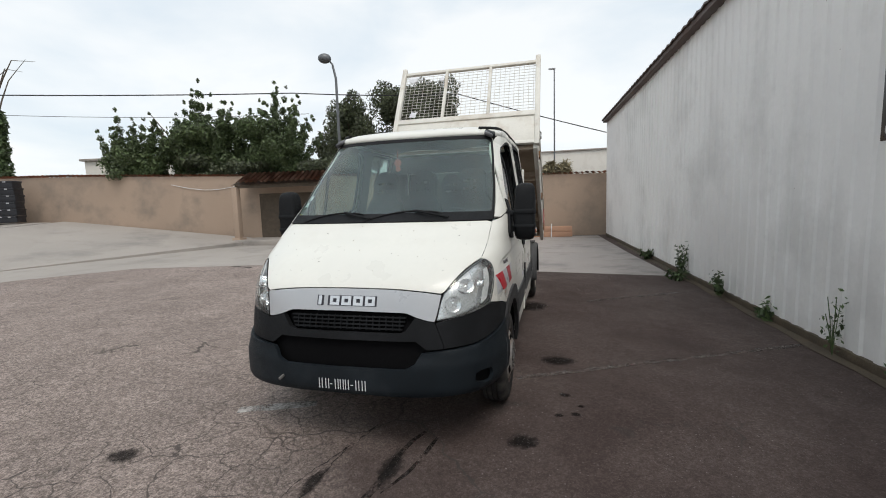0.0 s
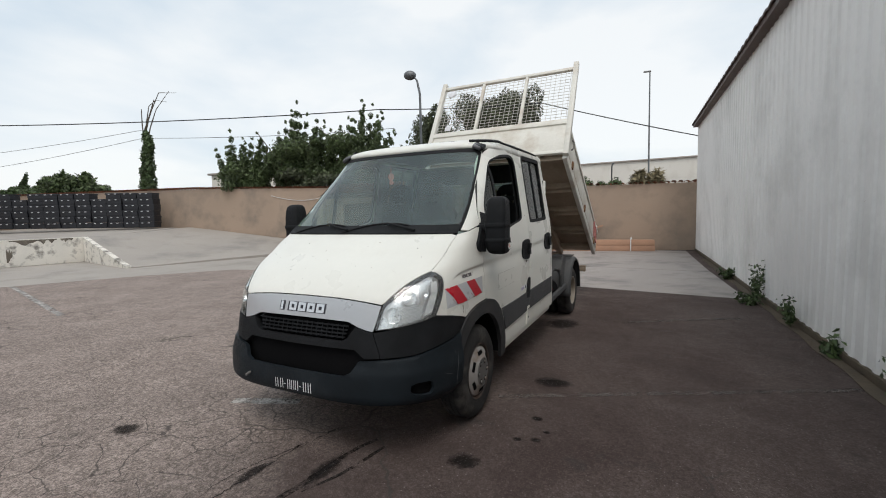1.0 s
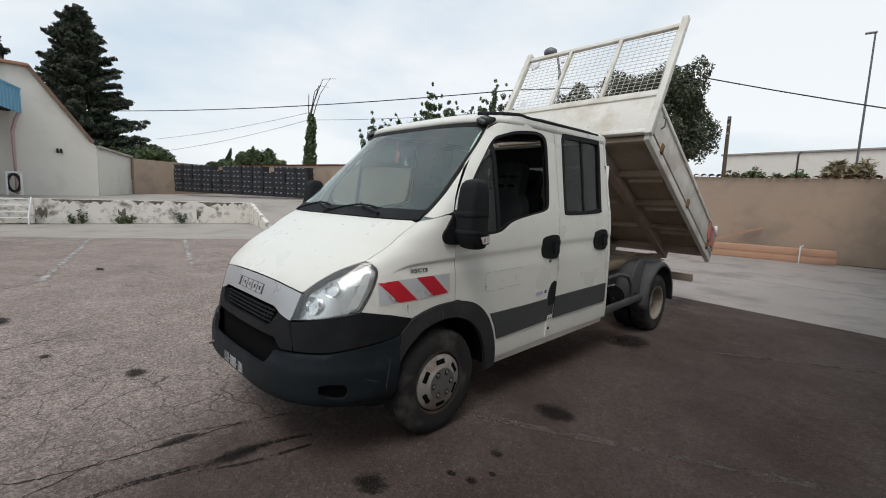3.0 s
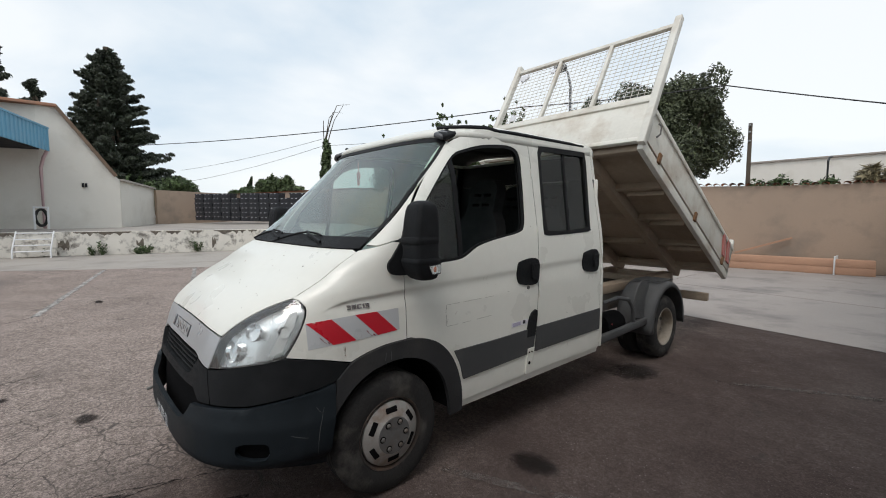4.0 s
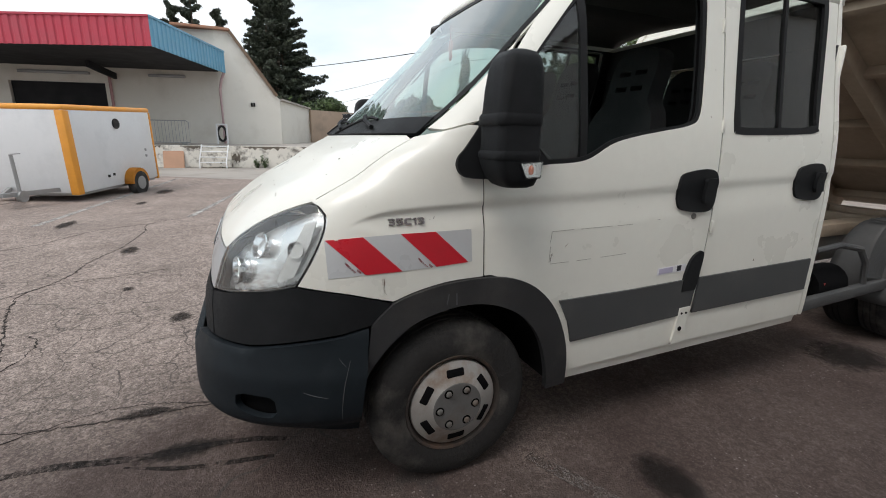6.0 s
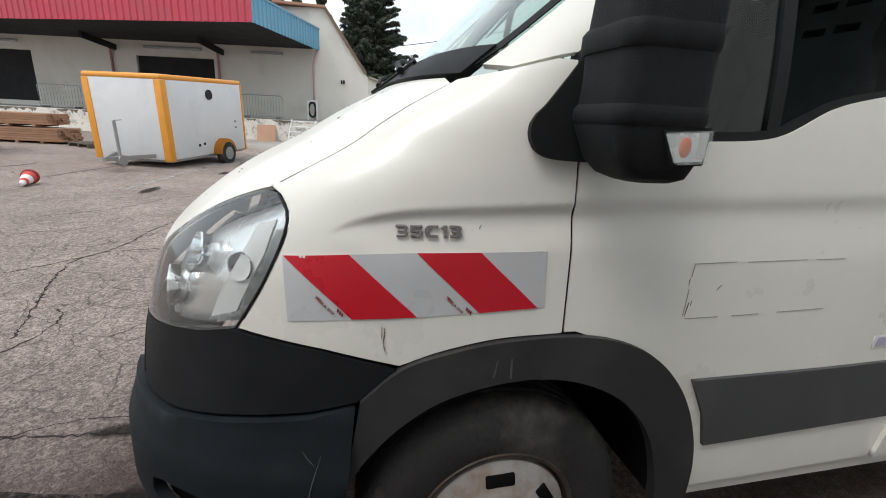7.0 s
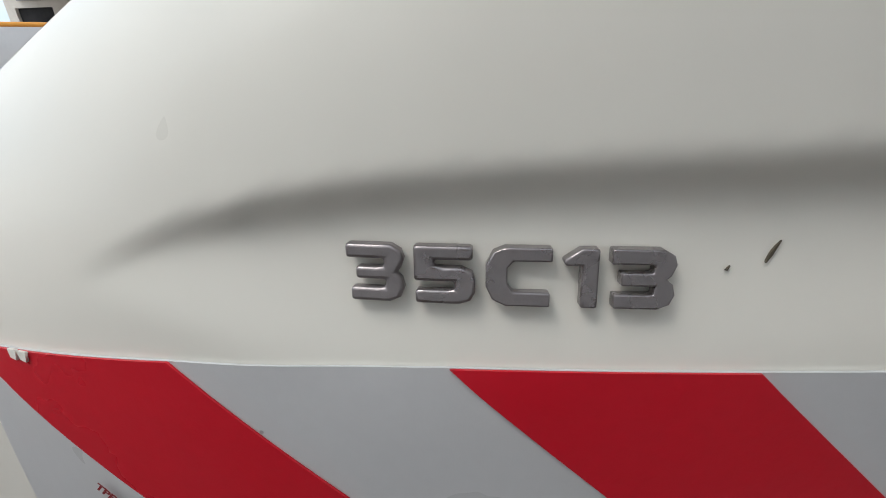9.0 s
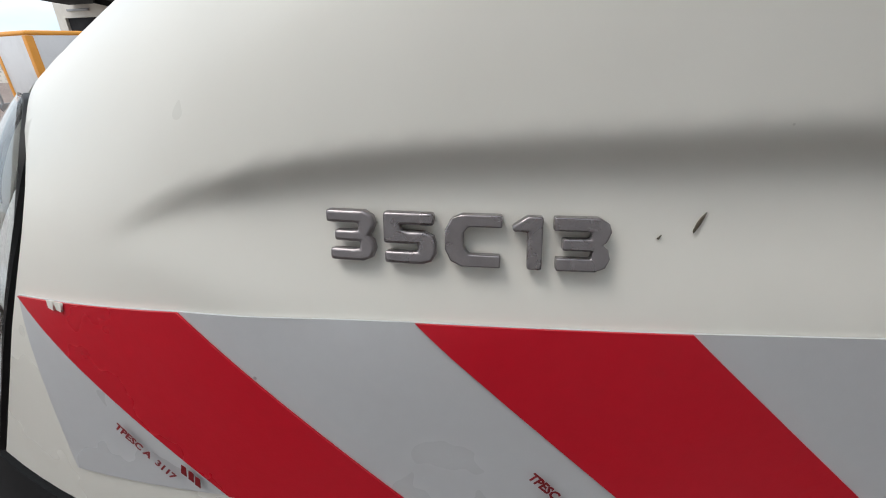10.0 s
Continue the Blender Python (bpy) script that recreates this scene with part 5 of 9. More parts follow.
# ---------------------------------------------------------------- wheels
def wheel(x_face, y, sg, rear, parent):
    r = 0.338
    bm = bmesh.new()
    wd = 0.195
    prof = [(-0.006, 0.205), (0.0, 0.225), (0.004, 0.27), (-0.004, 0.305), (-0.022, 0.328), (-0.040, r), (-0.060, r), (-0.062, r - 0.008), (-0.070, r - 0.008), (-0.072, r), (-0.096, r), (-0.098, r - 0.008), (-0.106, r - 0.008),
            (-0.108, r), (-0.135, r), (-0.137, r - 0.008), (-0.145, r - 0.008), (-0.147, r), (-0.165, r), (-0.180, 0.325), (-wd, 0.28), (-wd, 0.21)]
    lathe(bm, prof, (0, 0, 0), 56)
    mt = Matrix.Translation((sg * x_face, y, r * 1.036)) @ Matrix.Diagonal((sg, 1.036, 1.036, 1))
    bmesh.ops.transform(bm, matrix=mt, verts=bm.verts)
    wh_ = part("wheel", bm.copy(), M["rubber"], parent, "worn dusty tyre on steel rim")
    bm.free()
    bm = bmesh.new()
    if not rear:
        lathe(bm, [(-0.012, 0.207), (-0.002, 0.203), (-0.006, 0.193), (-0.034, 0.186), (-0.024, 0.174)], (0, 0, 0), 56)
        bmesh.ops.transform(bm, matrix=mt, verts=bm.verts)
        part("rim", bm, M["rim_dark"], wh_, "rust-dark steel rim")
        bm = bmesh.new()
        lathe(bm, [(-0.026, 0.183), (-0.012, 0.180), (-0.005, 0.168), (0.003, 0.150), (0.013, 0.120), (0.022, 0.108), (0.025, 0.101), (0.025, 0.095), (0.021, 0.093), (0.021, 0.0)], (0, 0, 0), 56)
    else:
        lathe(bm, [(-0.012, 0.207), (-0.002, 0.203), (-0.008, 0.190), (-0.040, 0.184), (-0.110, 0.180), (-0.130, 0.150), (-0.125, 0.09), (-0.09, 0.085), (-0.085, 0.0)], (0, 0, 0), 56)
    bmesh.ops.transform(bm, matrix=mt, verts=bm.verts)
    part("rim" if rear else "hubcap", bm, M["rear_rim"] if rear else M["hubcap"], wh_, "dusty brown steel rim" if rear else "dull grey hubcap")
    if not rear:
        bm = bmesh.new()
        lathe(bm, [(0.0225, 0.104), (0.0262, 0.101), (0.0262, 0.0)], (0, 0, 0), 48)
        bmesh.ops.transform(bm, matrix=mt, verts=bm.verts)
        part("hub_centre", bm, M["hub_centre"], wh_, "dark grey flat hub centre")
        for k in range(6):
            a = k * math.tau / 6 + 0.03
            bm = bmesh.new()
            box(bm, (-0.012, -0.037, -0.0165), (0.0025, 0.037, 0.0165), None, 0.013, 3)
            mm = mt @ Euler((a, 0, 0)).to_matrix().to_4x4() @ Matrix.Translation((0.0070, 0, 0.139)) @ Euler((0, radians(-18), 0)).to_matrix().to_4x4()
            bmesh.ops.transform(bm, matrix=mm, verts=bm.verts)
            part("rim_slot", bm, M["dark"], wh_)
            bm = bmesh.new()
            mm = mt @ Euler((a + 0.52, 0, 0)).to_matrix().to_4x4() @ Matrix.Translation((0.0262, 0, 0.076))
            lathe(bm, [(-0.002, 0.019), (0.0015, 0.018), (0.0015, 0.011)], (0, 0, 0), 20)
            bmesh.ops.transform(bm, matrix=mm, verts=bm.verts)
            part("nut_hole", bm, M["dark"], wh_)
            bm = bmesh.new()
            lathe(bm, [(0.0, 0.0125), (0.007, 0.0115), (0.010, 0.007), (0.010, 0.0)], (0, 0, 0), 12)
            bmesh.ops.transform(bm, matrix=mm, verts=bm.verts)
            part("wheel_nut", bm, M["steel"], wh_)
    else:
        for k in range(6):
            a = k * math.tau / 6
            bm = bmesh.new()
            lathe(bm, [(0.0, 0.02), (0.03, 0.016), (0.03, 0.0)], (0, 0, 0), 10)
            bmesh.ops.transform(bm, matrix=mt @ Euler((a, 0, 0)).to_matrix().to_4x4() @ Matrix.Translation((-0.12, 0, 0.12)), verts=bm.verts)
            part("wheel_nut", bm, M["steel"], wh_)
    return wh_


for sg in (1, -1):
    wheel(0.935, 0.0, sg, False, truck)
    wheel(0.965, 3.70, sg, True, truck)
    wheel(0.735, 3.70, sg, True, truck)
    # wheel housing, the shade of the wheel well put into its near-black colour
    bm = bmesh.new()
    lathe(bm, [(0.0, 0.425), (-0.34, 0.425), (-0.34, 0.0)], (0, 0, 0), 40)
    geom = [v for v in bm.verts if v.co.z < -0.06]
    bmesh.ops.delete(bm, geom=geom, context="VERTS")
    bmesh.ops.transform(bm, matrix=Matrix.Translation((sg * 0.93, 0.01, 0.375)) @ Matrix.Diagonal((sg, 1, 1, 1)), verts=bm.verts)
    part("wheel_housing", bm, M["dark"], truck, "wheel housing painted near-black for its shade")

# ---------------------------------------------------------------- chassis
skin = set(truck.children)
bm = bmesh.new()
for x in (-0.40, 0.40):
    box(bm, (x - 0.04, -0.5, 0.50), (x + 0.04, 4.95, 0.70), None, 0.008)
for y in (-0.3, 0.8, 2.25, 2.9, 3.9, 4.8):
    box(bm, (-0.40, y - 0.04, 0.54), (0.40, y + 0.04, 0.66), None, 0.006)
part("chassis_frame", bm, M["steel"], truck, "grey ladder chassis")
part("front_axle", tube(bmesh.new(), (-0.75, 0, 0.33), (0.75, 0, 0.33), 0.05), M["steel"], truck)
bm = tube(bmesh.new(), (-0.75, 3.45, 0.34), (0.75, 3.45, 0.34), 0.07)
bmesh.ops.create_uvsphere(bm, u_segments=16, v_segments=10, radius=0.17, matrix=Matrix.Translation((0, 3.45, 0.34)))
part("rear_axle", bm, M["steel"], truck)
part("engine_block", boxes(((-0.38, -0.62, 0.38), (0.38, 0.25, 0.95)), bevel=0.04), M["dark"], truck)
# unseen tray, added to block light from the ground under the nose
part("undertray", boxes(((-0.72, -0.80, 0.36), (0.72, -0.30, 0.385)), ((-0.52, -0.30, 0.30), (0.52, 0.55, 0.325)), ((-0.72, -0.80, 0.385), (0.72, -0.77, 0.50)), bevel=0.008), M["dark"], truck, "unseen black tray added to shade the ground beneath")
part("gearbox", boxes(((-0.2, 0.3, 0.36), (0.2, 1.3, 0.62)), ((0.42, 2.15, 0.42), (0.66, 2.55, 0.72)), bevel=0.03), M["dark"], truck)
bm = bmesh.new()
box(bm, (-0.46, 2.12, 0.70), (-0.30, 4.90, 0.80), None, 0.01)
box(bm, (0.30, 2.12, 0.70), (0.46, 4.90, 0.80), None, 0.01)
for y in (2.2, 2.85, 4.2, 4.8):
    box(bm, (-0.46, y - 0.05, 0.71), (0.46, y + 0.05, 0.79), None, 0.01)
part("subframe", bm, M["bed_under"], truck, "dusty beige tipper subframe")
for sg in (1, -1):
    # rear wings
    ol = []
    for k in range(21):
        a = radians(-8 + k * 196 / 20)
        ol.append((3.45 + 0.43 * math.cos(math.pi - a), 0.40 + 0.455 * math.sin(a)))
    vs_, fs_ = [], []
    sec = [(0.60, 0.0), (0.66, 0.012), (0.90, 0.016), (0.975, 0.010), (1.0, -0.012), (1.005, -0.05)]
    for (a, b) in ol:
        d = Vector((0, a - 3.45, b - 0.40)).normalized()
        for (x, o) in sec:
            p = Vector((sg * x, a, b)) + d * o
            vs_.append(p)
    for i in range(len(ol) - 1):
        for j in range(len(sec) - 1):
            q = i * len(sec) + j
            fs_.append((q, q + 1, q + 1 + len(sec), q + len(sec)) if sg == 1 else (q, q + len(sec), q + 1 + len(sec), q + 1))
    wing = mesh_ob("rear_wing", vs_, fs_, M["cladding"], truck, "dusty black plastic rear mudguard", True)
    so = wing.modifiers.new("thickness", "SOLIDIFY")
    so.thickness = 0.008
    # front guard of the rear wing, its ribs and the guard rail
    bm = bmesh.new()
    for k in range(5):
        box(bm, (sg * 0.66 if sg > 0 else -0.96, 3.30 + k * 0.065, 0.870), (0.96 if sg > 0 else -0.66, 3.325 + k * 0.065, 0.882), None, 0.004)
    part("wing_rib", bm, M["cladding"], wing)
    bm = bmesh.new()
    P, T, R = triangulate([tuple(p) for p in spline([(2.76, 0.56), (2.78, 0.74), (2.84, 0.86), (2.95, 0.92), (3.08, 0.87), (3.0, 0.70), (2.99, 0.52)], 0.03)], (), 0.08)
    slab_from(P, T, R, lambda p: Vector((sg * 0.93, p[0], p[1])), lambda p: Vector((sg * 0.915, p[0], p[1])), "splash_guard", M["cladding"], truck, "black plastic splash guard")
    bm.free()
    bm = bmesh.new()
    sweep(bm, [(sg * 0.90, 2.20, 0.78), (sg * 0.91, 2.45, 0.80), (sg * 0.92, 2.66, 0.76), (sg * 0.93, 2.74, 0.66), (sg * 0.93, 2.76, 0.52)], 0.020, 8)
    part("wing_stay", bm, M["cladding"], truck)
    bm = bmesh.new()
    bar(bm, (sg * 0.93, 2.10, 0.455), (sg * 0.93, 3.02, 0.485), 0.05, 0.075, bevel=0.012)
    part("side_guard", bm, M["cladding"], truck, "grey tubular side guard")
    bm = bmesh.new()
    tube(bm, (sg * 0.80, 2.30, 0.52), (sg * 0.80, 2.62, 0.52), 0.12, 16)
    tube(bm, (sg * 0.70, 2.22, 0.62), (sg * 0.86, 2.30, 0.56), 0.03, 8)
    part("air_tank", bm, M["dark"], truck)
    bm = bmesh.new()
    tube(bm, (sg * 0.88, 2.36, 0.48), (sg * 0.88, 2.36, 0.56), 0.035, 12)
    part("valve", bm, M["red_part"], truck, "red valve cap")
bm = boxes(((-0.92, 4.86, 0.44), (0.92, 4.93, 0.55)), bevel=0.012)
part("rear_underrun_bar", bm, M["bed_under"], truck, "dusty rear bar")
bm = bmesh.new()
tube(bm, (0, 2.75, 0.62), (0, 3.35, 1.72), 0.055, 14)
tube(bm, (0, 3.05, 1.17), (0, 3.52, 1.98), 0.04, 14)
part("tipping_ram", bm, M["steel"], truck, "hydraulic tipping ram")
part("hydraulic_pump", boxes(((0.42, 2.18, 0.74), (0.78, 2.36, 0.90)), bevel=0.03), M["red_part"], truck, "red hydraulic pump cover")

stretch([o for o in truck.children if o not in skin], False)

# ---------------------------------------------------------------- the raised bed, in its own frame: a along the floor, h above it
TILT_B = radians(29.6)
BF = Vector((0, 2.84, 2.31))
ca_, sa_ = math.cos(TILT_B), math.sin(TILT_B)
BED = Matrix(((1, 0, 0, BF.x), (0, ca_, sa_, BF.y), (0, -sa_, ca_, BF.z), (0, 0, 0, 1)))
LB, WB_ = 3.05, 1.05


def bed_part(name, bm, material, parent, label="", **kw):
    bmesh.ops.transform(bm, matrix=BED, verts=bm.verts)
    return part(name, bm, material, parent, label, **kw)


bed = bed_part("tipper_bed", boxes(((-WB_, 0.0, 0.0), (WB_, LB, 0.035)), bevel=0.004), M["bed_under"], truck, "raised steel tipper bed")
for x in (-0.42, 0.42):
    bed_part("bed_beam", boxes(((x - 0.05, 0.03, -0.13), (x + 0.05, LB - 0.05, 0.0)), bevel=0.008), M["bed_under"], bed)
for a in (0.04, 0.70, 1.38, 2.06, 2.74):
    bed_part("cross_member", boxes(((-WB_ + 0.03, a, -0.075), (WB_ - 0.03, a + 0.06, 0.0)), bevel=0.006), M["bed_under"], bed)
for x in (-0.78, 0.78):
    for a in (0.74, 1.42, 2.10):
        bm = bmesh.new()
        box(bm, (x - 0.20, a + 0.055, -0.11), (x + 0.20, a + 0.063, 0.0), None, 0.002)
        bed_part("gusset", bm, M["bed_under"], bed)
for sg in (1, -1):
    x = sg * WB_
    xl, xh = (x - 0.04, x) if sg > 0 else (x, x + 0.04)
    sb = bed_part("side_board", boxes(((xl, 0.02, 0.035), (xh, LB - 0.02, 0.375)), ((xl - 0.008 * (sg > 0) * 0, 0.02, 0.335), (xh + 0.018 * sg if sg > 0 else xh, LB - 0.02, 0.385)), bevel=0.006), M["bed_paint"], bed, "chipped white drop side")
    bed_part("side_rail", boxes(((min(x, x - sg * 0.06), 0.0, -0.09), (max(x, x - sg * 0.06), LB, 0.03)), bevel=0.008), M["bed_paint"], bed, "rust-streaked white side rail")
    for a in (0.32, 1.50, 2.68):
        bed_part("hinge", boxes(((x - 0.012 if sg > 0 else x - 0.02, a, -0.02), (x + 0.02 if sg > 0 else x + 0.012, a + 0.06, 0.09)), bevel=0.006), M["rust"], sb)
    for a in (0.14,):
        bm = bmesh.new()
        sweep(bm, [(x + sg * 0.012, a, 0.30), (x + sg * 0.035, a + 0.02, 0.28), (x + sg * 0.035, a + 0.04, 0.20), (x + sg * 0.012, a + 0.03, 0.16)], 0.010, 6)
        bed_part("latch", bm, M["steel"], sb)
    bed_part("rear_post", boxes(((min(x, x - sg * 0.05), LB - 0.06, 0.0), (max(x, x - sg * 0.05), LB, 0.50)), bevel=0.008), M["bed_paint"], bed)
    bm = bmesh.new()
    for k in range(2):
        for q in range(1):
            v4 = [(x + sg * 0.0195, LB - 0.52 + k * 0.20, 0.36), (x + sg * 0.0195, LB - 0.42 + k * 0.20, 0.36), (x + sg * 0.0195, LB - 0.30 + k * 0.20, 0.10), (x + sg * 0.0195, LB - 0.40 + k * 0.20, 0.10)]
            f4 = [bm.verts.new(v) for v in v4] + [bm.verts.new((v[0] - sg * 0.018, v[1], v[2])) for v in v4]
            bm.faces.new(f4[:4]); bm.faces.new(f4[4:][::-1])
            for i in range(4):
                bm.faces.new((f4[i], f4[(i + 1) % 4], f4[4 + (i + 1) % 4], f4[4 + i]))
    bed_part("bed_warning_stripe", bm, M["faded_red"], sb, "red reflective stripes", smooth=False)
bed_part("tailgate", boxes(((-WB_ + 0.05, LB - 0.035, 0.0), (WB_ - 0.05, LB, 0.38)), bevel=0.008), M["bed_paint"], bed)
hb = bed_part("headboard", boxes(((-WB_ + 0.02, -0.035, 0.015), (WB_ - 0.02, 0.0, 0.445)), bevel=0.006), M["bed_paint"], bed, "white steel headboard")
bed_part("top_flange", boxes(((-WB_ + 0.02, -0.055, 0.44), (WB_ - 0.02, 0.0, 0.50)), bevel=0.006), M["bed_paint"], hb)
bed_part("bottom_flange", boxes(((-WB_ + 0.02, -0.05, -0.03), (WB_ - 0.02, 0.0, 0.02)), bevel=0.006), M["bed_paint"], hb)
for x in (-WB_ + 0.01, WB_ - 0.01):
    bed_part("screen_post", boxes(((x - 0.035, -0.06, -0.05), (x + 0.035, 0.01, 1.53)), bevel=0.008), M["bed_paint"], bed, "tall white rack post")
rack = bed_part("load_rack", boxes(((-WB_, -0.045, 1.40), (WB_, 0.0, 1.45)), ((-WB_, -0.045, 0.50), (WB_, 0.0, 0.53)), bevel=0.006), M["bed_paint"], bed, "white rack with wire mesh")
for x in (-0.34, 0.34):
    bed_part("rack_upright", boxes(((x - 0.022, -0.045, 0.50), (x + 0.022, 0.0, 1.42)), bevel=0.005), M["bed_paint"], rack)
bm = bmesh.new()
for k in range(1, 16):
    h = 0.53 + k * 0.055
    tube(bm, (-WB_ + 0.03, -0.022, h), (WB_ - 0.03, -0.022, h), 0.0032, 5)
for k in range(1, 30):
    x = -WB_ + k * 2 * WB_ / 30
    tube(bm, (x, -0.018, 0.53), (x, -0.018, 1.40), 0.0028, 5)
bed_part("wire_mesh", bm, M["wire"], rack, "welded wire mesh", smooth=False)
random.seed(8)
for (x, h, s) in ((-0.88, 1.30, 0.06), (-0.80, 0.62, 0.05), (-0.42, 1.28, 0.035)):
    bm = bmesh.new()
    bmesh.ops.create_icosphere(bm, subdivisions=2, radius=s, matrix=Matrix.Translation((x, -0.025, h)))
    for v in bm.verts:
        v.co += Vector((random.uniform(-1, 1) * s * 0.5, random.uniform(-0.3, 0.3) * s, random.uniform(-1, 1) * s * 0.6))
        v.co.y = -0.025 + (v.co.y + 0.025) * 0.4
    bed_part("plastic_scrap", bm, M["white_lbl"], rack, "torn white plastic scrap")

# ---------------------------------------------------------------- ground
def ground_mat():
    m = mat("worn_asphalt", (0.318, 0.258, 0.228), 0.92, var=0.16, coarse=0.8, fine=24, bump=0.8, bump_scale=110, spec=0.25)
    n, l = m.node_tree.nodes, m.node_tree.links
    b = n["Principled BSDF"]
    col = b.inputs["Base Color"].links[0].from_socket
    tc = n.new("ShaderNodeTexCoord")
    sep = n.new("ShaderNodeSeparateXYZ")
    l.new(tc.outputs["Object"], sep.inputs[0])
    def math_(op, a, c, d=None):
        q = n.new("ShaderNodeMath")
        q.operation = op
        for i, v in enumerate((a, c, d)):
            if v is None:
                continue
            if isinstance(v, (int, float)):
                q.inputs[i].default_value = v
            else:
                l.new(v, q.inputs[i])
        return q.outputs[0]
    def noise_(scale, detail=5, w=0.6):
        q = n.new("ShaderNodeTexNoise")
        q.inputs["Scale"].default_value, q.inputs["Detail"].default_value, q.inputs["Roughness"].default_value = scale, detail, w
        l.new(tc.outputs["Object"], q.inputs["Vector"])
        return q.outputs["Fac"]
    def rng(v, a, c, d=0.0, e=1.0):
        q = n.new("ShaderNodeMapRange")
        q.interpolation_type = "SMOOTHSTEP"
        for k, x in zip(("From Min", "From Max", "To Min", "To Max"), (a, c, d, e)):
            q.inputs[k].default_value = x
        l.new(v, q.inputs["Value"])
        return q.outputs["Result"]
    def mix(fac, a, c):
        q = n.new("ShaderNodeMix")
        q.data_type = "RGBA"
        l.new(fac, q.inputs[0])
        l.new(a, q.inputs[6])
        q.inputs[7].default_value = (*c, 1)
        return q.outputs[2]
    # single stones of the worn surface, each of its own tone, and patches where they lie bare
    def cells(scale):
        q = n.new("ShaderNodeTexVoronoi")
        q.inputs["Scale"].default_value = scale
        l.new(tc.outputs["Object"], q.inputs["Vector"])
        s_ = n.new("ShaderNodeSeparateColor")
        l.new(q.outputs["Color"], s_.inputs[0])
        return s_.outputs[0]
    def scaled(a, f):
        q = n.new("ShaderNodeVectorMath")
        q.operation = "SCALE"
        l.new(a, q.inputs[0])
        l.new(f, q.inputs["Scale"])
        return q.outputs[0]
    col = scaled(col, rng(cells(125.0), 0.0, 1.0, 0.66, 1.34))
    col = scaled(col, rng(cells(52.0), 0.0, 1.0, 0.74, 1.26))
    col = scaled(col, rng(noise_(7.0, 4, 0.7), 0.25, 0.75, 0.88, 1.12))
    col = scaled(col, rng(noise_(1.1, 6, 0.7), 0.30, 0.70, 0.84, 1.10))
    # a strip of newer, dark, oil-soaked asphalt along the shed
    edge = math_("ADD", sep.outputs["X"], math_("MULTIPLY", math_("SUBTRACT", noise_(0.45, 6), 0.5), 3.2))
    strip = math_("MULTIPLY", rng(edge, -0.7, 1.0), rng(sep.outputs["Y"], -9.0, -3.0))
    col = mix(math_("MULTIPLY", math_("MULTIPLY", strip, rng(cells(110.0), 0.0, 1.0, 0.90, 1.0)), rng(noise_(0.9, 6, 0.72), 0.32, 0.68, 0.82, 1.0)), col, (0.056, 0.0375, 0.0335))
    spots = rng(noise_(1.6, 6, 0.65), 0.60, 0.72)
    col = mix(math_("MULTIPLY", spots, 0.55), col, (0.045, 0.042, 0.040))
    # pale stone grains
    vo = n.new("ShaderNodeTexVoronoi")
    vo.inputs["Scale"].default_value = 95
    l.new(tc.outputs["Object"], vo.inputs["Vector"])
    col = mix(math_("MULTIPLY", rng(vo.outputs["Distance"], 0.16, 0.08), rng(noise_(3.0), 0.36, 0.60, 0.0, 0.5)), col, (0.42, 0.39, 0.36))
    # loose pale grit, thin on the ground
    gv = n.new("ShaderNodeTexVoronoi")
    gv.inputs["Scale"].default_value = 48
    l.new(tc.outputs["Object"], gv.inputs["Vector"])
    gs = n.new("ShaderNodeSeparateColor")
    l.new(gv.outputs["Color"], gs.inputs[0])
    col = mix(math_("MULTIPLY", math_("MULTIPLY", rng(gv.outputs["Distance"], 0.26, 0.18), rng(gs.outputs[0], 0.86, 0.90)), rng(noise_(1.3, 3), 0.42, 0.62, 0.1, 1.0)), col, (0.26, 0.225, 0.205))
    # network of fine cracks left of the truck
    warp = n.new("ShaderNodeMix")
    warp.data_type = "VECTOR"
    q = n.new("ShaderNodeTexNoise")
    q.inputs["Scale"].default_value = 2.2
    q.inputs["Detail"].default_value = 4
    l.new(tc.outputs["Object"], q.inputs["Vector"])
    warp.inputs[0].default_value = 0.28
    l.new(tc.outputs["Object"], warp.inputs[4])
    l.new(q.outputs["Color"], warp.inputs[5])
    for sc, wdt, where in ((4.0, 0.018, (0.42, 0.50)), (0.9, 0.007, (0.52, 0.60))):
        v2 = n.new("ShaderNodeTexVoronoi")
        v2.feature = "DISTANCE_TO_EDGE"
        v2.inputs["Scale"].default_value = sc
        l.new(warp.outputs[1], v2.inputs["Vector"])
        line = rng(v2.outputs["Distance"], wdt, wdt * 0.25)
        area = rng(noise_(0.35, 3), *where)
        if sc > 1:
            area = math_("MULTIPLY", area, math_("MULTIPLY", math_("MULTIPLY", rng(sep.outputs["X"], 0.4, -0.6), rng(sep.outputs["X"], -7.0, -3.0)), rng(sep.outputs["Y"], 1.0, -0.8)))
        col = mix(math_("MULTIPLY", math_("MULTIPLY", line, area), 0.72), col, (0.060, 0.052, 0.048))
    l.new(col, b.inputs["Base Color"])
    return m


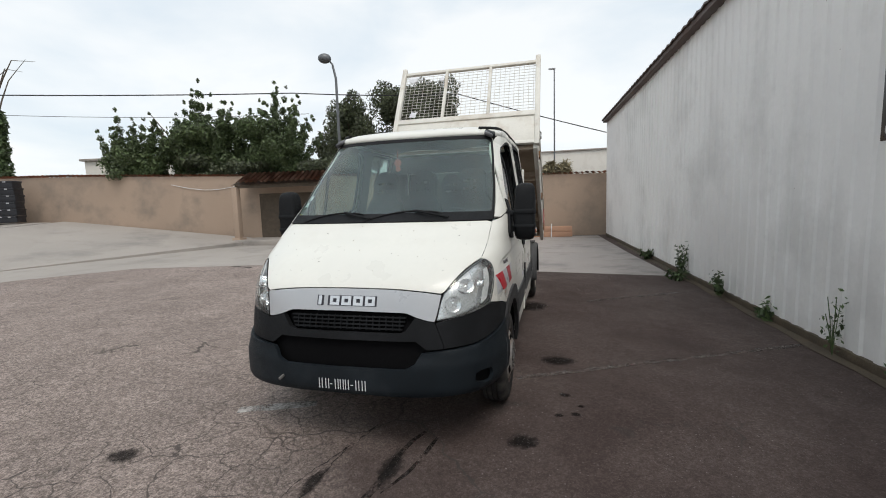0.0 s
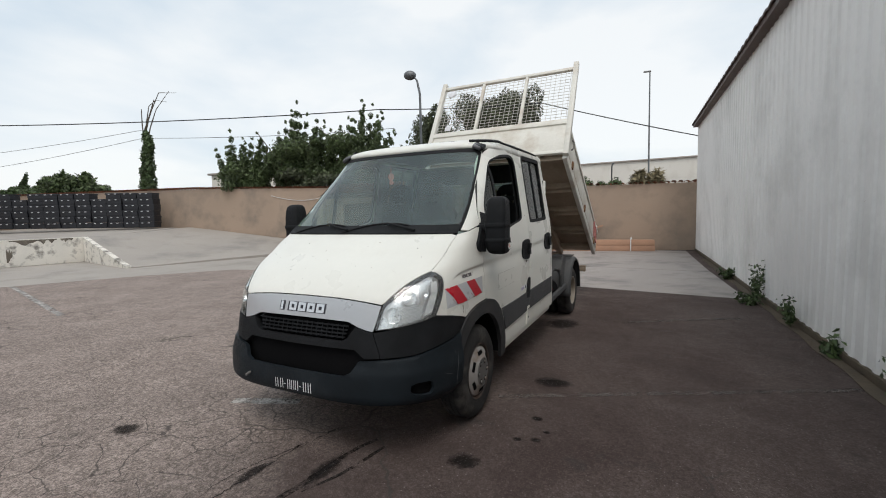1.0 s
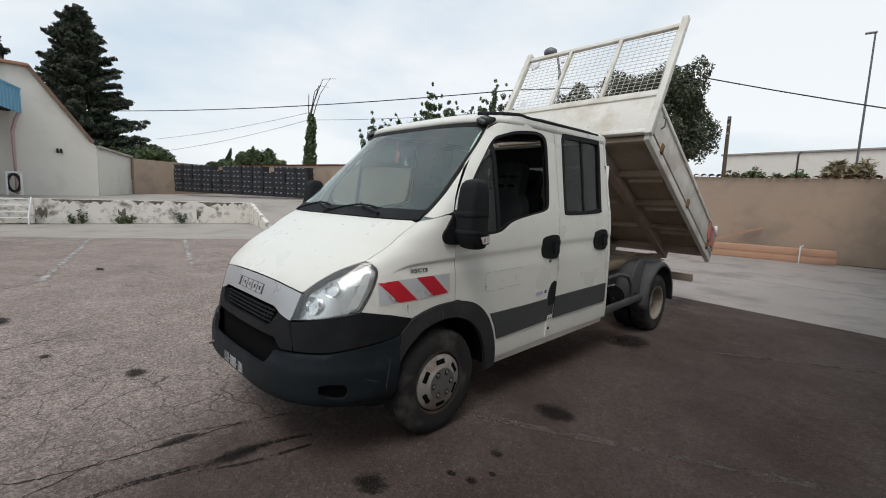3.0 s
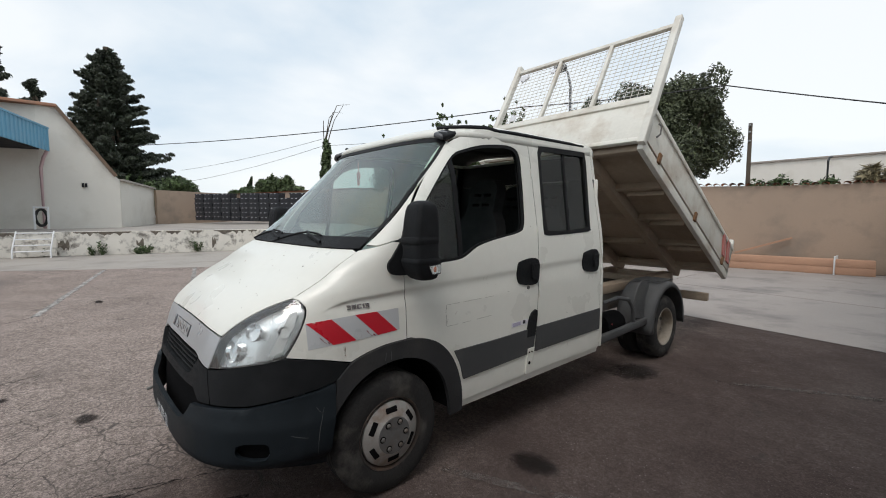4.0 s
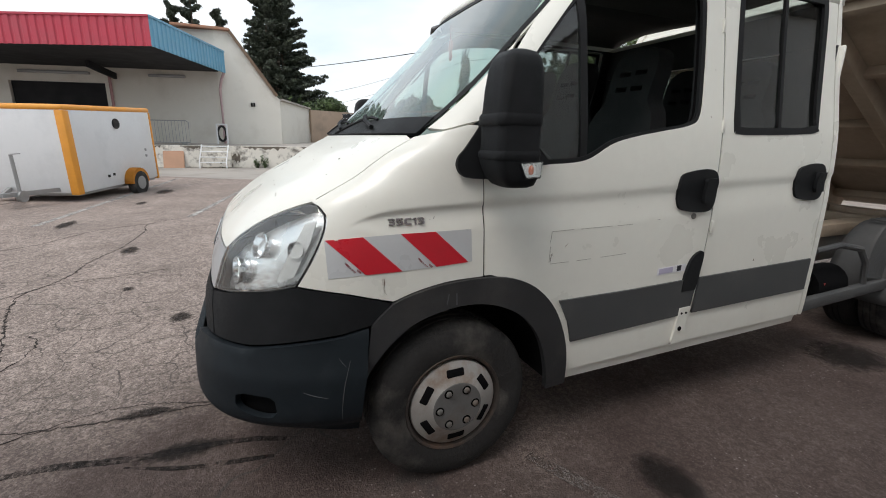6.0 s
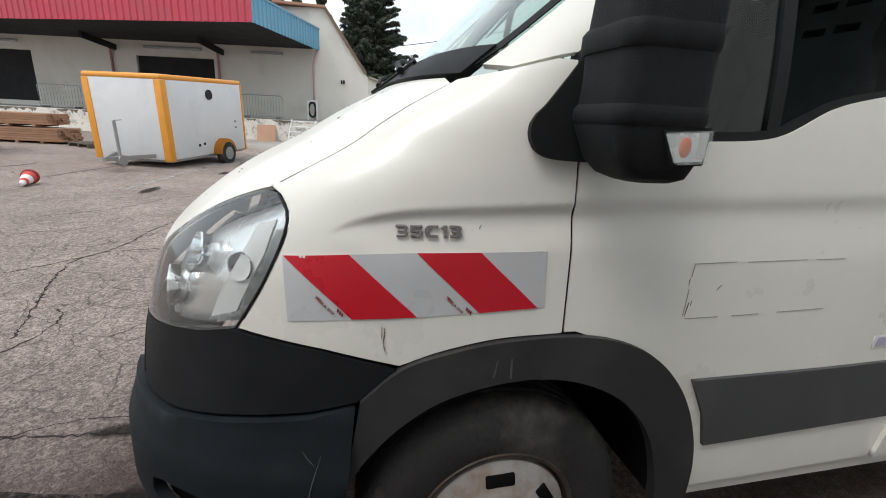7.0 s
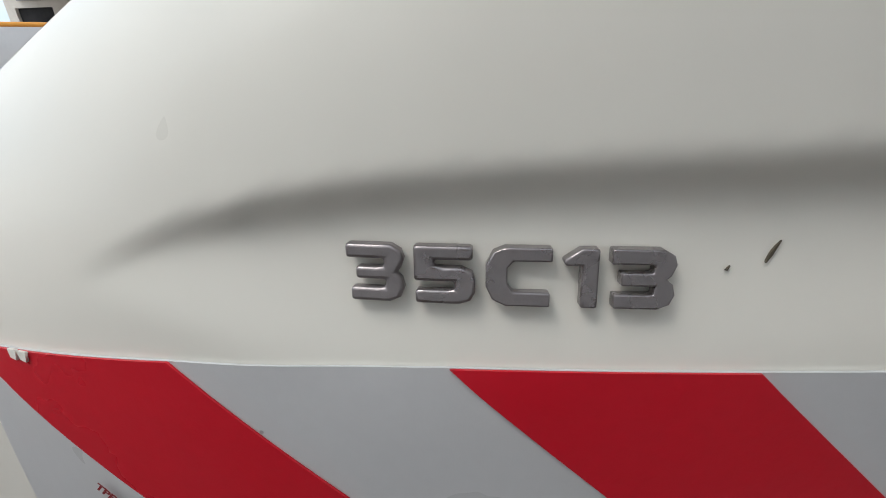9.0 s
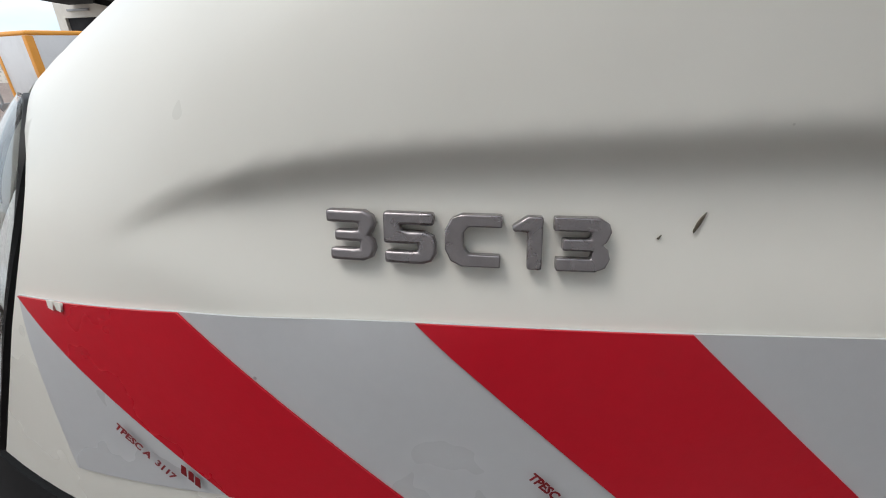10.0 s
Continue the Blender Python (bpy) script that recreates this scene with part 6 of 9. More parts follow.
G = {}
G["asphalt"] = ground_mat()
G["concrete"] = mat("pale_yard_concrete", (0.37, 0.335, 0.30), 0.9, var=0.10, coarse=0.5, fine=60, bump=0.3, bump_scale=90, stain=(0.19, 0.18, 0.165), stain_scale=0.6, stain_amount=0.55)
G["slab"] = mat("damp_grey_slab", (0.33, 0.295, 0.272), 0.75, var=0.14, coarse=0.9, fine=60, bump=0.25, bump_scale=90, stain=(0.12, 0.11, 0.105), stain_scale=0.8, stain_amount=0.7)
def worn_paint(name, base, lo, hi):
    """Road paint that has flaked off in patches, with the asphalt bare between."""
    m = mat(name, base, 0.9, var=0.25, coarse=5, fine=90, bump=0.4, bump_scale=170, spec=0.25)
    n, l = m.node_tree.nodes, m.node_tree.links
    tc = n.new("ShaderNodeTexCoord")
    outs = []
    for sc in (5.0, 38.0):
        q = n.new("ShaderNodeTexNoise")
        q.inputs["Scale"].default_value, q.inputs["Detail"].default_value, q.inputs["Roughness"].default_value = sc, 6, 0.7
        l.new(tc.outputs["Object"], q.inputs["Vector"])
        outs.append(q.outputs["Fac"])
    ad = n.new("ShaderNodeMath")
    ad.operation = "ADD"
    l.new(outs[0], ad.inputs[0])
    l.new(outs[1], ad.inputs[1])
    r = n.new("ShaderNodeMapRange")
    r.inputs["From Min"].default_value, r.inputs["From Max"].default_value = lo, hi
    l.new(ad.outputs[0], r.inputs["Value"])
    tr = n.new("ShaderNodeBsdfTransparent")
    mx = n.new("ShaderNodeMixShader")
    l.new(r.outputs["Result"], mx.inputs[0])
    l.new(tr.outputs[0], mx.inputs[1])
    l.new(n["Principled BSDF"].outputs[0], mx.inputs[2])
    l.new(mx.outputs[0], n["Material Output"].inputs["Surface"])
    return m


G["faint"] = worn_paint("nearly_gone_road_paint", (0.165, 0.142, 0.132), 0.92, 1.34)
G["line"] = worn_paint("worn_white_road_paint", (0.46, 0.435, 0.41), 0.80, 1.18)
G["crack"] = mat("dark_crack_filling", (0.046, 0.040, 0.037), 0.95, var=0.3, coarse=4, fine=60, bump=0.3, bump_scale=170, spec=0.1)
def stain_mat(name, base):
    """A soaked-in stain, dense in its middle and thinning out to its rim."""
    m = mat(name, base, 0.9, var=0.3, coarse=4, fine=60, bump=0.3, bump_scale=110, spec=0.15)
    n, l = m.node_tree.nodes, m.node_tree.links
    tc = n.new("ShaderNodeTexCoord")
    sub = n.new("ShaderNodeVectorMath")
    sub.operation = "SUBTRACT"
    sub.inputs[1].default_value = (0.5, 0.5, 0.5)
    fl = n.new("ShaderNodeVectorMath")
    fl.operation = "MULTIPLY"
    fl.inputs[1].default_value = (2.0, 2.0, 0.0)
    ln = n.new("ShaderNodeVectorMath")
    ln.operation = "LENGTH"
    no = n.new("ShaderNodeTexNoise")
    no.inputs["Scale"].default_value, no.inputs["Detail"].default_value, no.inputs["Roughness"].default_value = 14, 6, 0.7
    l.new(tc.outputs["Object"], no.inputs["Vector"])
    l.new(tc.outputs["Generated"], sub.inputs[0])
    l.new(sub.outputs[0], fl.inputs[0])
    l.new(fl.outputs[0], ln.inputs[0])
    ad = n.new("ShaderNodeMath")
    ad.operation = "MULTIPLY_ADD"
    ad.inputs[1].default_value = 0.9
    l.new(no.outputs["Fac"], ad.inputs[0])
    l.new(ln.outputs["Value"], ad.inputs[2])
    r = n.new("ShaderNodeMapRange")
    r.interpolation_type = "SMOOTHSTEP"
    r.inputs["From Min"].default_value, r.inputs["From Max"].default_value = 1.25, 0.75
    r.inputs["To Max"].default_value = 0.42
    l.new(ad.outputs[0], r.inputs["Value"])
    tr = n.new("ShaderNodeBsdfTransparent")
    mx = n.new("ShaderNodeMixShader")
    l.new(r.outputs["Result"], mx.inputs[0])
    l.new(tr.outputs[0], mx.inputs[1])
    l.new(n["Principled BSDF"].outputs[0], mx.inputs[2])
    l.new(mx.outputs[0], n["Material Output"].inputs["Surface"])
    return m


G["oil"] = stain_mat("oil_stain", (0.022, 0.019, 0.018))
G["wet"] = worn_paint("wet_oil_run", (0.022, 0.019, 0.018), 0.84, 1.34)
G["soil"] = mat("weedy_soil", (0.10, 0.075, 0.05), 0.95, var=0.3, coarse=4, fine=50, bump=0.6)
G["render_beige"] = mat("stained_beige_render", (0.405, 0.303, 0.229), 0.92, var=0.08, coarse=0.5, fine=30, bump=0.3, bump_scale=60, stain=(0.235, 0.195, 0.16), stain_scale=0.8, stain_amount=0.75)
G["tile"] = mat("terracotta_tile", (0.46, 0.225, 0.14), 0.85, var=0.22, coarse=6, fine=40, bump=0.3, stain=(0.30, 0.22, 0.17), stain_scale=3, stain_amount=0.6, per_object=0.35)
G["verge"] = mat("weathered_verge_tile", (0.20, 0.135, 0.095), 0.9, var=0.25, coarse=5, fine=40, bump=0.3)
G["sheet"] = mat("white_profiled_sheet", (0.83, 0.81, 0.785), 0.5, var=0.05, coarse=0.6, fine=20, bump=0.15, bump_scale=4, stain=(0.47, 0.455, 0.43), stain_scale=0.7, stain_amount=0.4, speck=(0.25, 0.16, 0.10), speck_scale=3.5, speck_size=0.02)
G["eave"] = mat("dark_brown_fascia", (0.085, 0.055, 0.045), 0.6, var=0.15, bump=0.1)
G["white_render"] = mat("white_rendered_wall", (0.68, 0.65, 0.59), 0.92, var=0.05, coarse=0.5, fine=30, bump=0.2, bump_scale=50, stain=(0.46, 0.42, 0.36), stain_scale=0.5, stain_amount=0.45)
G["dock_wall"] = mat("flaking_whitewash", (0.74, 0.70, 0.63), 0.95, var=0.10, coarse=1.0, fine=30, bump=0.5, bump_scale=25, stain=(0.10, 0.085, 0.07), stain_scale=3.2, stain_amount=0.85)
G["bare"] = mat("bare_dark_concrete", (0.15, 0.125, 0.10), 0.95, var=0.3, coarse=3, fine=30, bump=0.5, stain=(0.30, 0.27, 0.23), stain_scale=5, stain_amount=0.7)
G["red"] = mat("red_fascia_sheet", (0.47, 0.045, 0.075), 0.55, var=0.08, coarse=0.7, fine=15, bump=0.0, stain=(0.36, 0.07, 0.09), stain_scale=1.0, stain_amount=0.4)
G["blue"] = mat("blue_fascia_sheet", (0.12, 0.32, 0.46), 0.55, var=0.06, coarse=0.7, fine=15, bump=0.0, stain=(0.13, 0.26, 0.36), stain_scale=1.0, stain_amount=0.4)
# near-black for soffit and brackets, and as painted shade in openings
G["black"] = mat("opening_shade_and_soffit_black", (0.012, 0.012, 0.014), 0.9, var=0.1, bump=0)
G["trailer"] = mat("dull_white_trailer_skin", (0.66, 0.665, 0.67), 0.45, var=0.04, coarse=1.0, fine=12, bump=0.1, bump_scale=2.5, stain=(0.45, 0.46, 0.47), stain_scale=1.2, stain_amount=0.35)
G["orange"] = mat("orange_trailer_trim", (0.72, 0.30, 0.035), 0.5, var=0.08, coarse=4, fine=30, bump=0.05)
G["galv"] = mat("galvanised_steel", (0.34, 0.345, 0.345), 0.5, metal=0.6, var=0.12, coarse=6, fine=60, bump=0.1)
G["crate"] = mat("black_plastic_crate", (0.018, 0.019, 0.024), 0.5, var=0.2, coarse=5, fine=40, bump=0.15)
# pale colour that stands for light showing through the crate slots
G["slot"] = mat("slot_light_pale", (0.58, 0.58, 0.60), 0.7, var=0.3, coarse=20, bump=0.1)
G["wood"] = mat("new_pine_boards", (0.37, 0.205, 0.12), 0.75, var=0.18, coarse=3, fine=40, bump=0.3, per_object=0.45)
G["plank"] = mat("pink_brown_timber", (0.50, 0.29, 0.19), 0.8, var=0.14, coarse=2, fine=40, bump=0.25, per_object=0.35)
G["bark"] = mat("grey_bark", (0.11, 0.085, 0.062), 0.95, var=0.25, coarse=6, fine=40, bump=0.6)
G["cone_red"] = mat("faded_cone_red", (0.56, 0.055, 0.045), 0.55, var=0.1, bump=0.05)
G["cone_base"] = mat("grubby_dark_red_rubber", (0.26, 0.03, 0.03), 0.7, var=0.15, bump=0.1)
G["cone_white"] = mat("cone_white", (0.70, 0.68, 0.66), 0.5, var=0.05, bump=0.05)
G["pole"] = mat("lamp_post_steel", (0.16, 0.165, 0.17), 0.5, metal=0.5, var=0.1, bump=0.05)
G["cable"] = mat("black_cable", (0.02, 0.02, 0.02), 0.6, var=0.1, bump=0)
G["sign_black"] = mat("black_sign_panel", (0.012, 0.013, 0.014), 0.3, var=0.1, coarse=2, bump=0.0)
G["sign_red"] = mat("red_sign_band", (0.50, 0.02, 0.05), 0.4, var=0.05, bump=0)
G["sign_white"] = mat("white_sign_print", (0.74, 0.74, 0.74), 0.5, var=0.03, bump=0)
G["sign_pink"] = mat("pink_disc", (0.75, 0.58, 0.60), 0.5, var=0.04, bump=0)
G["board"] = mat("buff_board", (0.58, 0.45, 0.29), 0.8, var=0.08, coarse=3, bump=0.05)


def leaf_mat(name, base, var=0.35):
    m = mat(name, base, 0.6, var=var, coarse=0.9, fine=9, bump=0.0)
    n, l = m.node_tree.nodes, m.node_tree.links
    b = n["Principled BSDF"]
    geo = n.new("ShaderNodeNewGeometry")
    col = b.inputs["Base Color"].links[0].from_socket
    q = n.new("ShaderNodeMix")
    q.data_type, q.blend_type = "RGBA", "MULTIPLY"
    q.inputs[0].default_value = 1.0
    r = n.new("ShaderNodeMapRange")
    r.inputs["To Min"].default_value, r.inputs["To Max"].default_value = 0.42, 1.45
    l.new(geo.outputs["Random Per Island"], r.inputs["Value"])
    l.new(col, q.inputs[6])
    l.new(r.outputs["Result"], q.inputs[7])
    l.new(q.outputs[2], b.inputs["Base Color"])
    return m


G["leaf_dark"] = leaf_mat("dark_evergreen_leaf", (0.080, 0.095, 0.046))
G["leaf_green"] = leaf_mat("bright_green_leaf", (0.086, 0.122, 0.045))
G["leaf_conifer"] = leaf_mat("dark_green_conifer_needle", (0.044, 0.056, 0.034))
G["leaf_dry"] = leaf_mat("dry_reed", (0.26, 0.22, 0.13))
G["leaf_weed"] = leaf_mat("weed_leaf", (0.075, 0.115, 0.040))


def flat_patch(name, pts, z, material, label, category, kind="structure", thick=0.004, group=""):
    n = len(pts)
    v = [(x, y, z) for x, y in pts] + [(x, y, z - thick) for x, y in pts]
    f = [tuple(range(n)), tuple(range(2 * n - 1, n - 1, -1))] + [((i + 1) % n, i, n + i, n + (i + 1) % n) for i in range(n)]
    bm = bmesh.new()
    vv = [bm.verts.new(p) for p in v]
    for q in f:
        bm.faces.new([vv[i] for i in q])
    return tagged(part(name, bm, material, None, smooth=False), label, category, group, kind)


ground = flat_patch("ground", [(-600, -600), (600, -600), (600, 600), (-600, 600)], 0.0, G["asphalt"], "cracked grey asphalt yard with oil stains", "ground", thick=0.2)
concrete = flat_patch("pavement", [(-6.3, 6.6), (-9.6, 5.8), (-10.9, 4.1), (-14.4, -2.0), (-15.6, -3.6), (-19.5, -6.5), (-24, -9), (-40, -9), (-40, 20), (-6.3, 20)], 0.006, G["concrete"], "pale worn concrete apron before the dock", "pavement")
flat_patch("pavement", [(-1.6, 6.10), (0.2, 6.10), (3.45, 5.66), (3.20, 9.1), (-1.4, 9.5)], 0.008, G["slab"], "damp grey concrete slab with joints", "pavement")
for pts in ([(-6.2, 9.85), (-1.42, 9.53), (-1.62, 6.13), (-6.2, 6.4)], [(-1.39, 9.53), (3.19, 9.13), (2.90, 14.8), (-1.3, 14.9)], [(-6.2, 9.88), (-1.41, 9.56), (-1.32, 14.8), (-6.2, 14.9)]):
    flat_patch("pavement", pts, 0.008, G["slab"], "damp grey concrete slab with joints", "pavement")


def stripe(a, b, w, group="parking lines", paint="line"):
    a, b = Vector((*a, 0)), Vector((*b, 0))
    d = (b - a).normalized()
    s = Vector((-d.y, d.x, 0)) * w / 2
    L = (b - a).length
    n = max(2, int(L / 0.10))
    random.seed(int(1000 * (abs(a.x) + abs(b.y))))
    e1, e2 = [], []
    for i in range(n + 1):
        p = a + d * (L * i / n)
        e1.append(p + s * random.uniform(0.8, 1.1))
        e2.append(p - s * random.uniform(0.8, 1.1))
    pts = [(p.x, p.y) for p in e1] + [(p.x, p.y) for p in reversed(e2)]
    return flat_patch("parking_line", pts, 0.0045, G[paint], "worn white parking line on the asphalt", "road marking", "structure", 0.003, group)


stripe((-1.10, -0.62), (-0.55, -0.40), 0.10)
stripe((0.95, 0.37), (3.78, 1.74), 0.075, paint="faint")
stripe((-13.4, -0.46), (-6.43, -1.77), 0.11)
stripe((-13.0, 1.85), (-6.85, 0.50), 0.11)
stripe((-0.95, -2.62), (0.9, -1.85), 0.11)
stripe((1.6, 3.30), (3.15, 4.15), 0.09, paint="faint")
stripe((2.3, -1.35), (3.6, -0.55), 0.10, paint="faint")
stripe((-14.6, -3.02), (-6.15, -3.85), 0.11)
stripe((-10.6, -5.05), (-7.43, -5.62), 0.10, paint="faint")
stripe((-9.4, -6.85), (-6.3, -7.7), 0.10, paint="faint")


def blot(x, y, rx, ry, rot_=0.0, seed=0):
    random.seed(seed)
    pts = []
    for k in range(28):
        a = k * math.tau / 28
        r = 1 + 0.12 * math.sin(3 * a + seed) + 0.08 * math.sin(7 * a + 2 * seed) + random.uniform(-0.06, 0.06)
        u, v = rx * r * math.cos(a), ry * r * math.sin(a)
        pts.append((x + u * math.cos(rot_) - v * math.sin(rot_), y + u * math.sin(rot_) + v * math.cos(rot_)))
    return flat_patch("oil_stain", pts, 0.0035, G["oil"], "dark oil stain soaked into the asphalt", "stain", "structure", 0.002, "oil stains")


blot(1.30, 0.86, 0.22, 0.15, 0.3, 1)
blot(1.07, -0.62, 0.15, 0.11, 0.6, 2)
blot(-3.98, -2.18, 0.30, 0.13, 0.25, 17)
blot(-2.33, -1.84, 0.10, 0.06, 0.2, 21)
blot(-1.41, -1.30, 0.16, 0.10, 0.4, 22)
blot(-6.15, -3.45, 0.50, 0.14, -0.1, 23)
blot(-7.28, -0.92, 0.28, 0.10, 0.1, 24)
blot(-10.6, -2.78, 0.7, 0.25, 0.1, 25)
blot(1.42, -0.20, 0.05, 0.04, 0.1, 26)
blot(1.46, -0.07, 0.04, 0.03, 0.1, 27)
blot(1.30, -0.24, 0.05, 0.03, 0.4, 28)
blot(0.95, 2.95, 0.30, 0.42, 0.0, 3)
blot(0.34, -1.05, 0.26, 0.09, 1.7, 4)
blot(-0.05, -1.30, 0.20, 0.06, 1.4, 14)
blot(-8.5, -2.9, 0.35, 0.12, 0.2, 6)
blot(1.35, 0.1, 0.06, 0.05, 0.1, 9)


def trail(pts, w, seed):
    """A dark wet run of oil down the slope of the yard."""
    random.seed(seed)
    c = spline(pts, 0.05)
    e1, e2 = [], []
    for i, (x, y) in enumerate(c):
        ax, ay = c[max(0, i - 1)]
        bx, by = c[min(len(c) - 1, i + 1)]
        d = Vector((bx - ax, by - ay)).normalized()
        f = i / (len(c) - 1)
        ww = w * (0.35 + math.sin(math.pi * min(1, f * 1.1 + 0.05)) ** 0.5 * random.uniform(0.6, 1.0))
        e1.append((x - d.y * ww, y + d.x * ww))
        e2.append((x + d.y * ww, y - d.x * ww))
    return flat_patch("oil_stain", e1 + e2[::-1], 0.0026, G["wet"], "dark wet oil run on the asphalt", "stain", "structure", 0.002, "oil stains")


trail([(0.42, -0.64), (0.35, -0.85), (0.31, -1.27), (0.24, -1.63), (0.25, -1.89), (0.21, -2.28), (0.15, -2.46)], 0.019, 3)
trail([(0.52, -0.70), (0.46, -1.05), (0.36, -1.30)], 0.012, 5)


def crack(pts, w, seed):
    random.seed(seed)
    c = spline(pts, 0.028 if w < 0.01 else 0.06)
    c = [(x + random.uniform(-0.013, 0.013), y + random.uniform(-0.013, 0.013)) for x, y in c]
    e1, e2 = [], []
    for i, (x, y) in enumerate(c):
        ax, ay = c[max(0, i - 1)]
        bx, by = c[min(len(c) - 1, i + 1)]
        d = Vector((bx - ax, by - ay)).normalized()
        ww = w * random.choice((0.12, 0.3, 0.5, 0.8, 1.2))
        e1.append((x - d.y * ww, y + d.x * ww))
        e2.append((x + d.y * ww, y - d.x * ww))
    return flat_patch("crack", e1 + e2[::-1], 0.0030, G["crack"], "dark crack across the asphalt", "crack", "structure", 0.002, "cracks")


crack([(0.06, -0.61), (-0.03, -1.10), (-0.05, -1.51), (-0.11, -1.89), (-0.21, -2.20)], 0.006, 1)
crack([(-0.02, -0.91), (-0.16, -1.43), (-0.05, -1.80), (0.05, -2.07)], 0.004, 2)
crack([(-6.43, -1.78), (-5.87, -2.29), (-5.22, -2.24), (-4.30, -2.28), (-3.92, -2.36), (-3.48, -2.46), (-3.05, -2.46), (-2.70, -2.55), (-2.44, -2.66), (-1.97, -2.57), (-1.49, -2.41), (-0.97, -2.24)], 0.009, 3)
crack([(-2.70, -2.55), (-2.76, -2.28), (-2.80, -1.98), (-2.95, -1.60)], 0.005, 5)
crack([(-2.60, -2.60), (-2.20, -2.95), (-2.05, -3.40)], 0.006, 6)
crack([(-1.38, -2.22), (-1.24, -2.14), (-0.95, -2.14), (-0.60, -2.30)], 0.005, 7)
crack([(-5.87, -2.29), (-5.5, -2.9), (-4.7, -3.3), (-4.2, -3.9)], 0.006, 8)
crack([(-6.3, 6.2), (-8.0, 6.5), (-9.3, 6.1), (-11.0, 6.7), (-12.6, 6.3)], 0.05, 4)

# ---------------------------------------------------------------- the white shed along the yard
# its wall runs from (3.94, 0) slightly inwards; built in its own frame: a along the wall, x out of it
WDIR = Vector((-0.048, 1.0)).normalized()
WROT = math.degrees(math.atan2(-WDIR.x, WDIR.y))
shed = thing("wall_east", "white profiled steel shed wall with dark eaves", "building wall", kind="structure", at=(3.94, 0, 0), rz=WROT)
LEN_A, LEN_B, SHED_H = -9.0, 14.9, 4.36


def corrugated(name, a0, a1, z0, z1, pitch, depth, material, parent, label="", lean=0.0):
    vs_, fs_ = [], []
    n = int(round((a1 - a0) / pitch))
    prof = []
    for k in range(n):
        s = a0 + k * (a1 - a0) / n
        p = (a1 - a0) / n
        prof += [(s, 0.0), (s + p * 0.50, 0.0), (s + p * 0.62, -depth), (s + p * 0.88, -depth)]
    prof.append((a1, 0.0))
    zs = [z0, z1] if lean == 0 else list(np.linspace(z0, z1, 6))
    for z in zs:
        for a, d in prof:
            w = lean * math.sin(a * 1.7 + z * 2.3) * (1 if z < 1.2 else 0.3)
            vs_.append((d + w, a, float(z)))
    m_ = len(prof)
    for i in range(len(zs) - 1):
        for j in range(m_ - 1):
            q = i * m_ + j
            fs_.append((q, q + m_, q + m_ + 1, q + 1))
    ob = mesh_ob(name, vs_, fs_, material, parent, label)
    so = ob.modifiers.new("thickness", "SOLIDIFY")
    so.thickness, so.offset = 0.02, -1
    return ob


corrugated("wall_sheet", LEN_A, LEN_B, 0.06, SHED_H, 0.24, 0.018, G["sheet"], shed, "white ribbed steel sheets, dented near the ground", lean=0.006)
part("wall_core", boxes(((0.04, LEN_A, 0.0), (0.30, LEN_B, SHED_H + 0.25))), G["sheet"], shed, "")
part("plinth", boxes(((-0.035, LEN_A, 0.0), (0.05, LEN_B, 0.09)), bevel=0.01), G["soil"], shed, "dark damp plinth")
bm = boxes(((-0.16, LEN_A, SHED_H), (0.30, LEN_B + 0.12, SHED_H + 0.10)), bevel=0.01)
part("fascia", bm, G["eave"], shed, "dark brown eaves flashing")
vs_, fs_ = [], []
nn = 150
for k in range(nn + 1):
    a = LEN_A + (LEN_B + 0.15 - LEN_A) * k / nn
    for (x, z) in ((-0.20, SHED_H + 0.10), (8.0, SHED_H + 1.5)):
        vs_.append((x, a, z + 0.035 * (k % 2)))
for k in range(nn):
    fs_.append((2 * k, 2 * k + 1, 2 * k + 3, 2 * k + 2))
rf = mesh_ob("roof_sheet", vs_, fs_, G["eave"], shed, "dark corrugated roof edge")
so = rf.modifiers.new("thickness", "SOLIDIFY")
so.thickness = 0.03
part("end_wall", boxes(((0.0, LEN_B - 0.02, 0.0), (8.0, LEN_B + 0.18, SHED_H + 0.2)), bevel=0.01), G["sheet"], shed)

# sign on the shed
sign = thing("wall_sign", "large black sign with red band and white lettering", "sign", at=(3.94, 0, 0), rz=WROT)
SY0, SY1, SZ0, SZ1 = -1.45, 1.03, 1.93, 3.22
part("sign_panel", boxes(((-0.075, SY0, SZ0), (-0.045, SY1, SZ1)), bevel=0.004), G["sign_black"], sign, "black sign panel")
bm = bmesh.new()
pts = [(SY1 - 0.03, 2.60), (SY1 - 0.08, 2.73), (SY0, 2.73), (SY0, 2.49), (SY1 - 0.13, 2.49)]
fr = [bm.verts.new((-0.080, a, z)) for a, z in pts]
bk = [bm.verts.new((-0.070, a, z)) for a, z in pts]
bm.faces.new(fr); bm.faces.new(bk[::-1])
for i in range(5):
    bm.faces.new((fr[i], fr[(i + 1) % 5], bk[(i + 1) % 5], bk[i]))
part("sign_band", bm, G["sign_red"], sign, "red arrow band", smooth=False)


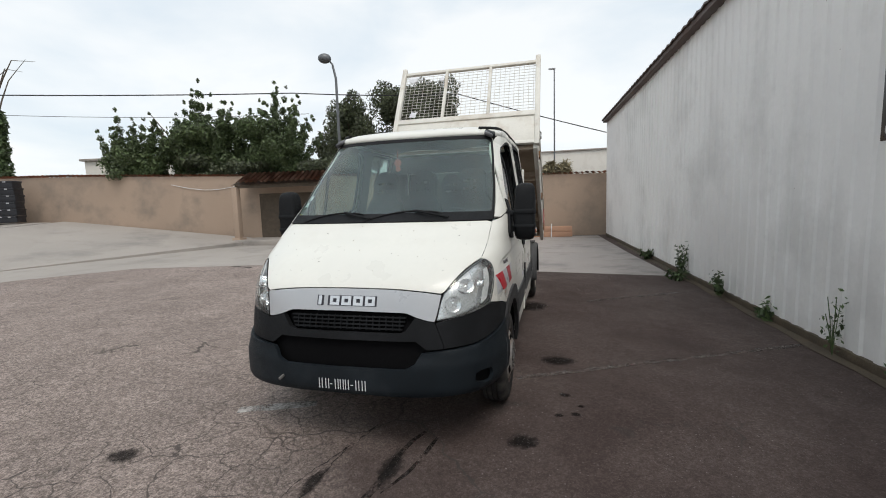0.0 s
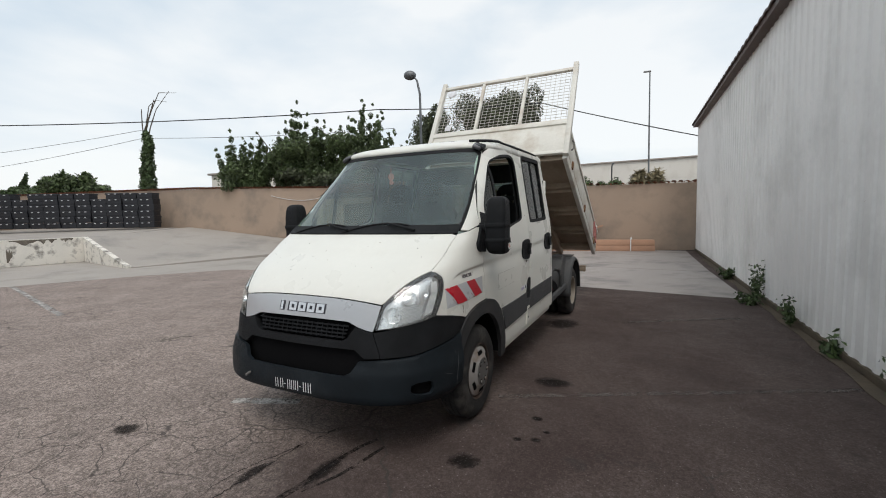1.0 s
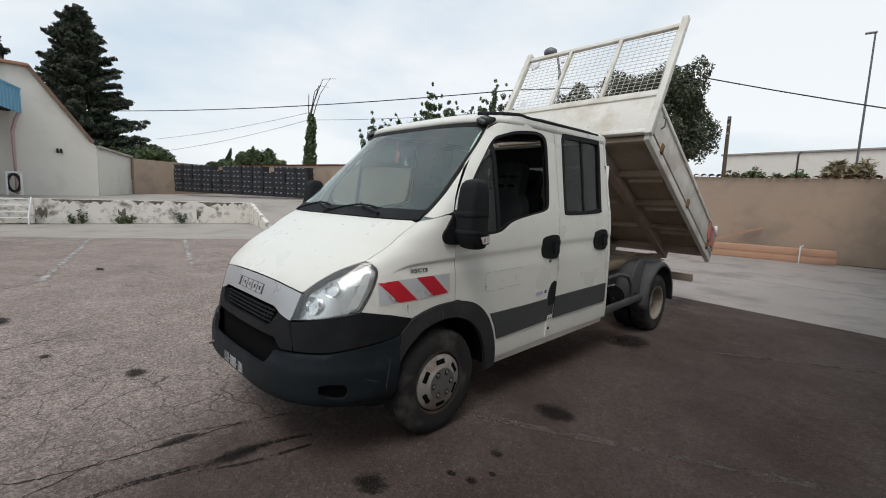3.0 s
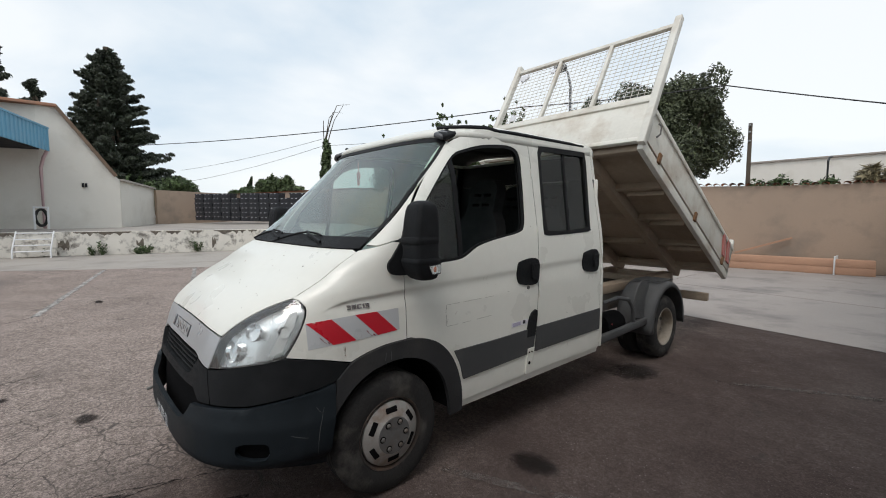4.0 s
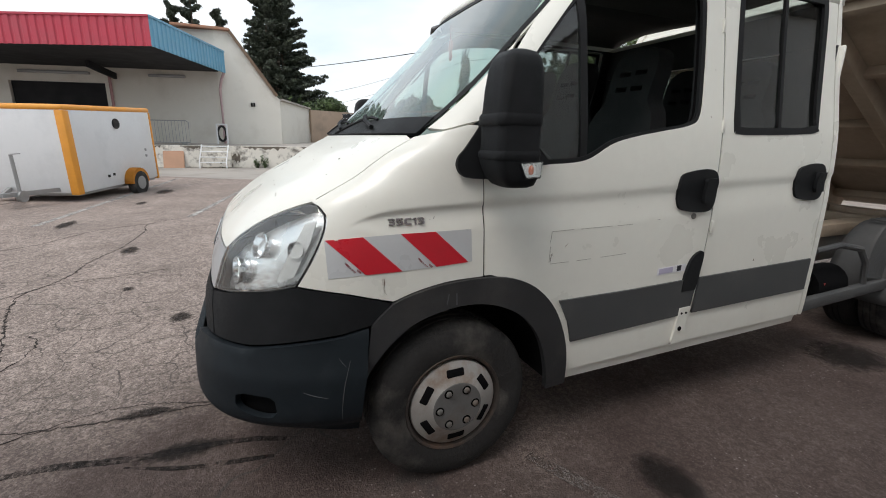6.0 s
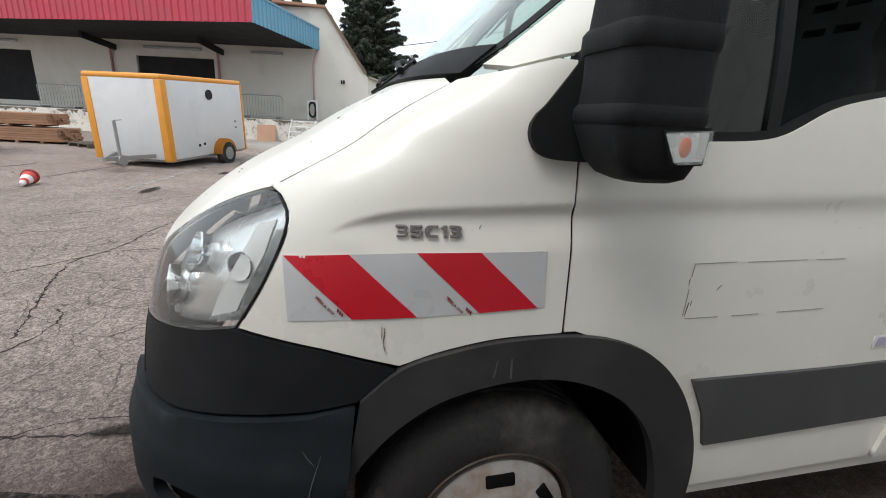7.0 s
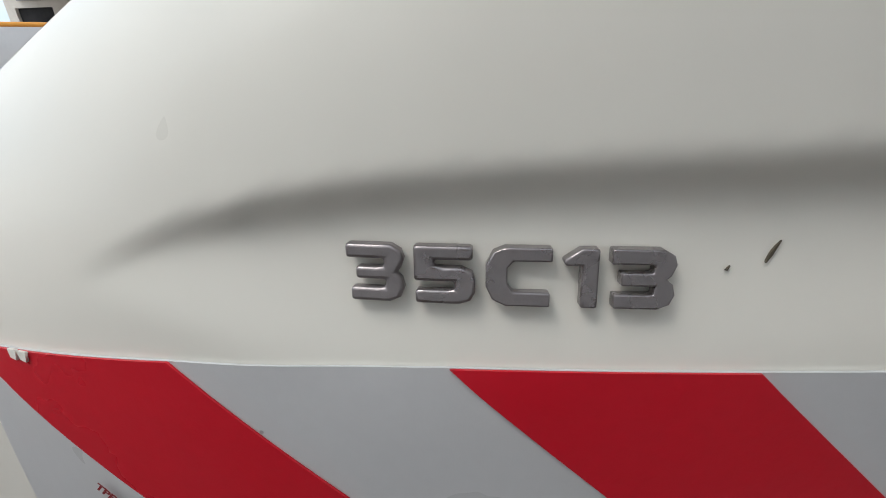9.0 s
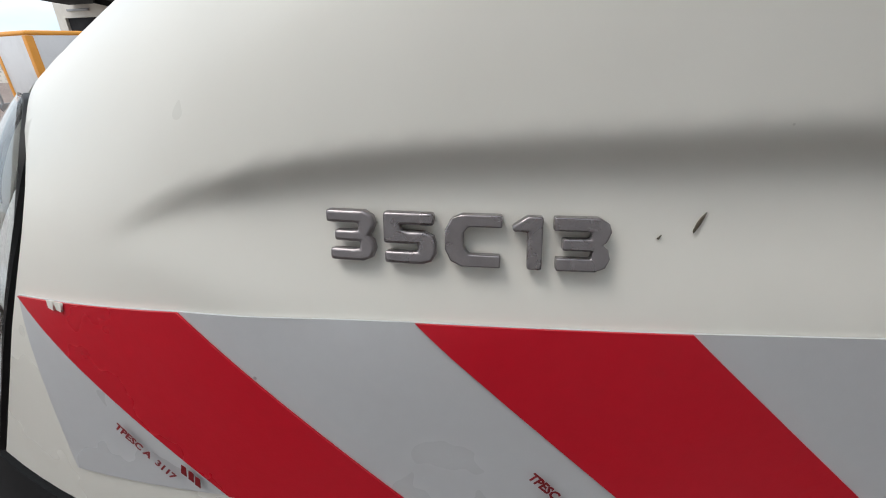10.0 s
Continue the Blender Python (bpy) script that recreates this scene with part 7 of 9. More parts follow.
def wall_text(txt, a, z, size, material, parent, x=-0.079, name="sign_text", bold=0.0):
    cu = bpy.data.curves.new(name, "FONT")
    cu.body, cu.size, cu.extrude, cu.offset = txt, size, 0.002, bold
    cu.resolution_u = 3
    tmp = new("tmp_text", cu)
    me = bpy.data.meshes.new_from_object(tmp.evaluated_get(bpy.context.evaluated_depsgraph_get()))
    bpy.data.objects.remove(tmp)
    for v in me.vertices:
        v.co = Vector((x - v.co.z, a - v.co.x, z + v.co.y))
    me.materials.clear()
    me.materials.append(material)
    ob = new(name, me)
    ob.parent = parent
    return ob


# the firm's name and web address as plain bars
for k in range(7):
    a = SY1 - 0.07 - k * 0.135
    part("name_bar", boxes(((-0.081, a - 0.095, 2.92), (-0.074, a, 3.08))), G["sign_white"], sign, smooth=False)
for k in range(9):
    a = SY1 - 0.50 - k * 0.10
    part("address_bar", boxes(((-0.085, a - 0.075, 2.565), (-0.079, a, 2.66 if k > 2 else 2.63))), G["sign_white"], sign, smooth=False)
wall_text("VENTES AUX", SY1 - 0.36, 2.79, 0.125, G["sign_white"], sign)
wall_text("POIDS LOURDS  TRAVAUX", SY1 - 0.05, 1.985, 0.085, G["sign_white"], sign)
for k in range(4):
    bm = bmesh.new()
    lathe(bm, [(-0.004, 0.0), (-0.004, 0.100), (0.004, 0.100), (0.004, 0.0)], (-0.077, SY1 - 0.16 - k * 0.315, 2.285), 28)
    d = part("sign_disc", bm, G["sign_pink"], sign, "pale disc with pink pictogram")
    bm = boxes(((-0.0845, SY1 - 0.21 - k * 0.315, 2.25), (-0.080, SY1 - 0.11 - k * 0.315, 2.29)), ((-0.0845, SY1 - 0.19 - k * 0.315, 2.285), (-0.080, SY1 - 0.13 - k * 0.315, 2.32)), bevel=0.003)
    part("pictogram", bm, G["sign_red"], d)
board = thing("wall_board", "buff painted board with black stencilled letters", "sign", at=(3.94, 0, 0), rz=WROT)
part("board_panel", boxes(((-0.07, -1.2, 1.47), (-0.045, 0.585, 1.905)), bevel=0.003), G["board"], board)
wall_text("CA", 0.555, 1.59, 0.27, M["ink"], board, -0.073, "board_text", 0.006)

# ---------------------------------------------------------------- back wall with tile coping
WA, WB2 = Vector((3.2, 15.3)), Vector((-41.0, 8.23))
wdir = (WB2 - WA).normalized()
WANG = math.degrees(math.atan2(wdir.y, wdir.x))
def wall_at(x):
    t = (x - WA.x) / wdir.x
    return WA + wdir * t
def wall_z(x):
    """base and top of the wall at a place along it"""
    b = 0.0 if x > -9 else 1.40 * sstep(-9.0, -20.0, x)
    return b, 2.46 if x > -0.3 else 2.48 + 0.034 * (-0.3 - max(x, -20.0)) + 0.01 * max(0.0, -20.0 - x)
back_wall = thing("wall_north", "beige rendered yard wall with clay tile coping", "yard wall", kind="structure")
segs = [3.25, -0.45, -3.5, -7, -11, -15, -19, -23, -27, -31, -36, -42, -48]
for xa, xb in zip(segs, segs[1:]):
    pa, pb = wall_at(xa), wall_at(xb)
    n2 = Vector((wdir.y, -wdir.x))
    if n2.y > 0:
        n2 = -n2
    bm = bmesh.new()
    q = []
    for (p, x) in ((pa, xa - 1e-3), (pb, xb + 1e-3)):
        _, zt = wall_z(x)
        for z in (0.0, zt):
            for s in (0.0, 0.22):
                q.append(bm.verts.new((p.x - n2.x * s, p.y - n2.y * s, z)))
    a0, a1, a2, a3, b0, b1, b2, b3 = q
    for f in ((a0, a2, b2, b0), (a1, b1, b3, a3), (a2, a3, b3, b2), (a0, a1, a3, a2), (b0, b2, b3, b1)):
        bm.faces.new(f)
    part("wall_panel", bm, G["render_beige"], back_wall, smooth=False)
    L = (pb - pa).length
    nt = int(L / 0.21)
    if xa == 3.25:
        bm = bmesh.new()
        for k in range(7):
            a = math.pi * k / 6
            for s in (-0.20, 0.20):
                bm.verts.new((0.085 * math.cos(a), s, 0.065 * math.sin(a)))
        bm.verts.ensure_lookup_table()
        for k in range(6):
            bm.faces.new((bm.verts[2 * k], bm.verts[2 * k + 1], bm.verts[2 * k + 3], bm.verts[2 * k + 2]))
        bmesh.ops.solidify(bm, geom=bm.faces[:], thickness=0.014)
        tile_me = bpy.data.meshes.new("coping_tile")
        bm.to_mesh(tile_me)
        bm.free()
        tile_me.polygons.foreach_set("use_smooth", [True] * len(tile_me.polygons))
        tile_me.materials.append(G["tile"])
    for k in range(nt):
        t = (k + 0.5) / nt
        p = pa + (pb - pa) * t
        x = xa + (xb - xa) * t
        _, zt = wall_z(x)
        o = new("coping_tile", tile_me)
        o.parent = back_wall
        random.seed(int(1000 * (x + 60)))
        c = p - n2 * 0.09
        o.matrix_basis = pose(c.x, c.y, zt + 0.015, random.uniform(-7, -1), random.uniform(-3, 3), WANG + 180 + random.uniform(-4, 4))

pa, pb = wall_at(-34.0), Vector((-31.0, 3.35))
bm = bmesh.new()
bar(bm, (pa.x, pa.y, 2.15), (pb.x, pb.y, 2.15), 0.22, 2.3)
tagged(part("wall_west", bm, G["render_beige"], None, smooth=False), "beige rendered wall beside the warehouse, streaked with damp", "yard wall", "", "structure")

# ---------------------------------------------------------------- dock platform and ramp
bm = bmesh.new()
def prism(bm, pts, z0, z1s):
    n = len(pts)
    lo = [bm.verts.new((x, y, z0)) for x, y in pts]
    hi = [bm.verts.new((x, y, z)) for (x, y), z in zip(pts, z1s)]
    bm.faces.new(lo[::-1]); bm.faces.new(hi)
    for i in range(n):
        bm.faces.new((lo[i], lo[(i + 1) % n], hi[(i + 1) % n], hi[i]))
def dock_x(y):
    """The line of the dock's edge."""
    return -18.15 - 0.242 * (5.95 - y)
prism(bm, [(dock_x(-40), -40), (dock_x(5.9) - 0.1, 5.9), (-20.2, 10.9), (-60, 9.0), (-60, -40)], -0.1, [0.93, 0.94, 1.15, 1.45, 1.1])
dock = tagged(part("dock_platform", bm, G["concrete"], None, smooth=False), "raised concrete loading dock", "loading dock", "", "structure")
bm = bmesh.new()
prism(bm, [(-13.5, 5.05), (-10.6, 12.8), (-20.3, 11.6), (-18.2, 5.95)], -0.05, [0.03, 0.16, 1.16, 0.95])
tagged(part("dock_ramp", bm, G["concrete"], None, smooth=False), "pale concrete ramp up to the dock", "ramp", "", "structure")
bm = bmesh.new()
prism(bm, [(dock_x(-34) + 0.02, -34), (dock_x(5.9) + 0.02, 5.9), (dock_x(5.9) - 0.22, 5.96), (dock_x(-34) - 0.22, -34)], 0.0, [0.975] * 4)
bmesh.ops.bevel(bm, geom=bm.edges[:], offset=0.02, segments=2, affect="EDGES")
facing = tagged(part("dock_wall", bm, G["dock_wall"], None, smooth=False), "flaking whitewashed dock wall with dark stains", "dock wall", "", "structure")
rnd_ = random.Random(31)
for k in range(46):
    y0, low = 5.5 - k * 0.62 + rnd_.uniform(-0.15, 0.15), k % 4 == 3
    ln = rnd_.uniform(0.30, 0.85) * (0.5 if low else 1.0)
    pts = []
    for q in range(9):
        pts.append((y0 - ln / 2 + ln * q / 8, 0.958 if not low else 0.45 + rnd_.uniform(0.02, 0.22)))
    for q in range(8, -1, -1):
        pts.append((y0 - ln / 2 + ln * q / 8, (0.945 - rnd_.uniform(0.02, 0.20) * math.sin(math.pi * (q + 0.5) / 9)) if not low else 0.42 - rnd_.uniform(0.0, 0.25)))
    n = len(pts)
    front, back = [(dock_x(y) + 0.026, y, z) for y, z in pts], [(dock_x(y) + 0.012, y, z) for y, z in pts]
    mesh_ob("bare_patch", front + back, [tuple(range(n)), tuple(range(2 * n - 1, n - 1, -1))] + [(i, n + i, n + (i + 1) % n, (i + 1) % n) for i in range(n)], G["bare"], facing)
bm = bmesh.new()
prism(bm, [(-18.1, 5.80), (-18.1, 5.97), (-13.5, 5.07), (-13.55, 4.92)], 0.0, [0.975, 0.975, 0.08, 0.08])
tagged(part("dock_wall", bm, G["dock_wall"], None, smooth=False), "sloping whitewashed side of the ramp", "dock wall", "", "structure")

# ---------------------------------------------------------------- crates, timber and shelter by the back wall
def crate_stack():
    w, d, h = 0.80, 0.60, 0.29
    bm = bmesh.new()
    box(bm, (-w / 2 + 0.02, -d / 2 + 0.02, 0.0), (w / 2 - 0.02, d / 2 - 0.02, h - 0.01), None, 0.012)
    ob = tagged(part("plastic_crate", bm, G["crate"], None), "black slotted plastic crate stacked by the wall", "crate", "stacked crates")
    bm = bmesh.new()
    for x0, x1, y0, y1 in ((-w / 2, w / 2, -d / 2, -d / 2 + 0.03), (-w / 2, w / 2, d / 2 - 0.03, d / 2), (-w / 2, -w / 2 + 0.03, -d / 2, d / 2), (w / 2 - 0.03, w / 2, -d / 2, d / 2)):
        box(bm, (x0, y0, h - 0.075), (x1, y1, h), None, 0.006)
    part("rim", bm, G["crate"], ob)
    # solid pale blocks, painted light where the slots would be seen through
    for x in (-0.2, 0.12):
        part("handle_slot", boxes(((x - 0.050, -d / 2 - 0.006, h - 0.068), (x + 0.050, -d / 2 + 0.006, h - 0.028)), bevel=0.003), G["slot"], ob, "pale block painted as light showing in a handle slot")
    return ob


first = crate_stack()
n_ = 0
random.seed(21)
for c in range(13):
    x = -21.4 - c * 0.72
    p = Vector((x, 10.23 + 0.50 * (x + 21.4)))
    for r in range(6 if c % 5 != 3 else 5):
        m_ = pose(p.x, p.y + random.uniform(-0.03, 0.03), 1.20 + 0.010 * c + r * 0.295, 0, 0, 26.6 + random.uniform(-1.5, 1.5))
        if n_ == 0:
            first.matrix_basis = m_
        else:
            copy_thing(first, m_)
        n_ += 1

timber = thing("timber_stack", "low stack of pinkish timber beams by the wall", "timber")
ta, tb = Vector((1.85, 14.55, 0)), Vector((-1.9, 14.10, 0))
td = (tb - ta).normalized()
tn = Vector((-td.y, td.x, 0))
for r in range(2):
    for k in range(2):
        random.seed(r * 7 + k)
        s = tn * (-0.09 + k * 0.18)
        o = td * random.uniform(-0.06, 0.06)
        bm = bar(bmesh.new(), ta + s + o + Vector((0, 0, 0.11 + r * 0.205)), tb + s + o + Vector((0, 0, 0.11 + r * 0.205)), 0.17, 0.20, bevel=0.008)
        part("beam", bm, G["plank"], timber)
bm = boxes(((1.10, 14.20, 0.0), (1.13, 14.74, 0.50)), bevel=0.004)
part("strap", bm, G["sign_white"], timber, "white strap round the beams")
bm = bar(bmesh.new(), (-1.2, 14.25, 0.46), (0.1, 14.72, 0.95), 0.03, 0.05)
part("loose_batten", bm, G["plank"], timber)

shelter = thing("tiled_shelter", "small lean-to with clay tile roof on a post", "shelter")
for k in range(17):
    for r in range(4):
        o = new("roof_tile", tile_me)
        o.parent = shelter
        x = -11.4 + k * 0.21
        q = wall_at(x)
        random.seed(k * 5 + r)
        o.matrix_basis = pose(q.x + 0.10 * r, q.y - 0.16 - 0.30 * r, 2.90 - 0.105 * r + random.uniform(-0.01, 0.01), 19, 0, WANG + 180 + random.uniform(-3, 3))
q0, q1 = wall_at(-11.4), wall_at(-8.0)
bm = bmesh.new()
for (a, b) in (((q0.x, q0.y - 1.0, 2.38), (q1.x, q1.y - 1.0, 2.38)),):
    bar(bm, a, b, 0.10, 0.12)
part("eave_beam", bm, G["bark"], shelter)
# deck added under the tiles to stop light through their gaps
bm = bmesh.new()
dk = [bm.verts.new(v) for v in ((q0.x - 0.1, q0.y - 0.05, 2.80), (q1.x + 0.1, q1.y - 0.05, 2.80), (q1.x + 0.1, q1.y - 1.15, 2.44), (q0.x - 0.1, q0.y - 1.15, 2.44))]
bm.faces.new(dk)
bmesh.ops.solidify(bm, geom=bm.faces[:], thickness=0.03)
part("roof_deck", bm, G["bark"], shelter)
# dark panel before the wall stands for the shelter's shaded inside
bm = bmesh.new()
bar(bm, (q0.x + 0.35, q0.y + 0.03, 1.15), (q1.x - 0.2, q1.y - 0.05, 1.15), 0.06, 1.9)
part("plank_door", bm, G["bark"], shelter, "dark brown panel painted as the shaded inside of the shelter")
bm = boxes(((q0.x - 0.12, q0.y - 1.12, 0.25), (q0.x + 0.12, q0.y - 0.88, 2.36)), ((q0.x - 0.2, q0.y - 1.2, 0.0), (q0.x + 0.2, q0.y - 0.8, 0.30)), bevel=0.02)
part("post", bm, G["render_beige"], shelter, "rendered masonry post")
bm = boxes(((q0.x - 0.05, q0.y - 1.3, 0.0), (q1.x, q1.y - 0.25, 0.22)), bevel=0.02)
part("floor_slab", bm, G["concrete"], shelter)
bm = boxes(((q1.x - 0.1, q1.y - 1.0, 0.0), (q1.x + 0.1, q1.y - 0.05, 2.4)), bevel=0.01)
part("side_wall", bm, G["render_beige"], shelter)
bm = sweep(bmesh.new(), [(x, wall_at(x).y - 0.03, 2.62 - 0.28 * math.sin(math.pi * t)) for t, x in ((i / 12, -15.0 + i * 0.30) for i in range(13))], 0.012, 6)
tagged(part("hose", bm, G["sign_white"], None), "pale hose hanging along the yard wall", "hose")

# ---------------------------------------------------------------- warehouse with red and blue canopy
ware = thing("warehouse", "white rendered warehouse with dark dock doors and canopy", "warehouse")
def wall_poly(name, a, b, zs_a, holes, parent, material, thick=0.25, label=""):
    """A vertical wall from a to b (plan points); outline in (along, z)."""
    a, b = Vector(a), Vector(b)
    d = (b - a).normalized()
    nrm = Vector((-d.y, d.x))
    P, T, R = triangulate(zs_a, holes, 0.8)
    return slab_from(P, T, R, lambda p: Vector((a.x + d.x * p[0], a.y + d.y * p[0], p[1])), lambda p: Vector((a.x + d.x * p[0] + nrm.x * thick, a.y + d.y * p[0] + nrm.y * thick, p[1])), name, material, parent, label)


EA, EB = (-25.65, -2.05), (-25.75, 1.06)
wall_poly("gable_wall", EA, EB, [(0.0, 0.9), (3.11, 0.9), (3.11, 3.50), (2.86, 3.76), (0.88, 6.75), (0.75, 6.88), (0.0, 6.88)], (), ware, G["white_render"], label="white rendered gable wall")
bm = bar(bmesh.new(), (-25.55, -1.32, 6.93), (-25.67, 0.92, 3.68), 0.16, 0.07, up=(1, 0, 0))
part("verge", bm, G["verge"], ware, "weathered tile verge")
bm = boxes(((-26.00, -4.0, 6.86), (-25.45, -1.27, 7.0)), bevel=0.02)
part("tile_edge", bm, G["tile"], ware, "orange clay tile edge")
FA, FB = (-32.44, -29.2), (-25.65, -2.05)
FL = (Vector(FB) - Vector(FA)).length
doors_ = []
for s0, s1 in ((17.95, 22.4), (7.6, 11.9), (0.8, 4.0)):
    doors_.append([(s0, 1.25), (s1, 1.25), (s1, 4.0), (s0, 4.0)])
wall_poly("front_wall", FA, FB, [(0.0, 1.0), (FL, 1.0), (FL, 6.85), (FL - 2.0, 6.85), (FL - 2.0, 5.2), (0.0, 5.2)], doors_, ware, G["white_render"], label="white wall behind the dock")
fd = (Vector(FB) - Vector(FA)).normalized()
fn = Vector((fd.y, -fd.x))
def on_front(s, out, z):
    p = Vector(FA) + fd * s + fn * out
    return Vector((p.x, p.y, z))
# a black sheet in each opening paints the dark of the inside
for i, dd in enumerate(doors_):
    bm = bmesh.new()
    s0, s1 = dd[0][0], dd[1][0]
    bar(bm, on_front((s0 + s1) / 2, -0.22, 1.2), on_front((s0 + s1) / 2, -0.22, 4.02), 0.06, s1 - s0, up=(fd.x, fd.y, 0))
    part("dock_door", bm, G["black"], ware, "black sheet painted as the dark behind an open door")
    bm = bmesh.new()
    a, b = on_front(s0 + 0.6, 0.12, 4.45), on_front(s1 - 0.6, 0.12, 4.45)
    bar(bm, a, b, 0.14, 0.14, bevel=0.02)
    part("tube_lamp", bm, G["galv"], ware, "unlit grey strip lamp")
bm = bar(bmesh.new(), on_front(24.6, 0.12, 4.45), on_front(26.4, 0.12, 4.45), 0.14, 0.14, bevel=0.02)
part("tube_lamp", bm, G["galv"], ware, "unlit grey strip lamp")
for s in (23.0, 16.9, 7.0):
    part("bracket", bar(bmesh.new(), on_front(s, 0.1, 4.35), on_front(s, 2.4, 4.62), 0.14, 0.30), G["black"], ware)
    part("downpipe", tube(bmesh.new(), on_front(s - 0.3, 0.1, 1.2), on_front(s - 0.3, 0.1, 4.4), 0.07, 8), mat("faded_pink_pipe", (0.40, 0.22, 0.22), 0.6, bump=0.05), ware)
part("downpipe", sweep(bmesh.new(), [(-25.45, -1.97, 1.0), (-25.45, -1.97, 3.9), (-25.45, -1.85, 4.4), (-25.45, -1.70, 4.75)], 0.07, 8), mat("pale_pink_pipe", (0.48, 0.33, 0.33), 0.6, bump=0.05), ware, "faded pink downpipe")
for yy in (-0.50, -0.37):
    part("vent_hole", boxes(((-25.72, yy, 3.05), (-25.60, yy + 0.09, 3.25))), G["black"], ware)
wall_poly("yard_wing", (-25.78, 1.08), (-31.2, 3.30), [(0.0, 1.0), (5.86, 1.0), (5.86, 3.36), (0.0, 3.46)], (), ware, G["white_render"], label="lower white side wall with grey foot")
part("wing_coping", bar(bmesh.new(), (-25.75, 1.05, 3.50), (-31.2, 3.27, 3.40), 0.34, 0.10), G["concrete"], ware)
# canopy: red front, blue end, dark soffit
CA, CB, CC_ = Vector((-18.7, -3.87)), Vector((-28.5, -27.0)), Vector((-25.4, -1.64))
def ribbed(name, a, b, z0, z1, pitch, material, parent, label, z0b=None, z1b=None):
    a, b = Vector(a), Vector(b)
    L = (b - a).length
    d = (b - a) / L
    nrm = Vector((d.y, -d.x))
    n = int(L / pitch)
    vs_, fs_ = [], []
    prof = []
    for k in range(n):
        for s, o in ((0.0, 0.0), (0.5, 0.0), (0.62, 0.04), (0.88, 0.04)):
            prof.append(((k + s) * L / n, o))
    prof.append((L, 0.0))
    for top in (0, 1):
        for s, o in prof:
            z = (z0 + (0 if z0b is None else (z0b - z0) * s / L)) if top == 0 else (z1 + (0 if z1b is None else (z1b - z1) * s / L))
            vs_.append((a.x + d.x * s + nrm.x * o, a.y + d.y * s + nrm.y * o, z))
    m_ = len(prof)
    for j in range(m_ - 1):
        fs_.append((j, j + 1, m_ + j + 1, m_ + j))
    ob = mesh_ob(name, vs_, fs_, material, parent, label)
    so = ob.modifiers.new("thickness", "SOLIDIFY")
    so.thickness = 0.03
    return ob
ribbed("canopy_front", CA, CB, 4.70, 5.75, 0.33, G["red"], ware, "faded red ribbed canopy front")
ribbed("canopy_end", CA, CC_, 4.70, 5.75, 0.33, G["blue"], ware, "faded blue ribbed canopy end")
bm = bmesh.new()
prism(bm, [(CA.x - 0.1, CA.y - 0.1), (CB.x - 0.1, CB.y), (-31.8, -27.5), (CC_.x - 0.15, CC_.y - 0.35)], 4.76, [5.70] * 4)
part("canopy_roof", bm, G["black"], ware, "dark canopy soffit", smooth=False)
bm = bar(bmesh.new(), (CA.x, CA.y, 5.77), (CB.x, CB.y, 5.77), 0.12, 0.08)
part("canopy_trim", bm, G["red"], ware)
bm = bar(bmesh.new(), (CA.x, CA.y, 5.77), (CC_.x, CC_.y, 5.77), 0.12, 0.08)
part("canopy_trim", bm, G["blue"], ware)

# dock clutter
reel = thing("hose_reel", "white hose reel with coiled black hose on the dock", "hose reel", at=(-24.6, -2.05, 0.98))
part("frame", boxes(((-0.08, -0.28, 0.0), (0.08, -0.20, 1.05)), ((-0.08, 0.20, 0.0), (0.08, 0.28, 1.05)), ((-0.08, -0.28, 0.98), (0.08, 0.28, 1.06)), bevel=0.02), G["sign_white"], reel)
part("hose_coil", sweep(bmesh.new(), [(0.0, 0.20 * math.cos(a), 0.55 + 0.38 * math.sin(a)) for a in np.linspace(0, math.tau, 20, endpoint=False)], 0.06, 8, closed=True), M["rubber"], reel)
for k, (x, y) in enumerate(((-23.2, -4.4), (-23.2, -6.6), (-23.2, -9.6), (-23.2, -12.0), (-23.2, -14.4))):
    fe = thing("barrier", "grey galvanised crowd barrier on the dock", "barrier", "crowd barriers", at=(dock_x(y) - 2.2, y, 0.97), rz=-14 + k)
    bm = bmesh.new()
    sweep(bm, [(0, -1.05, 0.10), (0, -1.05, 1.05), (0, -0.95, 1.12), (0, 0.95, 1.12), (0, 1.05, 1.05), (0, 1.05, 0.10)], 0.025, 6, closed=True)
    part("frame", bm, G["galv"], fe)
    for j in range(13):
        part("bar", tube(bmesh.new(), (0, -0.90 + j * 0.15, 0.12), (0, -0.90 + j * 0.15, 1.10), 0.012, 5), G["galv"], fe)
    for y2 in (-0.8, 0.8):
        part("foot", boxes(((-0.28, y2 - 0.03, 0.0), (0.28, y2 + 0.03, 0.10)), bevel=0.01), G["galv"], fe)
rk = thing("metal_trolley", "white tubular metal trolley at the dock wall", "trolley", at=(-19.55, -2.2, 0.0), rz=-14)
for y in (-0.55, 0.55):
    part("side_tube", sweep(bmesh.new(), [(0.25, y, 0.02), (0.25, y, 0.30), (-0.20, y, 0.95), (-0.25, y, 1.02)], 0.028, 6), G["sign_white"], rk)
for z, x in ((0.28, 0.25), (0.50, 0.10), (0.72, -0.04), (0.95, -0.20)):
    part("rung", tube(bmesh.new(), (x, -0.55, z), (x, 0.55, z), 0.022, 6), G["sign_white"], rk)
part("side_panel", boxes(((-0.30, -0.60, 0.05), (-0.24, 0.60, 0.9)), bevel=0.01), G["dock_wall"], rk)
tagged(part("wooden_board", bar(bmesh.new(), (-20.15, -3.85, 0.0), (-20.42, -3.85, 0.72), 0.05, 0.8, up=(0, 1, 0)), G["plank"], None), "brown board leaning on the dock wall", "board")

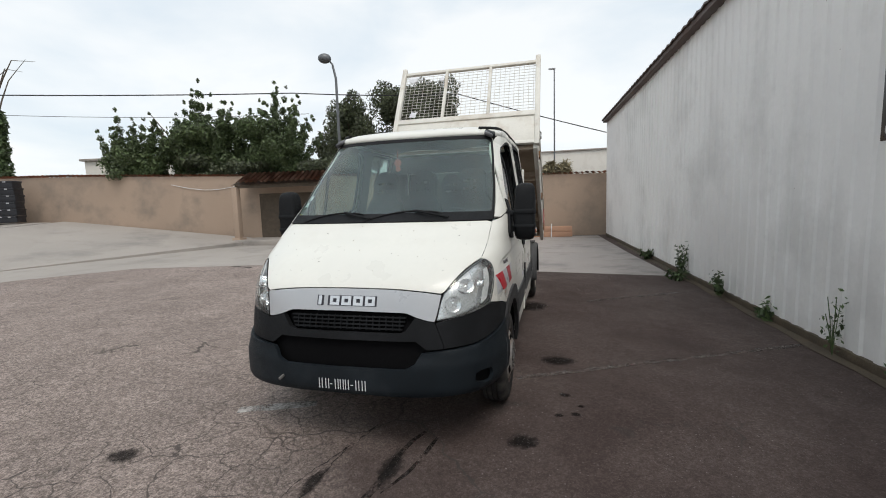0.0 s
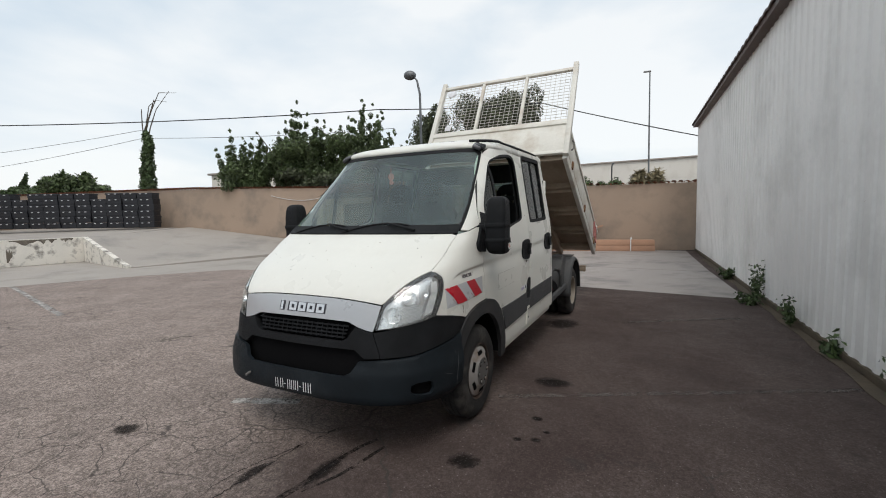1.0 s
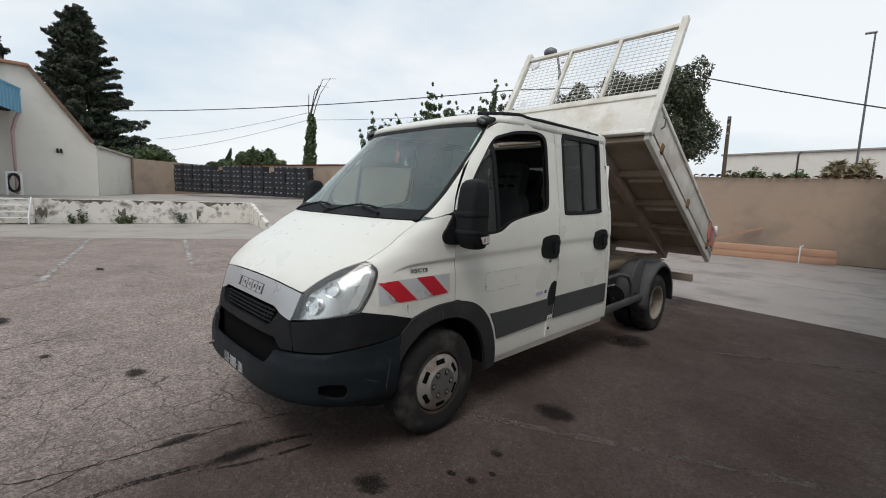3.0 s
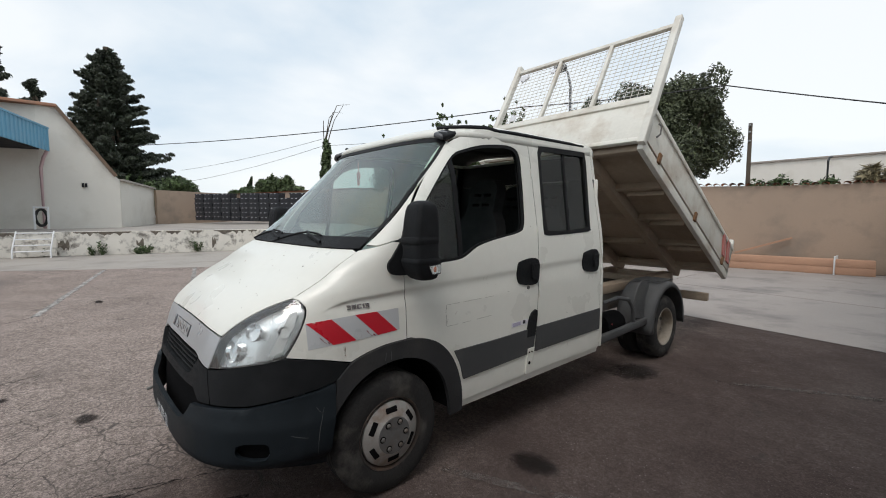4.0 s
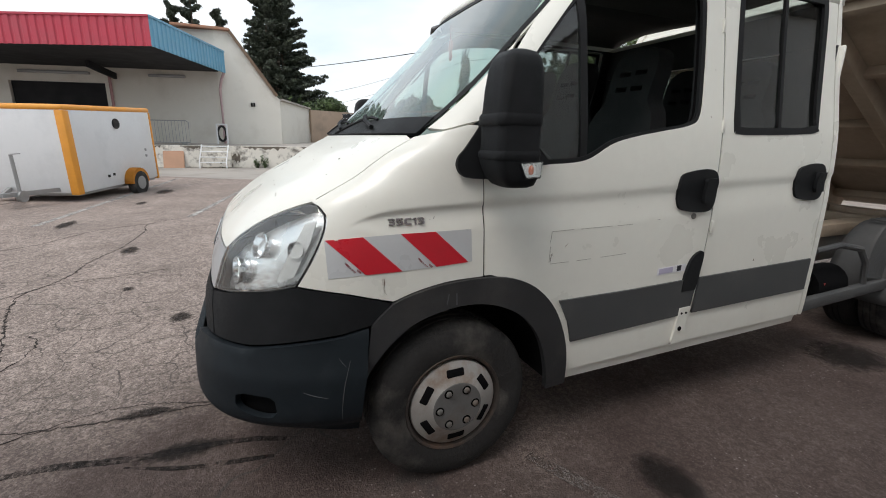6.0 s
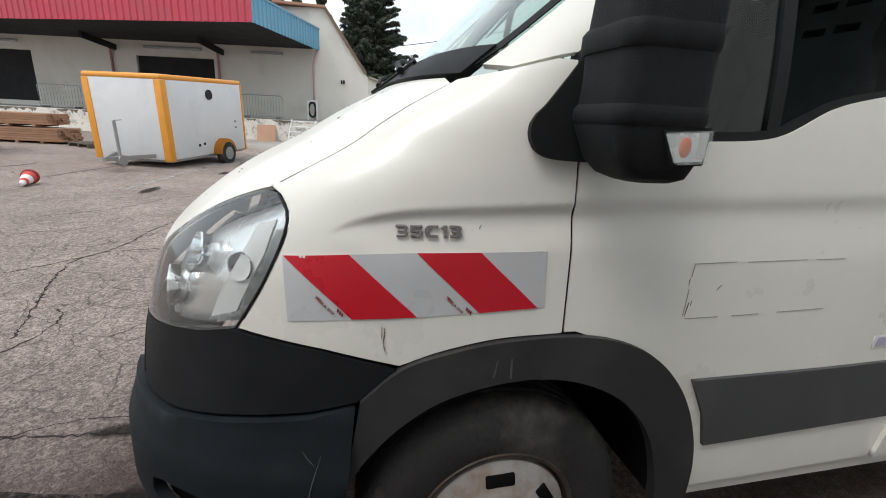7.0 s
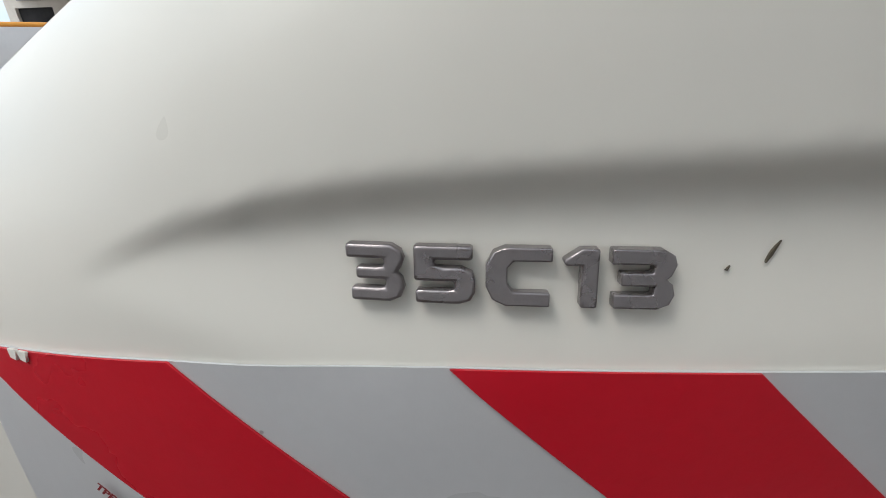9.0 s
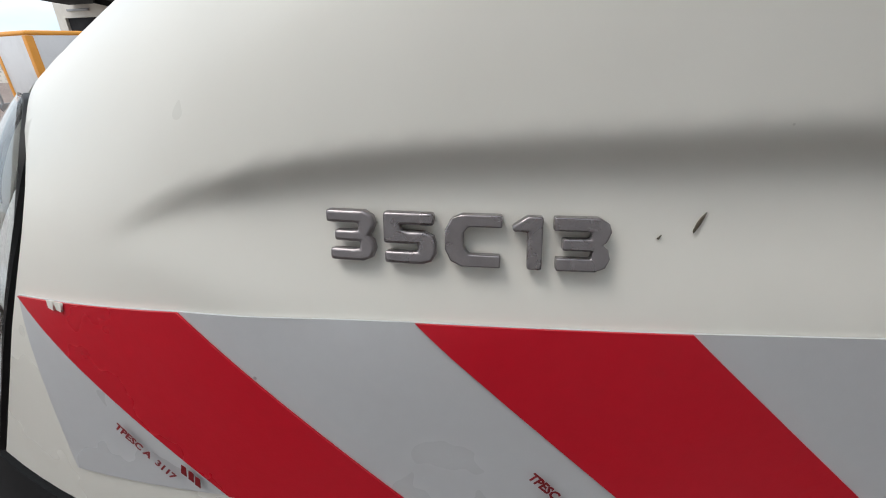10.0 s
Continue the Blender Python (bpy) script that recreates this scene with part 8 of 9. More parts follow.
# ---------------------------------------------------------------- trailers, pallets, cone
def trailer(x, y, rz, label, s=1.0, sink=0.0, tip=0.0):
    """Local frame: front face at y = 0 looking to -y, x across, body behind it."""
    tr = thing("box_trailer", label, "trailer", "box trailers", at=(x, y, 0), rz=rz)
    tr.matrix_basis = pose(x, y, sink, tip, 0, rz) @ Matrix.Scale(s, 4)
    W, L, Z0, Z1 = 1.80, 2.95, 0.30, 2.02
    body = part("body", boxes(((-W / 2, 0.0, Z0), (W / 2, L, Z1)), bevel=0.03), G["trailer"], tr, "dull white sheet body")
    bm = boxes(((-W / 2 - 0.015, -0.015, Z1 - 0.07), (W / 2 + 0.015, L + 0.015, Z1 + 0.06)), bevel=0.06, seg=3)
    part("roof_trim", bm, G["orange"], tr, "orange roof trim")
    for sx in (-1, 1):
        for yy in (0.0, L):
            cx, cy = sx * W / 2, yy
            bm = boxes(((cx - (0.15 if sx > 0 else 0.015), cy - (0.015 if yy == 0 else 0.06), Z0 - 0.03), (cx + (0.015 if sx > 0 else 0.15), cy + (0.16 if yy == 0 else 0.015), Z1 - 0.05)), bevel=0.02)
            part("corner_post", bm, G["orange"], tr, "orange corner trim")
        bm = bmesh.new()
        pts = [(sx * (W / 2 + 0.08), L * 0.62 + 0.34 * math.cos(a), 0.30 + 0.36 * math.sin(a)) for a in np.linspace(0, math.pi, 12)]
        v0 = [bm.verts.new((sx * W / 2, p[1], p[2])) for p in pts]
        v1 = [bm.verts.new((sx * (W / 2 + 0.20), p[1], p[2])) for p in pts]
        for k in range(11):
            bm.faces.new((v0[k], v0[k + 1], v1[k + 1], v1[k]))
        bm.faces.new(v1)
        bmesh.ops.solidify(bm, geom=bm.faces[:], thickness=0.012)
        part("mudguard", bm, G["orange"], tr, "orange mudguard")
        bm = bmesh.new()
        lathe(bm, [(-0.09, 0.0), (-0.09, 0.22), (-0.085, 0.28), (-0.05, 0.30), (0.05, 0.30), (0.085, 0.28), (0.09, 0.22), (0.09, 0.0)], (sx * (W / 2 + 0.115), L * 0.62, 0.30), 24)
        wh_ = part("wheel", bm, M["rubber"], tr, "black tyre")
        bm = bmesh.new()
        lathe(bm, [(-0.096, 0.0), (-0.096, 0.16), (0.096, 0.16), (0.096, 0.0)], (sx * (W / 2 + 0.115), L * 0.62, 0.30), 20)
        part("rim", bm, G["galv"], wh_)
    bm = bmesh.new()
    lathe(bm, [(-0.02, 0.0), (-0.02, 0.115), (0.03, 0.115), (0.03, 0.0)], (W / 2, L * 0.52, 1.70), 20)
    part("porthole", bm, M["rubber"], tr, "small round vent")
    for (yy, z) in ((L * 0.34, 0.55), (L * 0.40, 0.57), (L * 0.86, 0.9), (L * 0.86, 1.05)):
        bm = boxes(((W / 2 - 0.005, yy - 0.035, z - 0.03), (W / 2 + 0.012, yy + 0.035, z + 0.03)), bevel=0.006)
        part("side_fitting", bm, G["galv"] if z > 0.7 else M["rubber"], tr)
    bm = bmesh.new()
    for sx in (-1, 1):
        bar(bm, (sx * 0.55, 0.15, 0.38), (0.30, -1.05, 0.42), 0.06, 0.08)
    part("drawbar", bm, G["galv"], tr, "galvanised drawbar")
    bm = tube(bmesh.new(), (0.38, -0.75, 0.36), (0.38, -0.75, 1.15), 0.03, 8)
    lathe(bm, [(-0.04, 0.0), (-0.04, 0.11), (0.04, 0.11), (0.04, 0.0)], (0.38, -0.72, 0.36), 16)
    bar(bm, (0.38, -0.75, 1.15), (0.55, -0.75, 1.17), 0.02, 0.02)
    part("jockey_wheel", bm, G["galv"], tr, "jockey wheel and crank")
    part("chassis", boxes(((-W / 2 + 0.05, 0.1, 0.24), (W / 2 - 0.05, L - 0.1, 0.31)), bevel=0.01), G["galv"], tr)
    return tr


trailer(-9.3, -4.9, 70.3, "white box trailer with orange trim on the asphalt", 1.0, -0.12, 2.2)
trailer(-9.75, -10.9, 66.0, "white box trailer with orange trim beyond the first", 0.94, -0.10, 1.5)
for x, y, z, rz, ln, layers, lbl in ((-15.25, -10.25, 0.0, 80, 1.25, 6, "pack of new pine boards on bearers on the asphalt"), (-15.35, -10.5, 0.50, 84, 1.15, 5, "pack of new pine boards on top of another pack")):
    pl = thing("board_pack", lbl, "timber", "board packs", at=(x, y, z), rz=rz)
    for sx in (-0.75, 0.0, 0.75):
        part("bearer", boxes(((sx - 0.05, -0.5, 0.0), (sx + 0.05, 0.5, 0.07)), bevel=0.005), G["wood"], pl)
    for r in range(layers):
        for k in range(5):
            e = 0.10 * random.Random(r * 7 + k).random() * (1.8 if z == 0 and r < 3 else 1.0)
            part("board", boxes(((-ln - e, -0.5 + k * 0.2, 0.072 + r * 0.068), (ln + e, -0.312 + k * 0.2, 0.072 + r * 0.068 + 0.062)), bevel=0.005, seg=1), G["wood"], pl)
pal = thing("dark_pallets", "dark weathered pallets lying behind the trailer", "pallet", at=(-14.2, -7.9, 0), rz=50)
for k in range(5):
    part("slat", boxes(((-0.6, -0.5 + k * 0.22, 0.10), (0.6, -0.38 + k * 0.22, 0.13)), bevel=0.004), G["bark"], pal)
for x in (-0.55, 0.0, 0.55):
    part("bearer", boxes(((x - 0.05, -0.5, 0.0), (x + 0.05, 0.5, 0.10)), bevel=0.004), G["bark"], pal)

cone = thing("traffic_cone", "faded red and white traffic cone lying on its side", "traffic cone")
cone.matrix_basis = pose(-6.66, -5.36, 0.0, 0, 0, 14) @ Matrix.Scale(0.80, 4)
def cone_band(a, b, r0, r1, material, name):
    bm = bmesh.new()
    lathe(bm, [(a, 0.0), (a, r0), (b, r1), (b, 0.0)], (0, 0, 0.150), 24)
    bmesh.ops.transform(bm, matrix=Matrix.Translation((0, 0, 0.0)) @ Euler((0, radians(9), 0)).to_matrix().to_4x4(), verts=bm.verts)
    return part(name, bm, material, cone)
cone_band(0.03, 0.19, 0.130, 0.102, G["cone_red"], "lower_band")
cone_band(0.19, 0.33, 0.103, 0.075, G["cone_white"], "white_band")
cone_band(0.33, 0.42, 0.075, 0.057, G["cone_red"], "upper_band")
cone_band(0.42, 0.52, 0.057, 0.032, G["cone_white"], "tip")
cone_band(-0.02, 0.04, 0.150, 0.142, G["cone_base"], "base")

# ---------------------------------------------------------------- lamps, poles, wires
def street_lamp(x, y, h, rz, style, label):
    lp = thing("street_lamp", label, "street lamp", "street lamps", at=(x, y, 0), rz=rz)
    bm = bmesh.new()
    if style == 0:
        sweep(bm, [(0, 0, 0), (0, 0, h * 0.5), (0, 0, h * 0.88), (-0.15, 0, h * 0.96), (-0.35, 0, h * 0.985)], lambda t: 0.09 - 0.045 * t, 8)
        part("post", bm, G["pole"], lp)
        bm = bmesh.new()
        bmesh.ops.create_uvsphere(bm, u_segments=16, v_segments=10, radius=0.36, matrix=Matrix.Translation((-0.55, 0, h - 0.08)) @ Matrix.Diagonal((1, 0.8, 0.72, 1)))
        part("lamp_head", bm, G["pole"], lp)
    else:
        sweep(bm, [(0, 0, 0), (0, 0, h * 0.5), (0, 0, h)], lambda t: 0.07 - 0.03 * t, 8)
        part("post", bm, G["pole"], lp)
        bm = boxes(((-0.40, -0.10, h - 0.03), (0.08, 0.10, h + 0.07)), bevel=0.04, seg=3)
        part("lamp_head", bm, G["galv"], lp)
    return lp


street_lamp(-10.4, 19.3, 9.55, 20, 0, "grey street lamp with round head behind the trees")
street_lamp(1.2, 30.4, 10.75, 10, 1, "tall grey street lamp behind the wall")
up = thing("utility_pole", "dark wooden utility pole behind the wall", "pole", at=(-3.1, 22.8, 0))
part("pole", tube(bmesh.new(), (0, 0, 0), (0, 0, 5.85), 0.10, 10, 0.08), G["bark"], up)
for z in (5.0, 5.4, 5.7):
    part("insulator", boxes(((-0.05, -0.16, z), (0.05, 0.16, z + 0.08)), bevel=0.02), G["galv"], up)
sh = thing("short_lamp", "short dark lamp standard behind the wall", "pole", at=(-0.75, 26.2, 0))
part("post", sweep(bmesh.new(), [(0, 0, 0), (0, 0, 4.2), (0.05, 0, 4.35), (0.15, 0, 4.38)], 0.05, 6), G["pole"], sh)


def cable(name, pts, r, label):
    pts = [Vector(p) for p in pts]
    out = []
    for a, b in zip(pts, pts[1:]):
        for k in range(12):
            t = k / 12
            p = a.lerp(b, t)
            p.z -= 0.02 * (b - a).length * 4 * t * (1 - t) * 0.5
            out.append(p)
    out.append(pts[-1])
    return tagged(part(name, sweep(bmesh.new(), out, r, 5), G["cable"], None), label, "cable", "overhead cables")


cable("overhead_cable", [(-42.5, 3.5, 7.55), (-12.4, 18.1, 7.55), (-4.45, 23.6, 8.0), (10.0, 24.8, 3.6)], 0.030, "black overhead cable across the yard")
cable("overhead_cable", [(-48, 8, 6.2), (-27.0, 13.3, 7.2)], 0.014, "thin overhead telephone wire")
cable("overhead_cable", [(-48, 9, 5.2), (-27.0, 13.3, 6.7), (-12.0, 19.0, 6.6)], 0.014, "thin overhead telephone wire")

# ---------------------------------------------------------------- plants
def leaves(name, blobs, n, size, material, parent, seed, droop=0.0, aspect=1.7, shell=0.55):
    """Many small leaves scattered through a crown of uneven clumps."""
    rs = np.random.RandomState(seed)
    blobs = np.array(blobs, float)
    vol = (blobs[:, 3] * blobs[:, 4] * blobs[:, 5]) ** 0.6
    pick = rs.choice(len(blobs), n, p=vol / vol.sum())
    d = rs.normal(size=(n, 3))
    d /= np.linalg.norm(d, axis=1)[:, None]
    r = shell + (1 - shell) * rs.rand(n) ** 0.6
    r *= 1 + 0.22 * np.sin(d[:, 0] * 5 + pick) * np.cos(d[:, 2] * 6 + pick * 2)
    c = blobs[pick, :3] + d * r[:, None] * blobs[pick, 3:6]
    nrm = d + rs.normal(size=(n, 3)) * 0.7
    nrm /= np.linalg.norm(nrm, axis=1)[:, None]
    ax = np.cross(nrm, rs.normal(size=(n, 3)))
    ax /= np.linalg.norm(ax, axis=1)[:, None]
    ax[:, 2] -= droop
    ay = np.cross(nrm, ax)
    s = size * (0.55 + 0.9 * rs.rand(n))
    a, b = ax * (s * aspect / 2)[:, None], ay * (s / 2)[:, None]
    v = np.empty((n, 4, 3))
    v[:, 0], v[:, 1], v[:, 2], v[:, 3] = c - a, c + b * 0.8 + nrm * (s * 0.12)[:, None], c + a, c - b * 0.8 + nrm * (s * 0.12)[:, None]
    f = np.arange(4 * n).reshape(n, 4)
    return mesh_ob(name, v.reshape(-1, 3), [tuple(map(int, q)) for q in f], material, parent)


def tree(name, label, x, y, z0, trunk_h, blobs, n, size, material, seed, trunk_r=0.18, droop=0.0, category="tree", group="", aspect=1.7, shell=0.55, sprays=0):
    t = thing(name, label, category, group, at=(x, y, z0))
    rnd = random.Random(seed)
    bm = bmesh.new()
    sweep(bm, [(0, 0, -0.2), (0.05, 0.03, trunk_h * 0.5), (0.0, 0.05, trunk_h)], lambda k: trunk_r * (1 - 0.45 * k), 8)
    part("trunk", bm, G["bark"], t)
    for b in blobs[:9]:
        bm = bmesh.new()
        s = (0, 0.03, trunk_h * rnd.uniform(0.65, 0.98))
        e = (b[0], b[1], b[2] + b[5] * 0.2)
        mid = ((s[0] + e[0]) / 2 + rnd.uniform(-0.2, 0.2), (s[1] + e[1]) / 2 + rnd.uniform(-0.2, 0.2), (s[2] + e[2]) / 2 + 0.15)
        sweep(bm, [s, mid, e], lambda k: max(0.015, trunk_r * 0.45 * (1 - 0.85 * k)), 6)
        part("limb", bm, G["bark"], t)
    extra = []
    for k in range(sprays):
        b = blobs[rnd.randrange(len(blobs))]
        dx, dy = rnd.uniform(-0.5, 0.9), rnd.uniform(-0.4, 0.4)
        L = rnd.uniform(0.5, 1.15)
        for q in range(6):
            f = q / 5
            extra.append((b[0] + b[3] * 0.6 * dx + dx * L * f, b[1] + dy * L * f, b[2] + b[5] * 0.7 + L * 1.1 * f, 0.20 * (1.15 - f), 0.20 * (1.15 - f), 0.24 * (1.15 - f)))
    leaves("crown", list(blobs) + extra, n, size, material, t, seed, droop, aspect, shell)
    return t


def blobs_round(cx, cz, rx, rz, k, seed):
    rnd = random.Random(seed)
    out = [(cx, 0, cz, rx * 0.72, rx * 0.72, rz * 0.75)]
    for i in range(k):
        a = rnd.uniform(0, math.tau)
        e = rnd.uniform(-0.7, 1.0)
        q = rnd.uniform(0.5, 0.92)
        s = rnd.uniform(0.14, 0.34)
        out.append((cx + rx * q * math.cos(a) * math.cos(e), rx * q * math.sin(a) * math.cos(e), cz + rz * q * math.sin(e), rx * s, rx * s, rz * s))
    return out


# trees behind the yard wall
def shoots(cx, base, spread, top, k, seed):
    """Long leafy shoots that fan out and bend with the wind."""
    rnd = random.Random(seed)
    out = []
    for i in range(k):
        f = (i + rnd.random()) / k * 2 - 1
        lean = f * spread
        L = (top - base) * rnd.uniform(0.72, 1.0) * (1 - 0.35 * abs(f))
        dy = rnd.uniform(-0.8, 0.8)
        bend = rnd.uniform(0.1, 0.5)
        for q in range(9):
            g = q / 8
            w = 0.30 * (1 - g) ** 0.7 + 0.07
            out.append((cx + lean * (0.35 + 0.65 * g) + bend * g * g, dy * (0.3 + g), base + L * g, w, w, w * 1.3))
    return out


tree("bushy_tree", "green bushy tree overhanging the tiled wall", -17.6, 12.9, 0.5, 2.4, shoots(0, 2.0, 2.0, 5.6, 22, 1) + blobs_round(0, 3.2, 1.7, 1.2, 10, 1), 46000, 0.080, G["leaf_green"], 1, 0.12, group="trees behind the wall", shell=0.15)
tree("bushy_tree", "tall green tree with wind-blown shoots behind the wall", -15.0, 14.3, 0.3, 2.6, shoots(0, 2.3, 2.2, 7.4, 28, 2) + blobs_round(0, 3.9, 2.1, 1.7, 14, 2), 78000, 0.080, G["leaf_green"], 2, 0.14, group="trees behind the wall", shell=0.15)
tree("bushy_tree", "green tree with upright shoots behind the wall", -12.0, 15.4, 0.3, 2.8, shoots(0, 2.3, 2.2, 7.2, 28, 3) + blobs_round(0, 3.9, 2.1, 1.7, 14, 3), 78000, 0.080, G["leaf_green"], 3, 0.14, group="trees behind the wall", shell=0.15)
tree("shrub", "dark shrub mass behind the wall", -13.6, 15.0, 0.3, 1.6, blobs_round(0, 2.9, 2.6, 0.85, 14, 31), 12000, 0.09, G["leaf_dark"], 31, 0.12, category="shrub", group="trees behind the wall")
tree("shrub", "dark shrub mass behind the wall", -9.4, 16.6, 0.2, 1.6, blobs_round(0, 2.9, 2.4, 1.0, 14, 32), 12000, 0.09, G["leaf_dark"], 32, 0.12, category="shrub", group="trees behind the wall")
tree("evergreen_tree", "large dark evergreen tree with dense crown", -11.9, 23.3, 0.0, 3.6, blobs_round(0, 5.4, 2.3, 3.3, 30, 4), 28000, 0.105, G["leaf_dark"], 4, 0.28, group="dark trees")
tree("evergreen_tree", "large dark evergreen tree with dense crown", -7.7, 25.3, 0.0, 4.0, blobs_round(0, 6.2, 3.3, 4.0, 44, 5), 52000, 0.105, G["leaf_dark"], 5, 0.30, group="dark trees")
# conifers behind the warehouse
cb = []
rnd_ = random.Random(6)
for i in range(330):
    f = (i + rnd_.random()) / 330
    z = 3.0 + 11.8 * f ** 1.05
    rad = (4.2 * (1 - f) ** 0.70 + 0.30) * rnd_.choice((0.55, 0.75, 0.9, 1.0, 1.12)) * rnd_.uniform(0.85, 1.1)
    a = rnd_.uniform(0, math.tau)
    for q in (0.40, 0.62, 0.82, 1.0):
        w = 0.10 * rad * (1.5 - q) + 0.20
        cb.append((rad * q * math.cos(a), rad * q * math.sin(a), z + 0.75 * (q - 0.5), w, w, 0.13 + 0.07 * rnd_.random()))
tree("conifer", "big dark green cedar behind the warehouse", -45.0, 2.2, 0.6, 15.4, cb, 150000, 0.125, G["leaf_conifer"], 6, 0.4, droop=0.15, group="conifers", aspect=2.0, shell=0.05)
for (x, y, h, sd) in ((-45, -4.6, 14.6, 7), (-46, -2.6, 12.6, 8), (-45, -6.2, 12.4, 9)):
    cb = []
    rnd_ = random.Random(sd)
    for i in range(34):
        f = (i + rnd_.random()) / 34
        z = 4.5 + (h - 4.6) * f
        rad = (2.0 * (1 - f) ** 0.8 + 0.25) * rnd_.uniform(0.5, 1.15)
        a = rnd_.uniform(0, math.tau)
        for q in (0.3, 0.65, 1.0):
            cb.append((rad * q * math.cos(a), rad * q * math.sin(a), z + 0.35 * (q - 0.5), 0.12 * rad + 0.20, 0.12 * rad + 0.20, 0.17))
    tree("pine_tree", "thin dark pine behind the warehouse roof", x, y, 0, h - 0.5, cb, 12000, 0.13, G["leaf_conifer"], sd, 0.16, droop=0.2, group="conifers", aspect=2.4, shell=0.2)
for (x, y, r, h, sd) in ((-40.5, 5.4, 2.6, 1.7, 41), (-43, 13.0, 1.6, 1.6, 42), (-37.0, 13.6, 1.7, 2.2, 43), (-45, 17, 2.0, 1.5, 44), (-52, -22, 5.0, 4.5, 45)):
    tree("far_tree", "far green tree behind the yard wall", x, y, 0.0, 3.2, blobs_round(0, 3.1 + (4.4 if sd == 45 else 0), r * 1.3, h * 1.1, 30, sd), 18000, 0.16, G["leaf_green"] if sd in (43, 45) else G["leaf_weed"], sd, 0.16, group="far trees", sprays=4)
# ivy-clad dead trunk
iv = thing("ivy_snag", "dead trunk wrapped in ivy with bare top branches", "tree", at=(-26.8, 13.2, 0))
part("trunk", sweep(bmesh.new(), [(0, 0, 0), (0.05, 0, 3.0), (0.12, 0.05, 6.6)], lambda t: 0.16 - 0.08 * t, 8), G["bark"], iv)
for (dx, dy, z1, top) in ((1.5, 0.9, 6.0, 9.5), (0.8, 0.5, 6.2, 9.0), (0.3, -0.1, 6.0, 8.2), (1.9, 1.1, 7.0, 9.4), (1.2, 0.9, 6.6, 8.9)):
    part("limb", sweep(bmesh.new(), [(0.1, 0.03, z1), (dx * 0.3, dy * 0.3, z1 + 1.4), (dx * 0.55, dy * 0.5, z1 + 2.4), (dx, dy, top)], lambda t: 0.05 * (1 - 0.8 * t), 5), G["bark"], iv)
leaves("crown", [(0.05 * k + 0.12 * math.sin(2.3 * k), 0, 2.4 + 0.42 * k, 0.55 - 0.03 * k, 0.55 - 0.03 * k, 0.5) for k in range(11)], 5200, 0.12, G["leaf_weed"], iv, 51)
# reeds and shrubs behind the right part of the wall
for i, (x, y, r, h, mt) in enumerate(((-2.2, 22.5, 1.1, 0.65, "leaf_weed"), (-0.6, 22.8, 0.9, 0.5, "leaf_weed"), (0.9, 23.2, 0.35, 0.95, "leaf_dry"), (1.7, 23.4, 0.45, 1.0, "leaf_dry"))):
    tree("reed_clump" if "dry" in mt else "shrub", "dry pale reeds behind the wall" if "dry" in mt else "low green shrub behind the wall", x, y, 0, 1.6, [(0, 0, 2.5, r, r, h), (r * 0.4, 0, 2.9, r * 0.35, r * 0.3, h * 0.8), (-r * 0.4, 0, 2.8, r * 0.3, r * 0.3, h * 0.75)], 1500, 0.12 if "weed" in mt else 0.13, G[mt], 60 + i, 0.06, category="shrub", group="shrubs", aspect=1.7 if "weed" in mt else 5.0, shell=0.1)
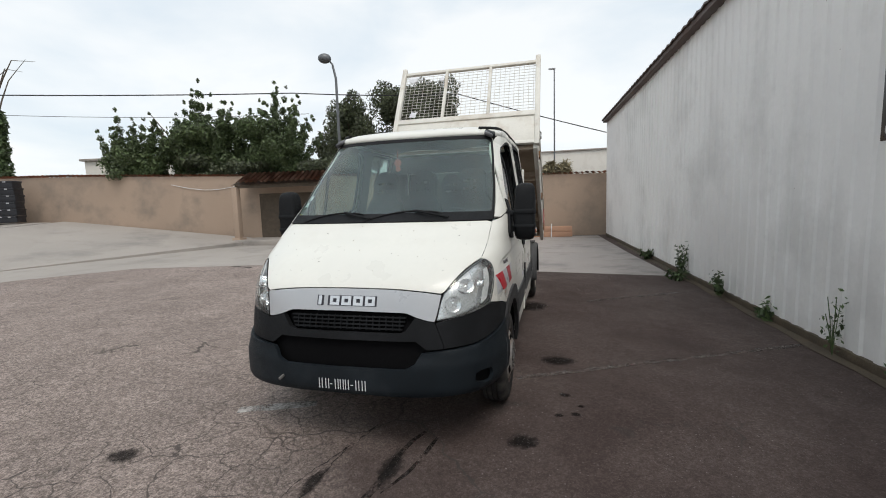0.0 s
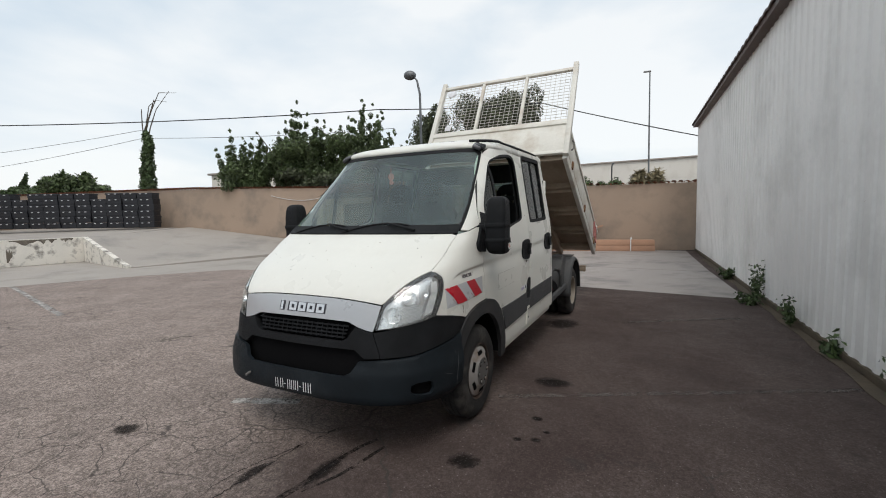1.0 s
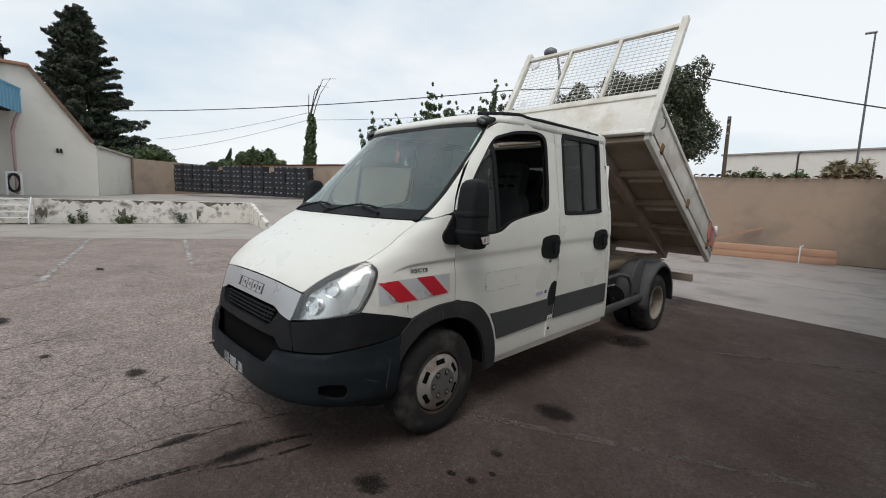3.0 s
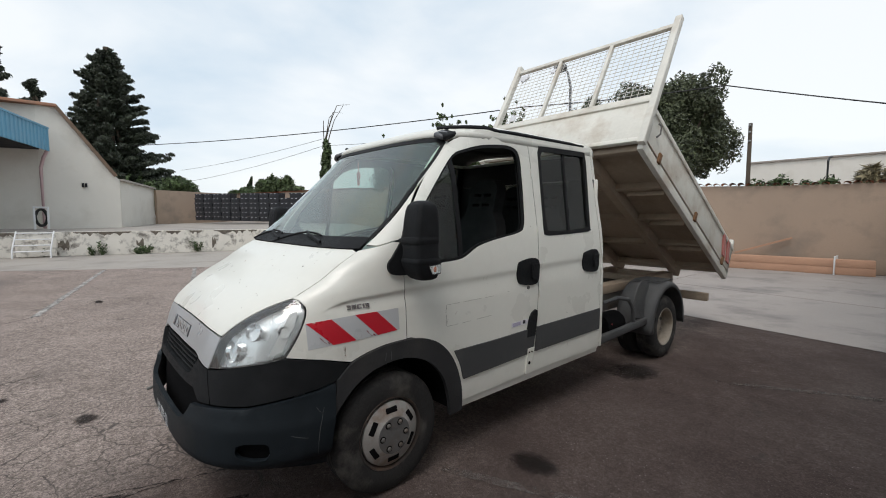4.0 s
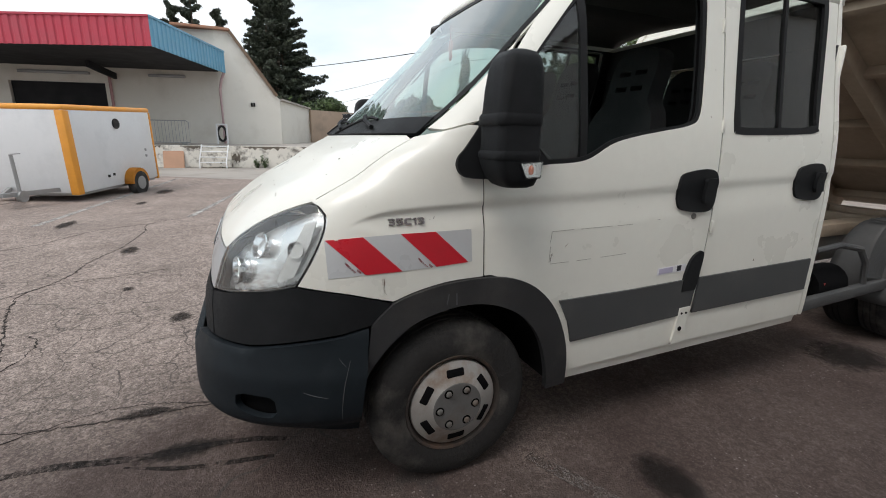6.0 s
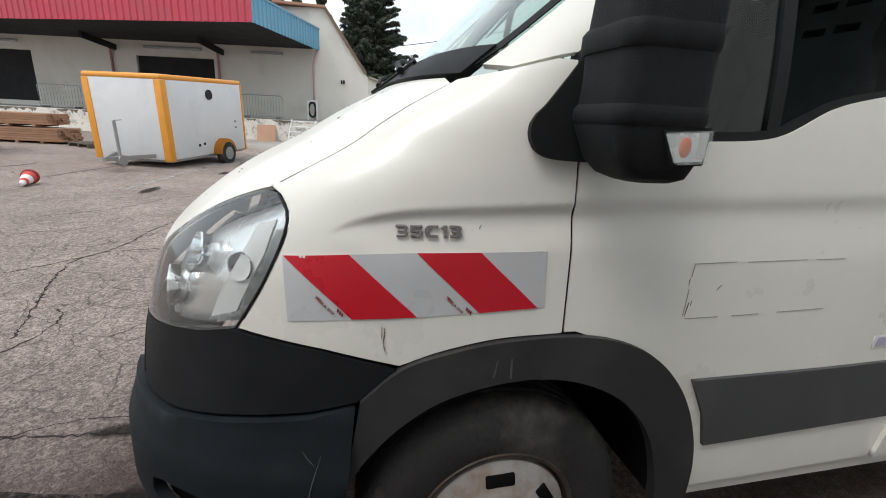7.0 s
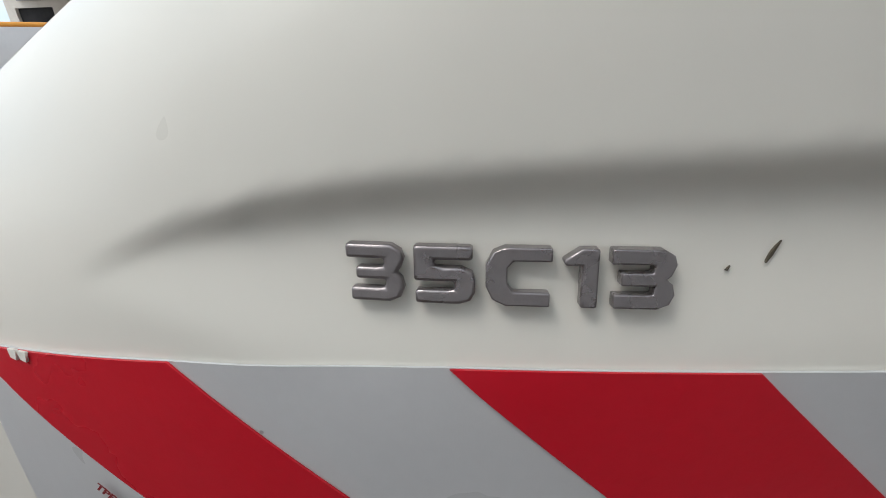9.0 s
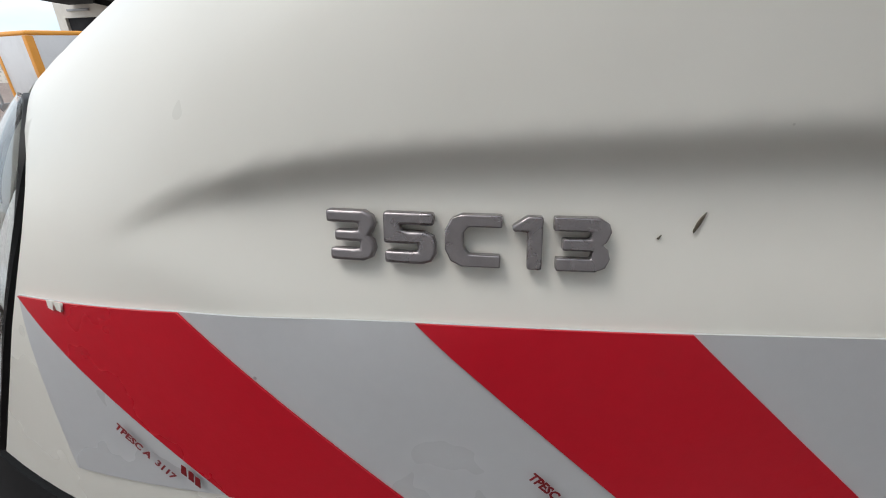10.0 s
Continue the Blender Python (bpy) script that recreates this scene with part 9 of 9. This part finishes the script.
# weeds along the shed and the dock wall
def weed(x, y, h, r, n, seed, mt="leaf_weed", size=0.05):
    w = thing("weed", "green weed growing from the wall foot", "weed", "weeds", at=(x, y, 0))
    rnd = random.Random(seed)
    bl = []
    for k in range(7):
        a = rnd.uniform(0, math.tau)
        q = r * rnd.uniform(0.2, 0.9)
        hh = h * rnd.uniform(0.5, 1.0)
        part("stem", sweep(bmesh.new(), [(0, 0, 0), (q * 0.5 * math.cos(a), q * 0.5 * math.sin(a), hh * 0.6), (q * math.cos(a), q * math.sin(a), hh)], 0.004, 4), G["leaf_weed"], w)
        for j in range(4):
            f = 0.35 + 0.65 * j / 3
            bl.append((q * f * math.cos(a), q * f * math.sin(a), hh * f, 0.07, 0.07, 0.09))
    tagged(leaves("leaf_mass", bl, n, size, G[mt], w, seed), kind="stuff")
    return w


sx_ = lambda y: 3.94 - 0.048 * y
weed(sx_(5.55) - 0.12, 5.55, 0.62, 0.13, 300, 71, size=0.035)
weed(sx_(5.3) - 0.28, 5.25, 0.14, 0.26, 300, 72, size=0.035)
weed(sx_(3.85) - 0.10, 3.85, 0.36, 0.12, 200, 73, size=0.035)
weed(sx_(2.6) - 0.08, 2.6, 0.20, 0.08, 80, 74)
weed(sx_(1.4) - 0.08, 1.4, 0.60, 0.09, 60, 75, size=0.03)
weed(sx_(0.4) - 0.12, 0.42, 0.38, 0.13, 260, 76, size=0.035)
weed(sx_(8.0) - 0.15, 8.0, 0.2, 0.3, 200, 78)
for i, y in enumerate((-1.9, -0.5, -0.2, 1.0, 1.3, 3.1)):
    weed(dock_x(y) + 0.12, y, 0.30 + 0.14 * (i % 3), 0.30, 170, 80 + i, size=0.055)
bm = bmesh.new()
strip = [(sx_(y) - 0.03, y) for y in np.linspace(-6, 12, 30)] + [(sx_(y) - 0.15 - 0.02 * math.sin(y * 5), y) for y in np.linspace(12, -6, 60)]
flat_patch("soil_strip", [(float(a), float(b)) for a, b in strip], 0.010, G["soil"], "dark soil and debris at the foot of the shed", "soil")

# far pale building beyond the wall
fb = thing("distant_building", "long pale flat building in the distance", "building", at=(-2, 62, 0), rz=-3)
part("wall", boxes(((-11, 0, 0), (18, 8, 7.9)), bevel=0.05), G["white_render"], fb)
part("roof", boxes(((-11.2, -0.2, 7.9), (18.2, 8.2, 8.1)), bevel=0.03), G["concrete"], fb)
nb = thing("distant_building", "small white building behind the yard wall", "building", at=(-27.5, 20.5, 0), rz=12)
part("wall", boxes(((-2.6, 0, 0), (3.4, 4, 5.0)), bevel=0.05), G["white_render"], nb)
part("roof", boxes(((-2.8, -0.2, 5.0), (3.6, 4.2, 5.15)), bevel=0.03), G["concrete"], nb)
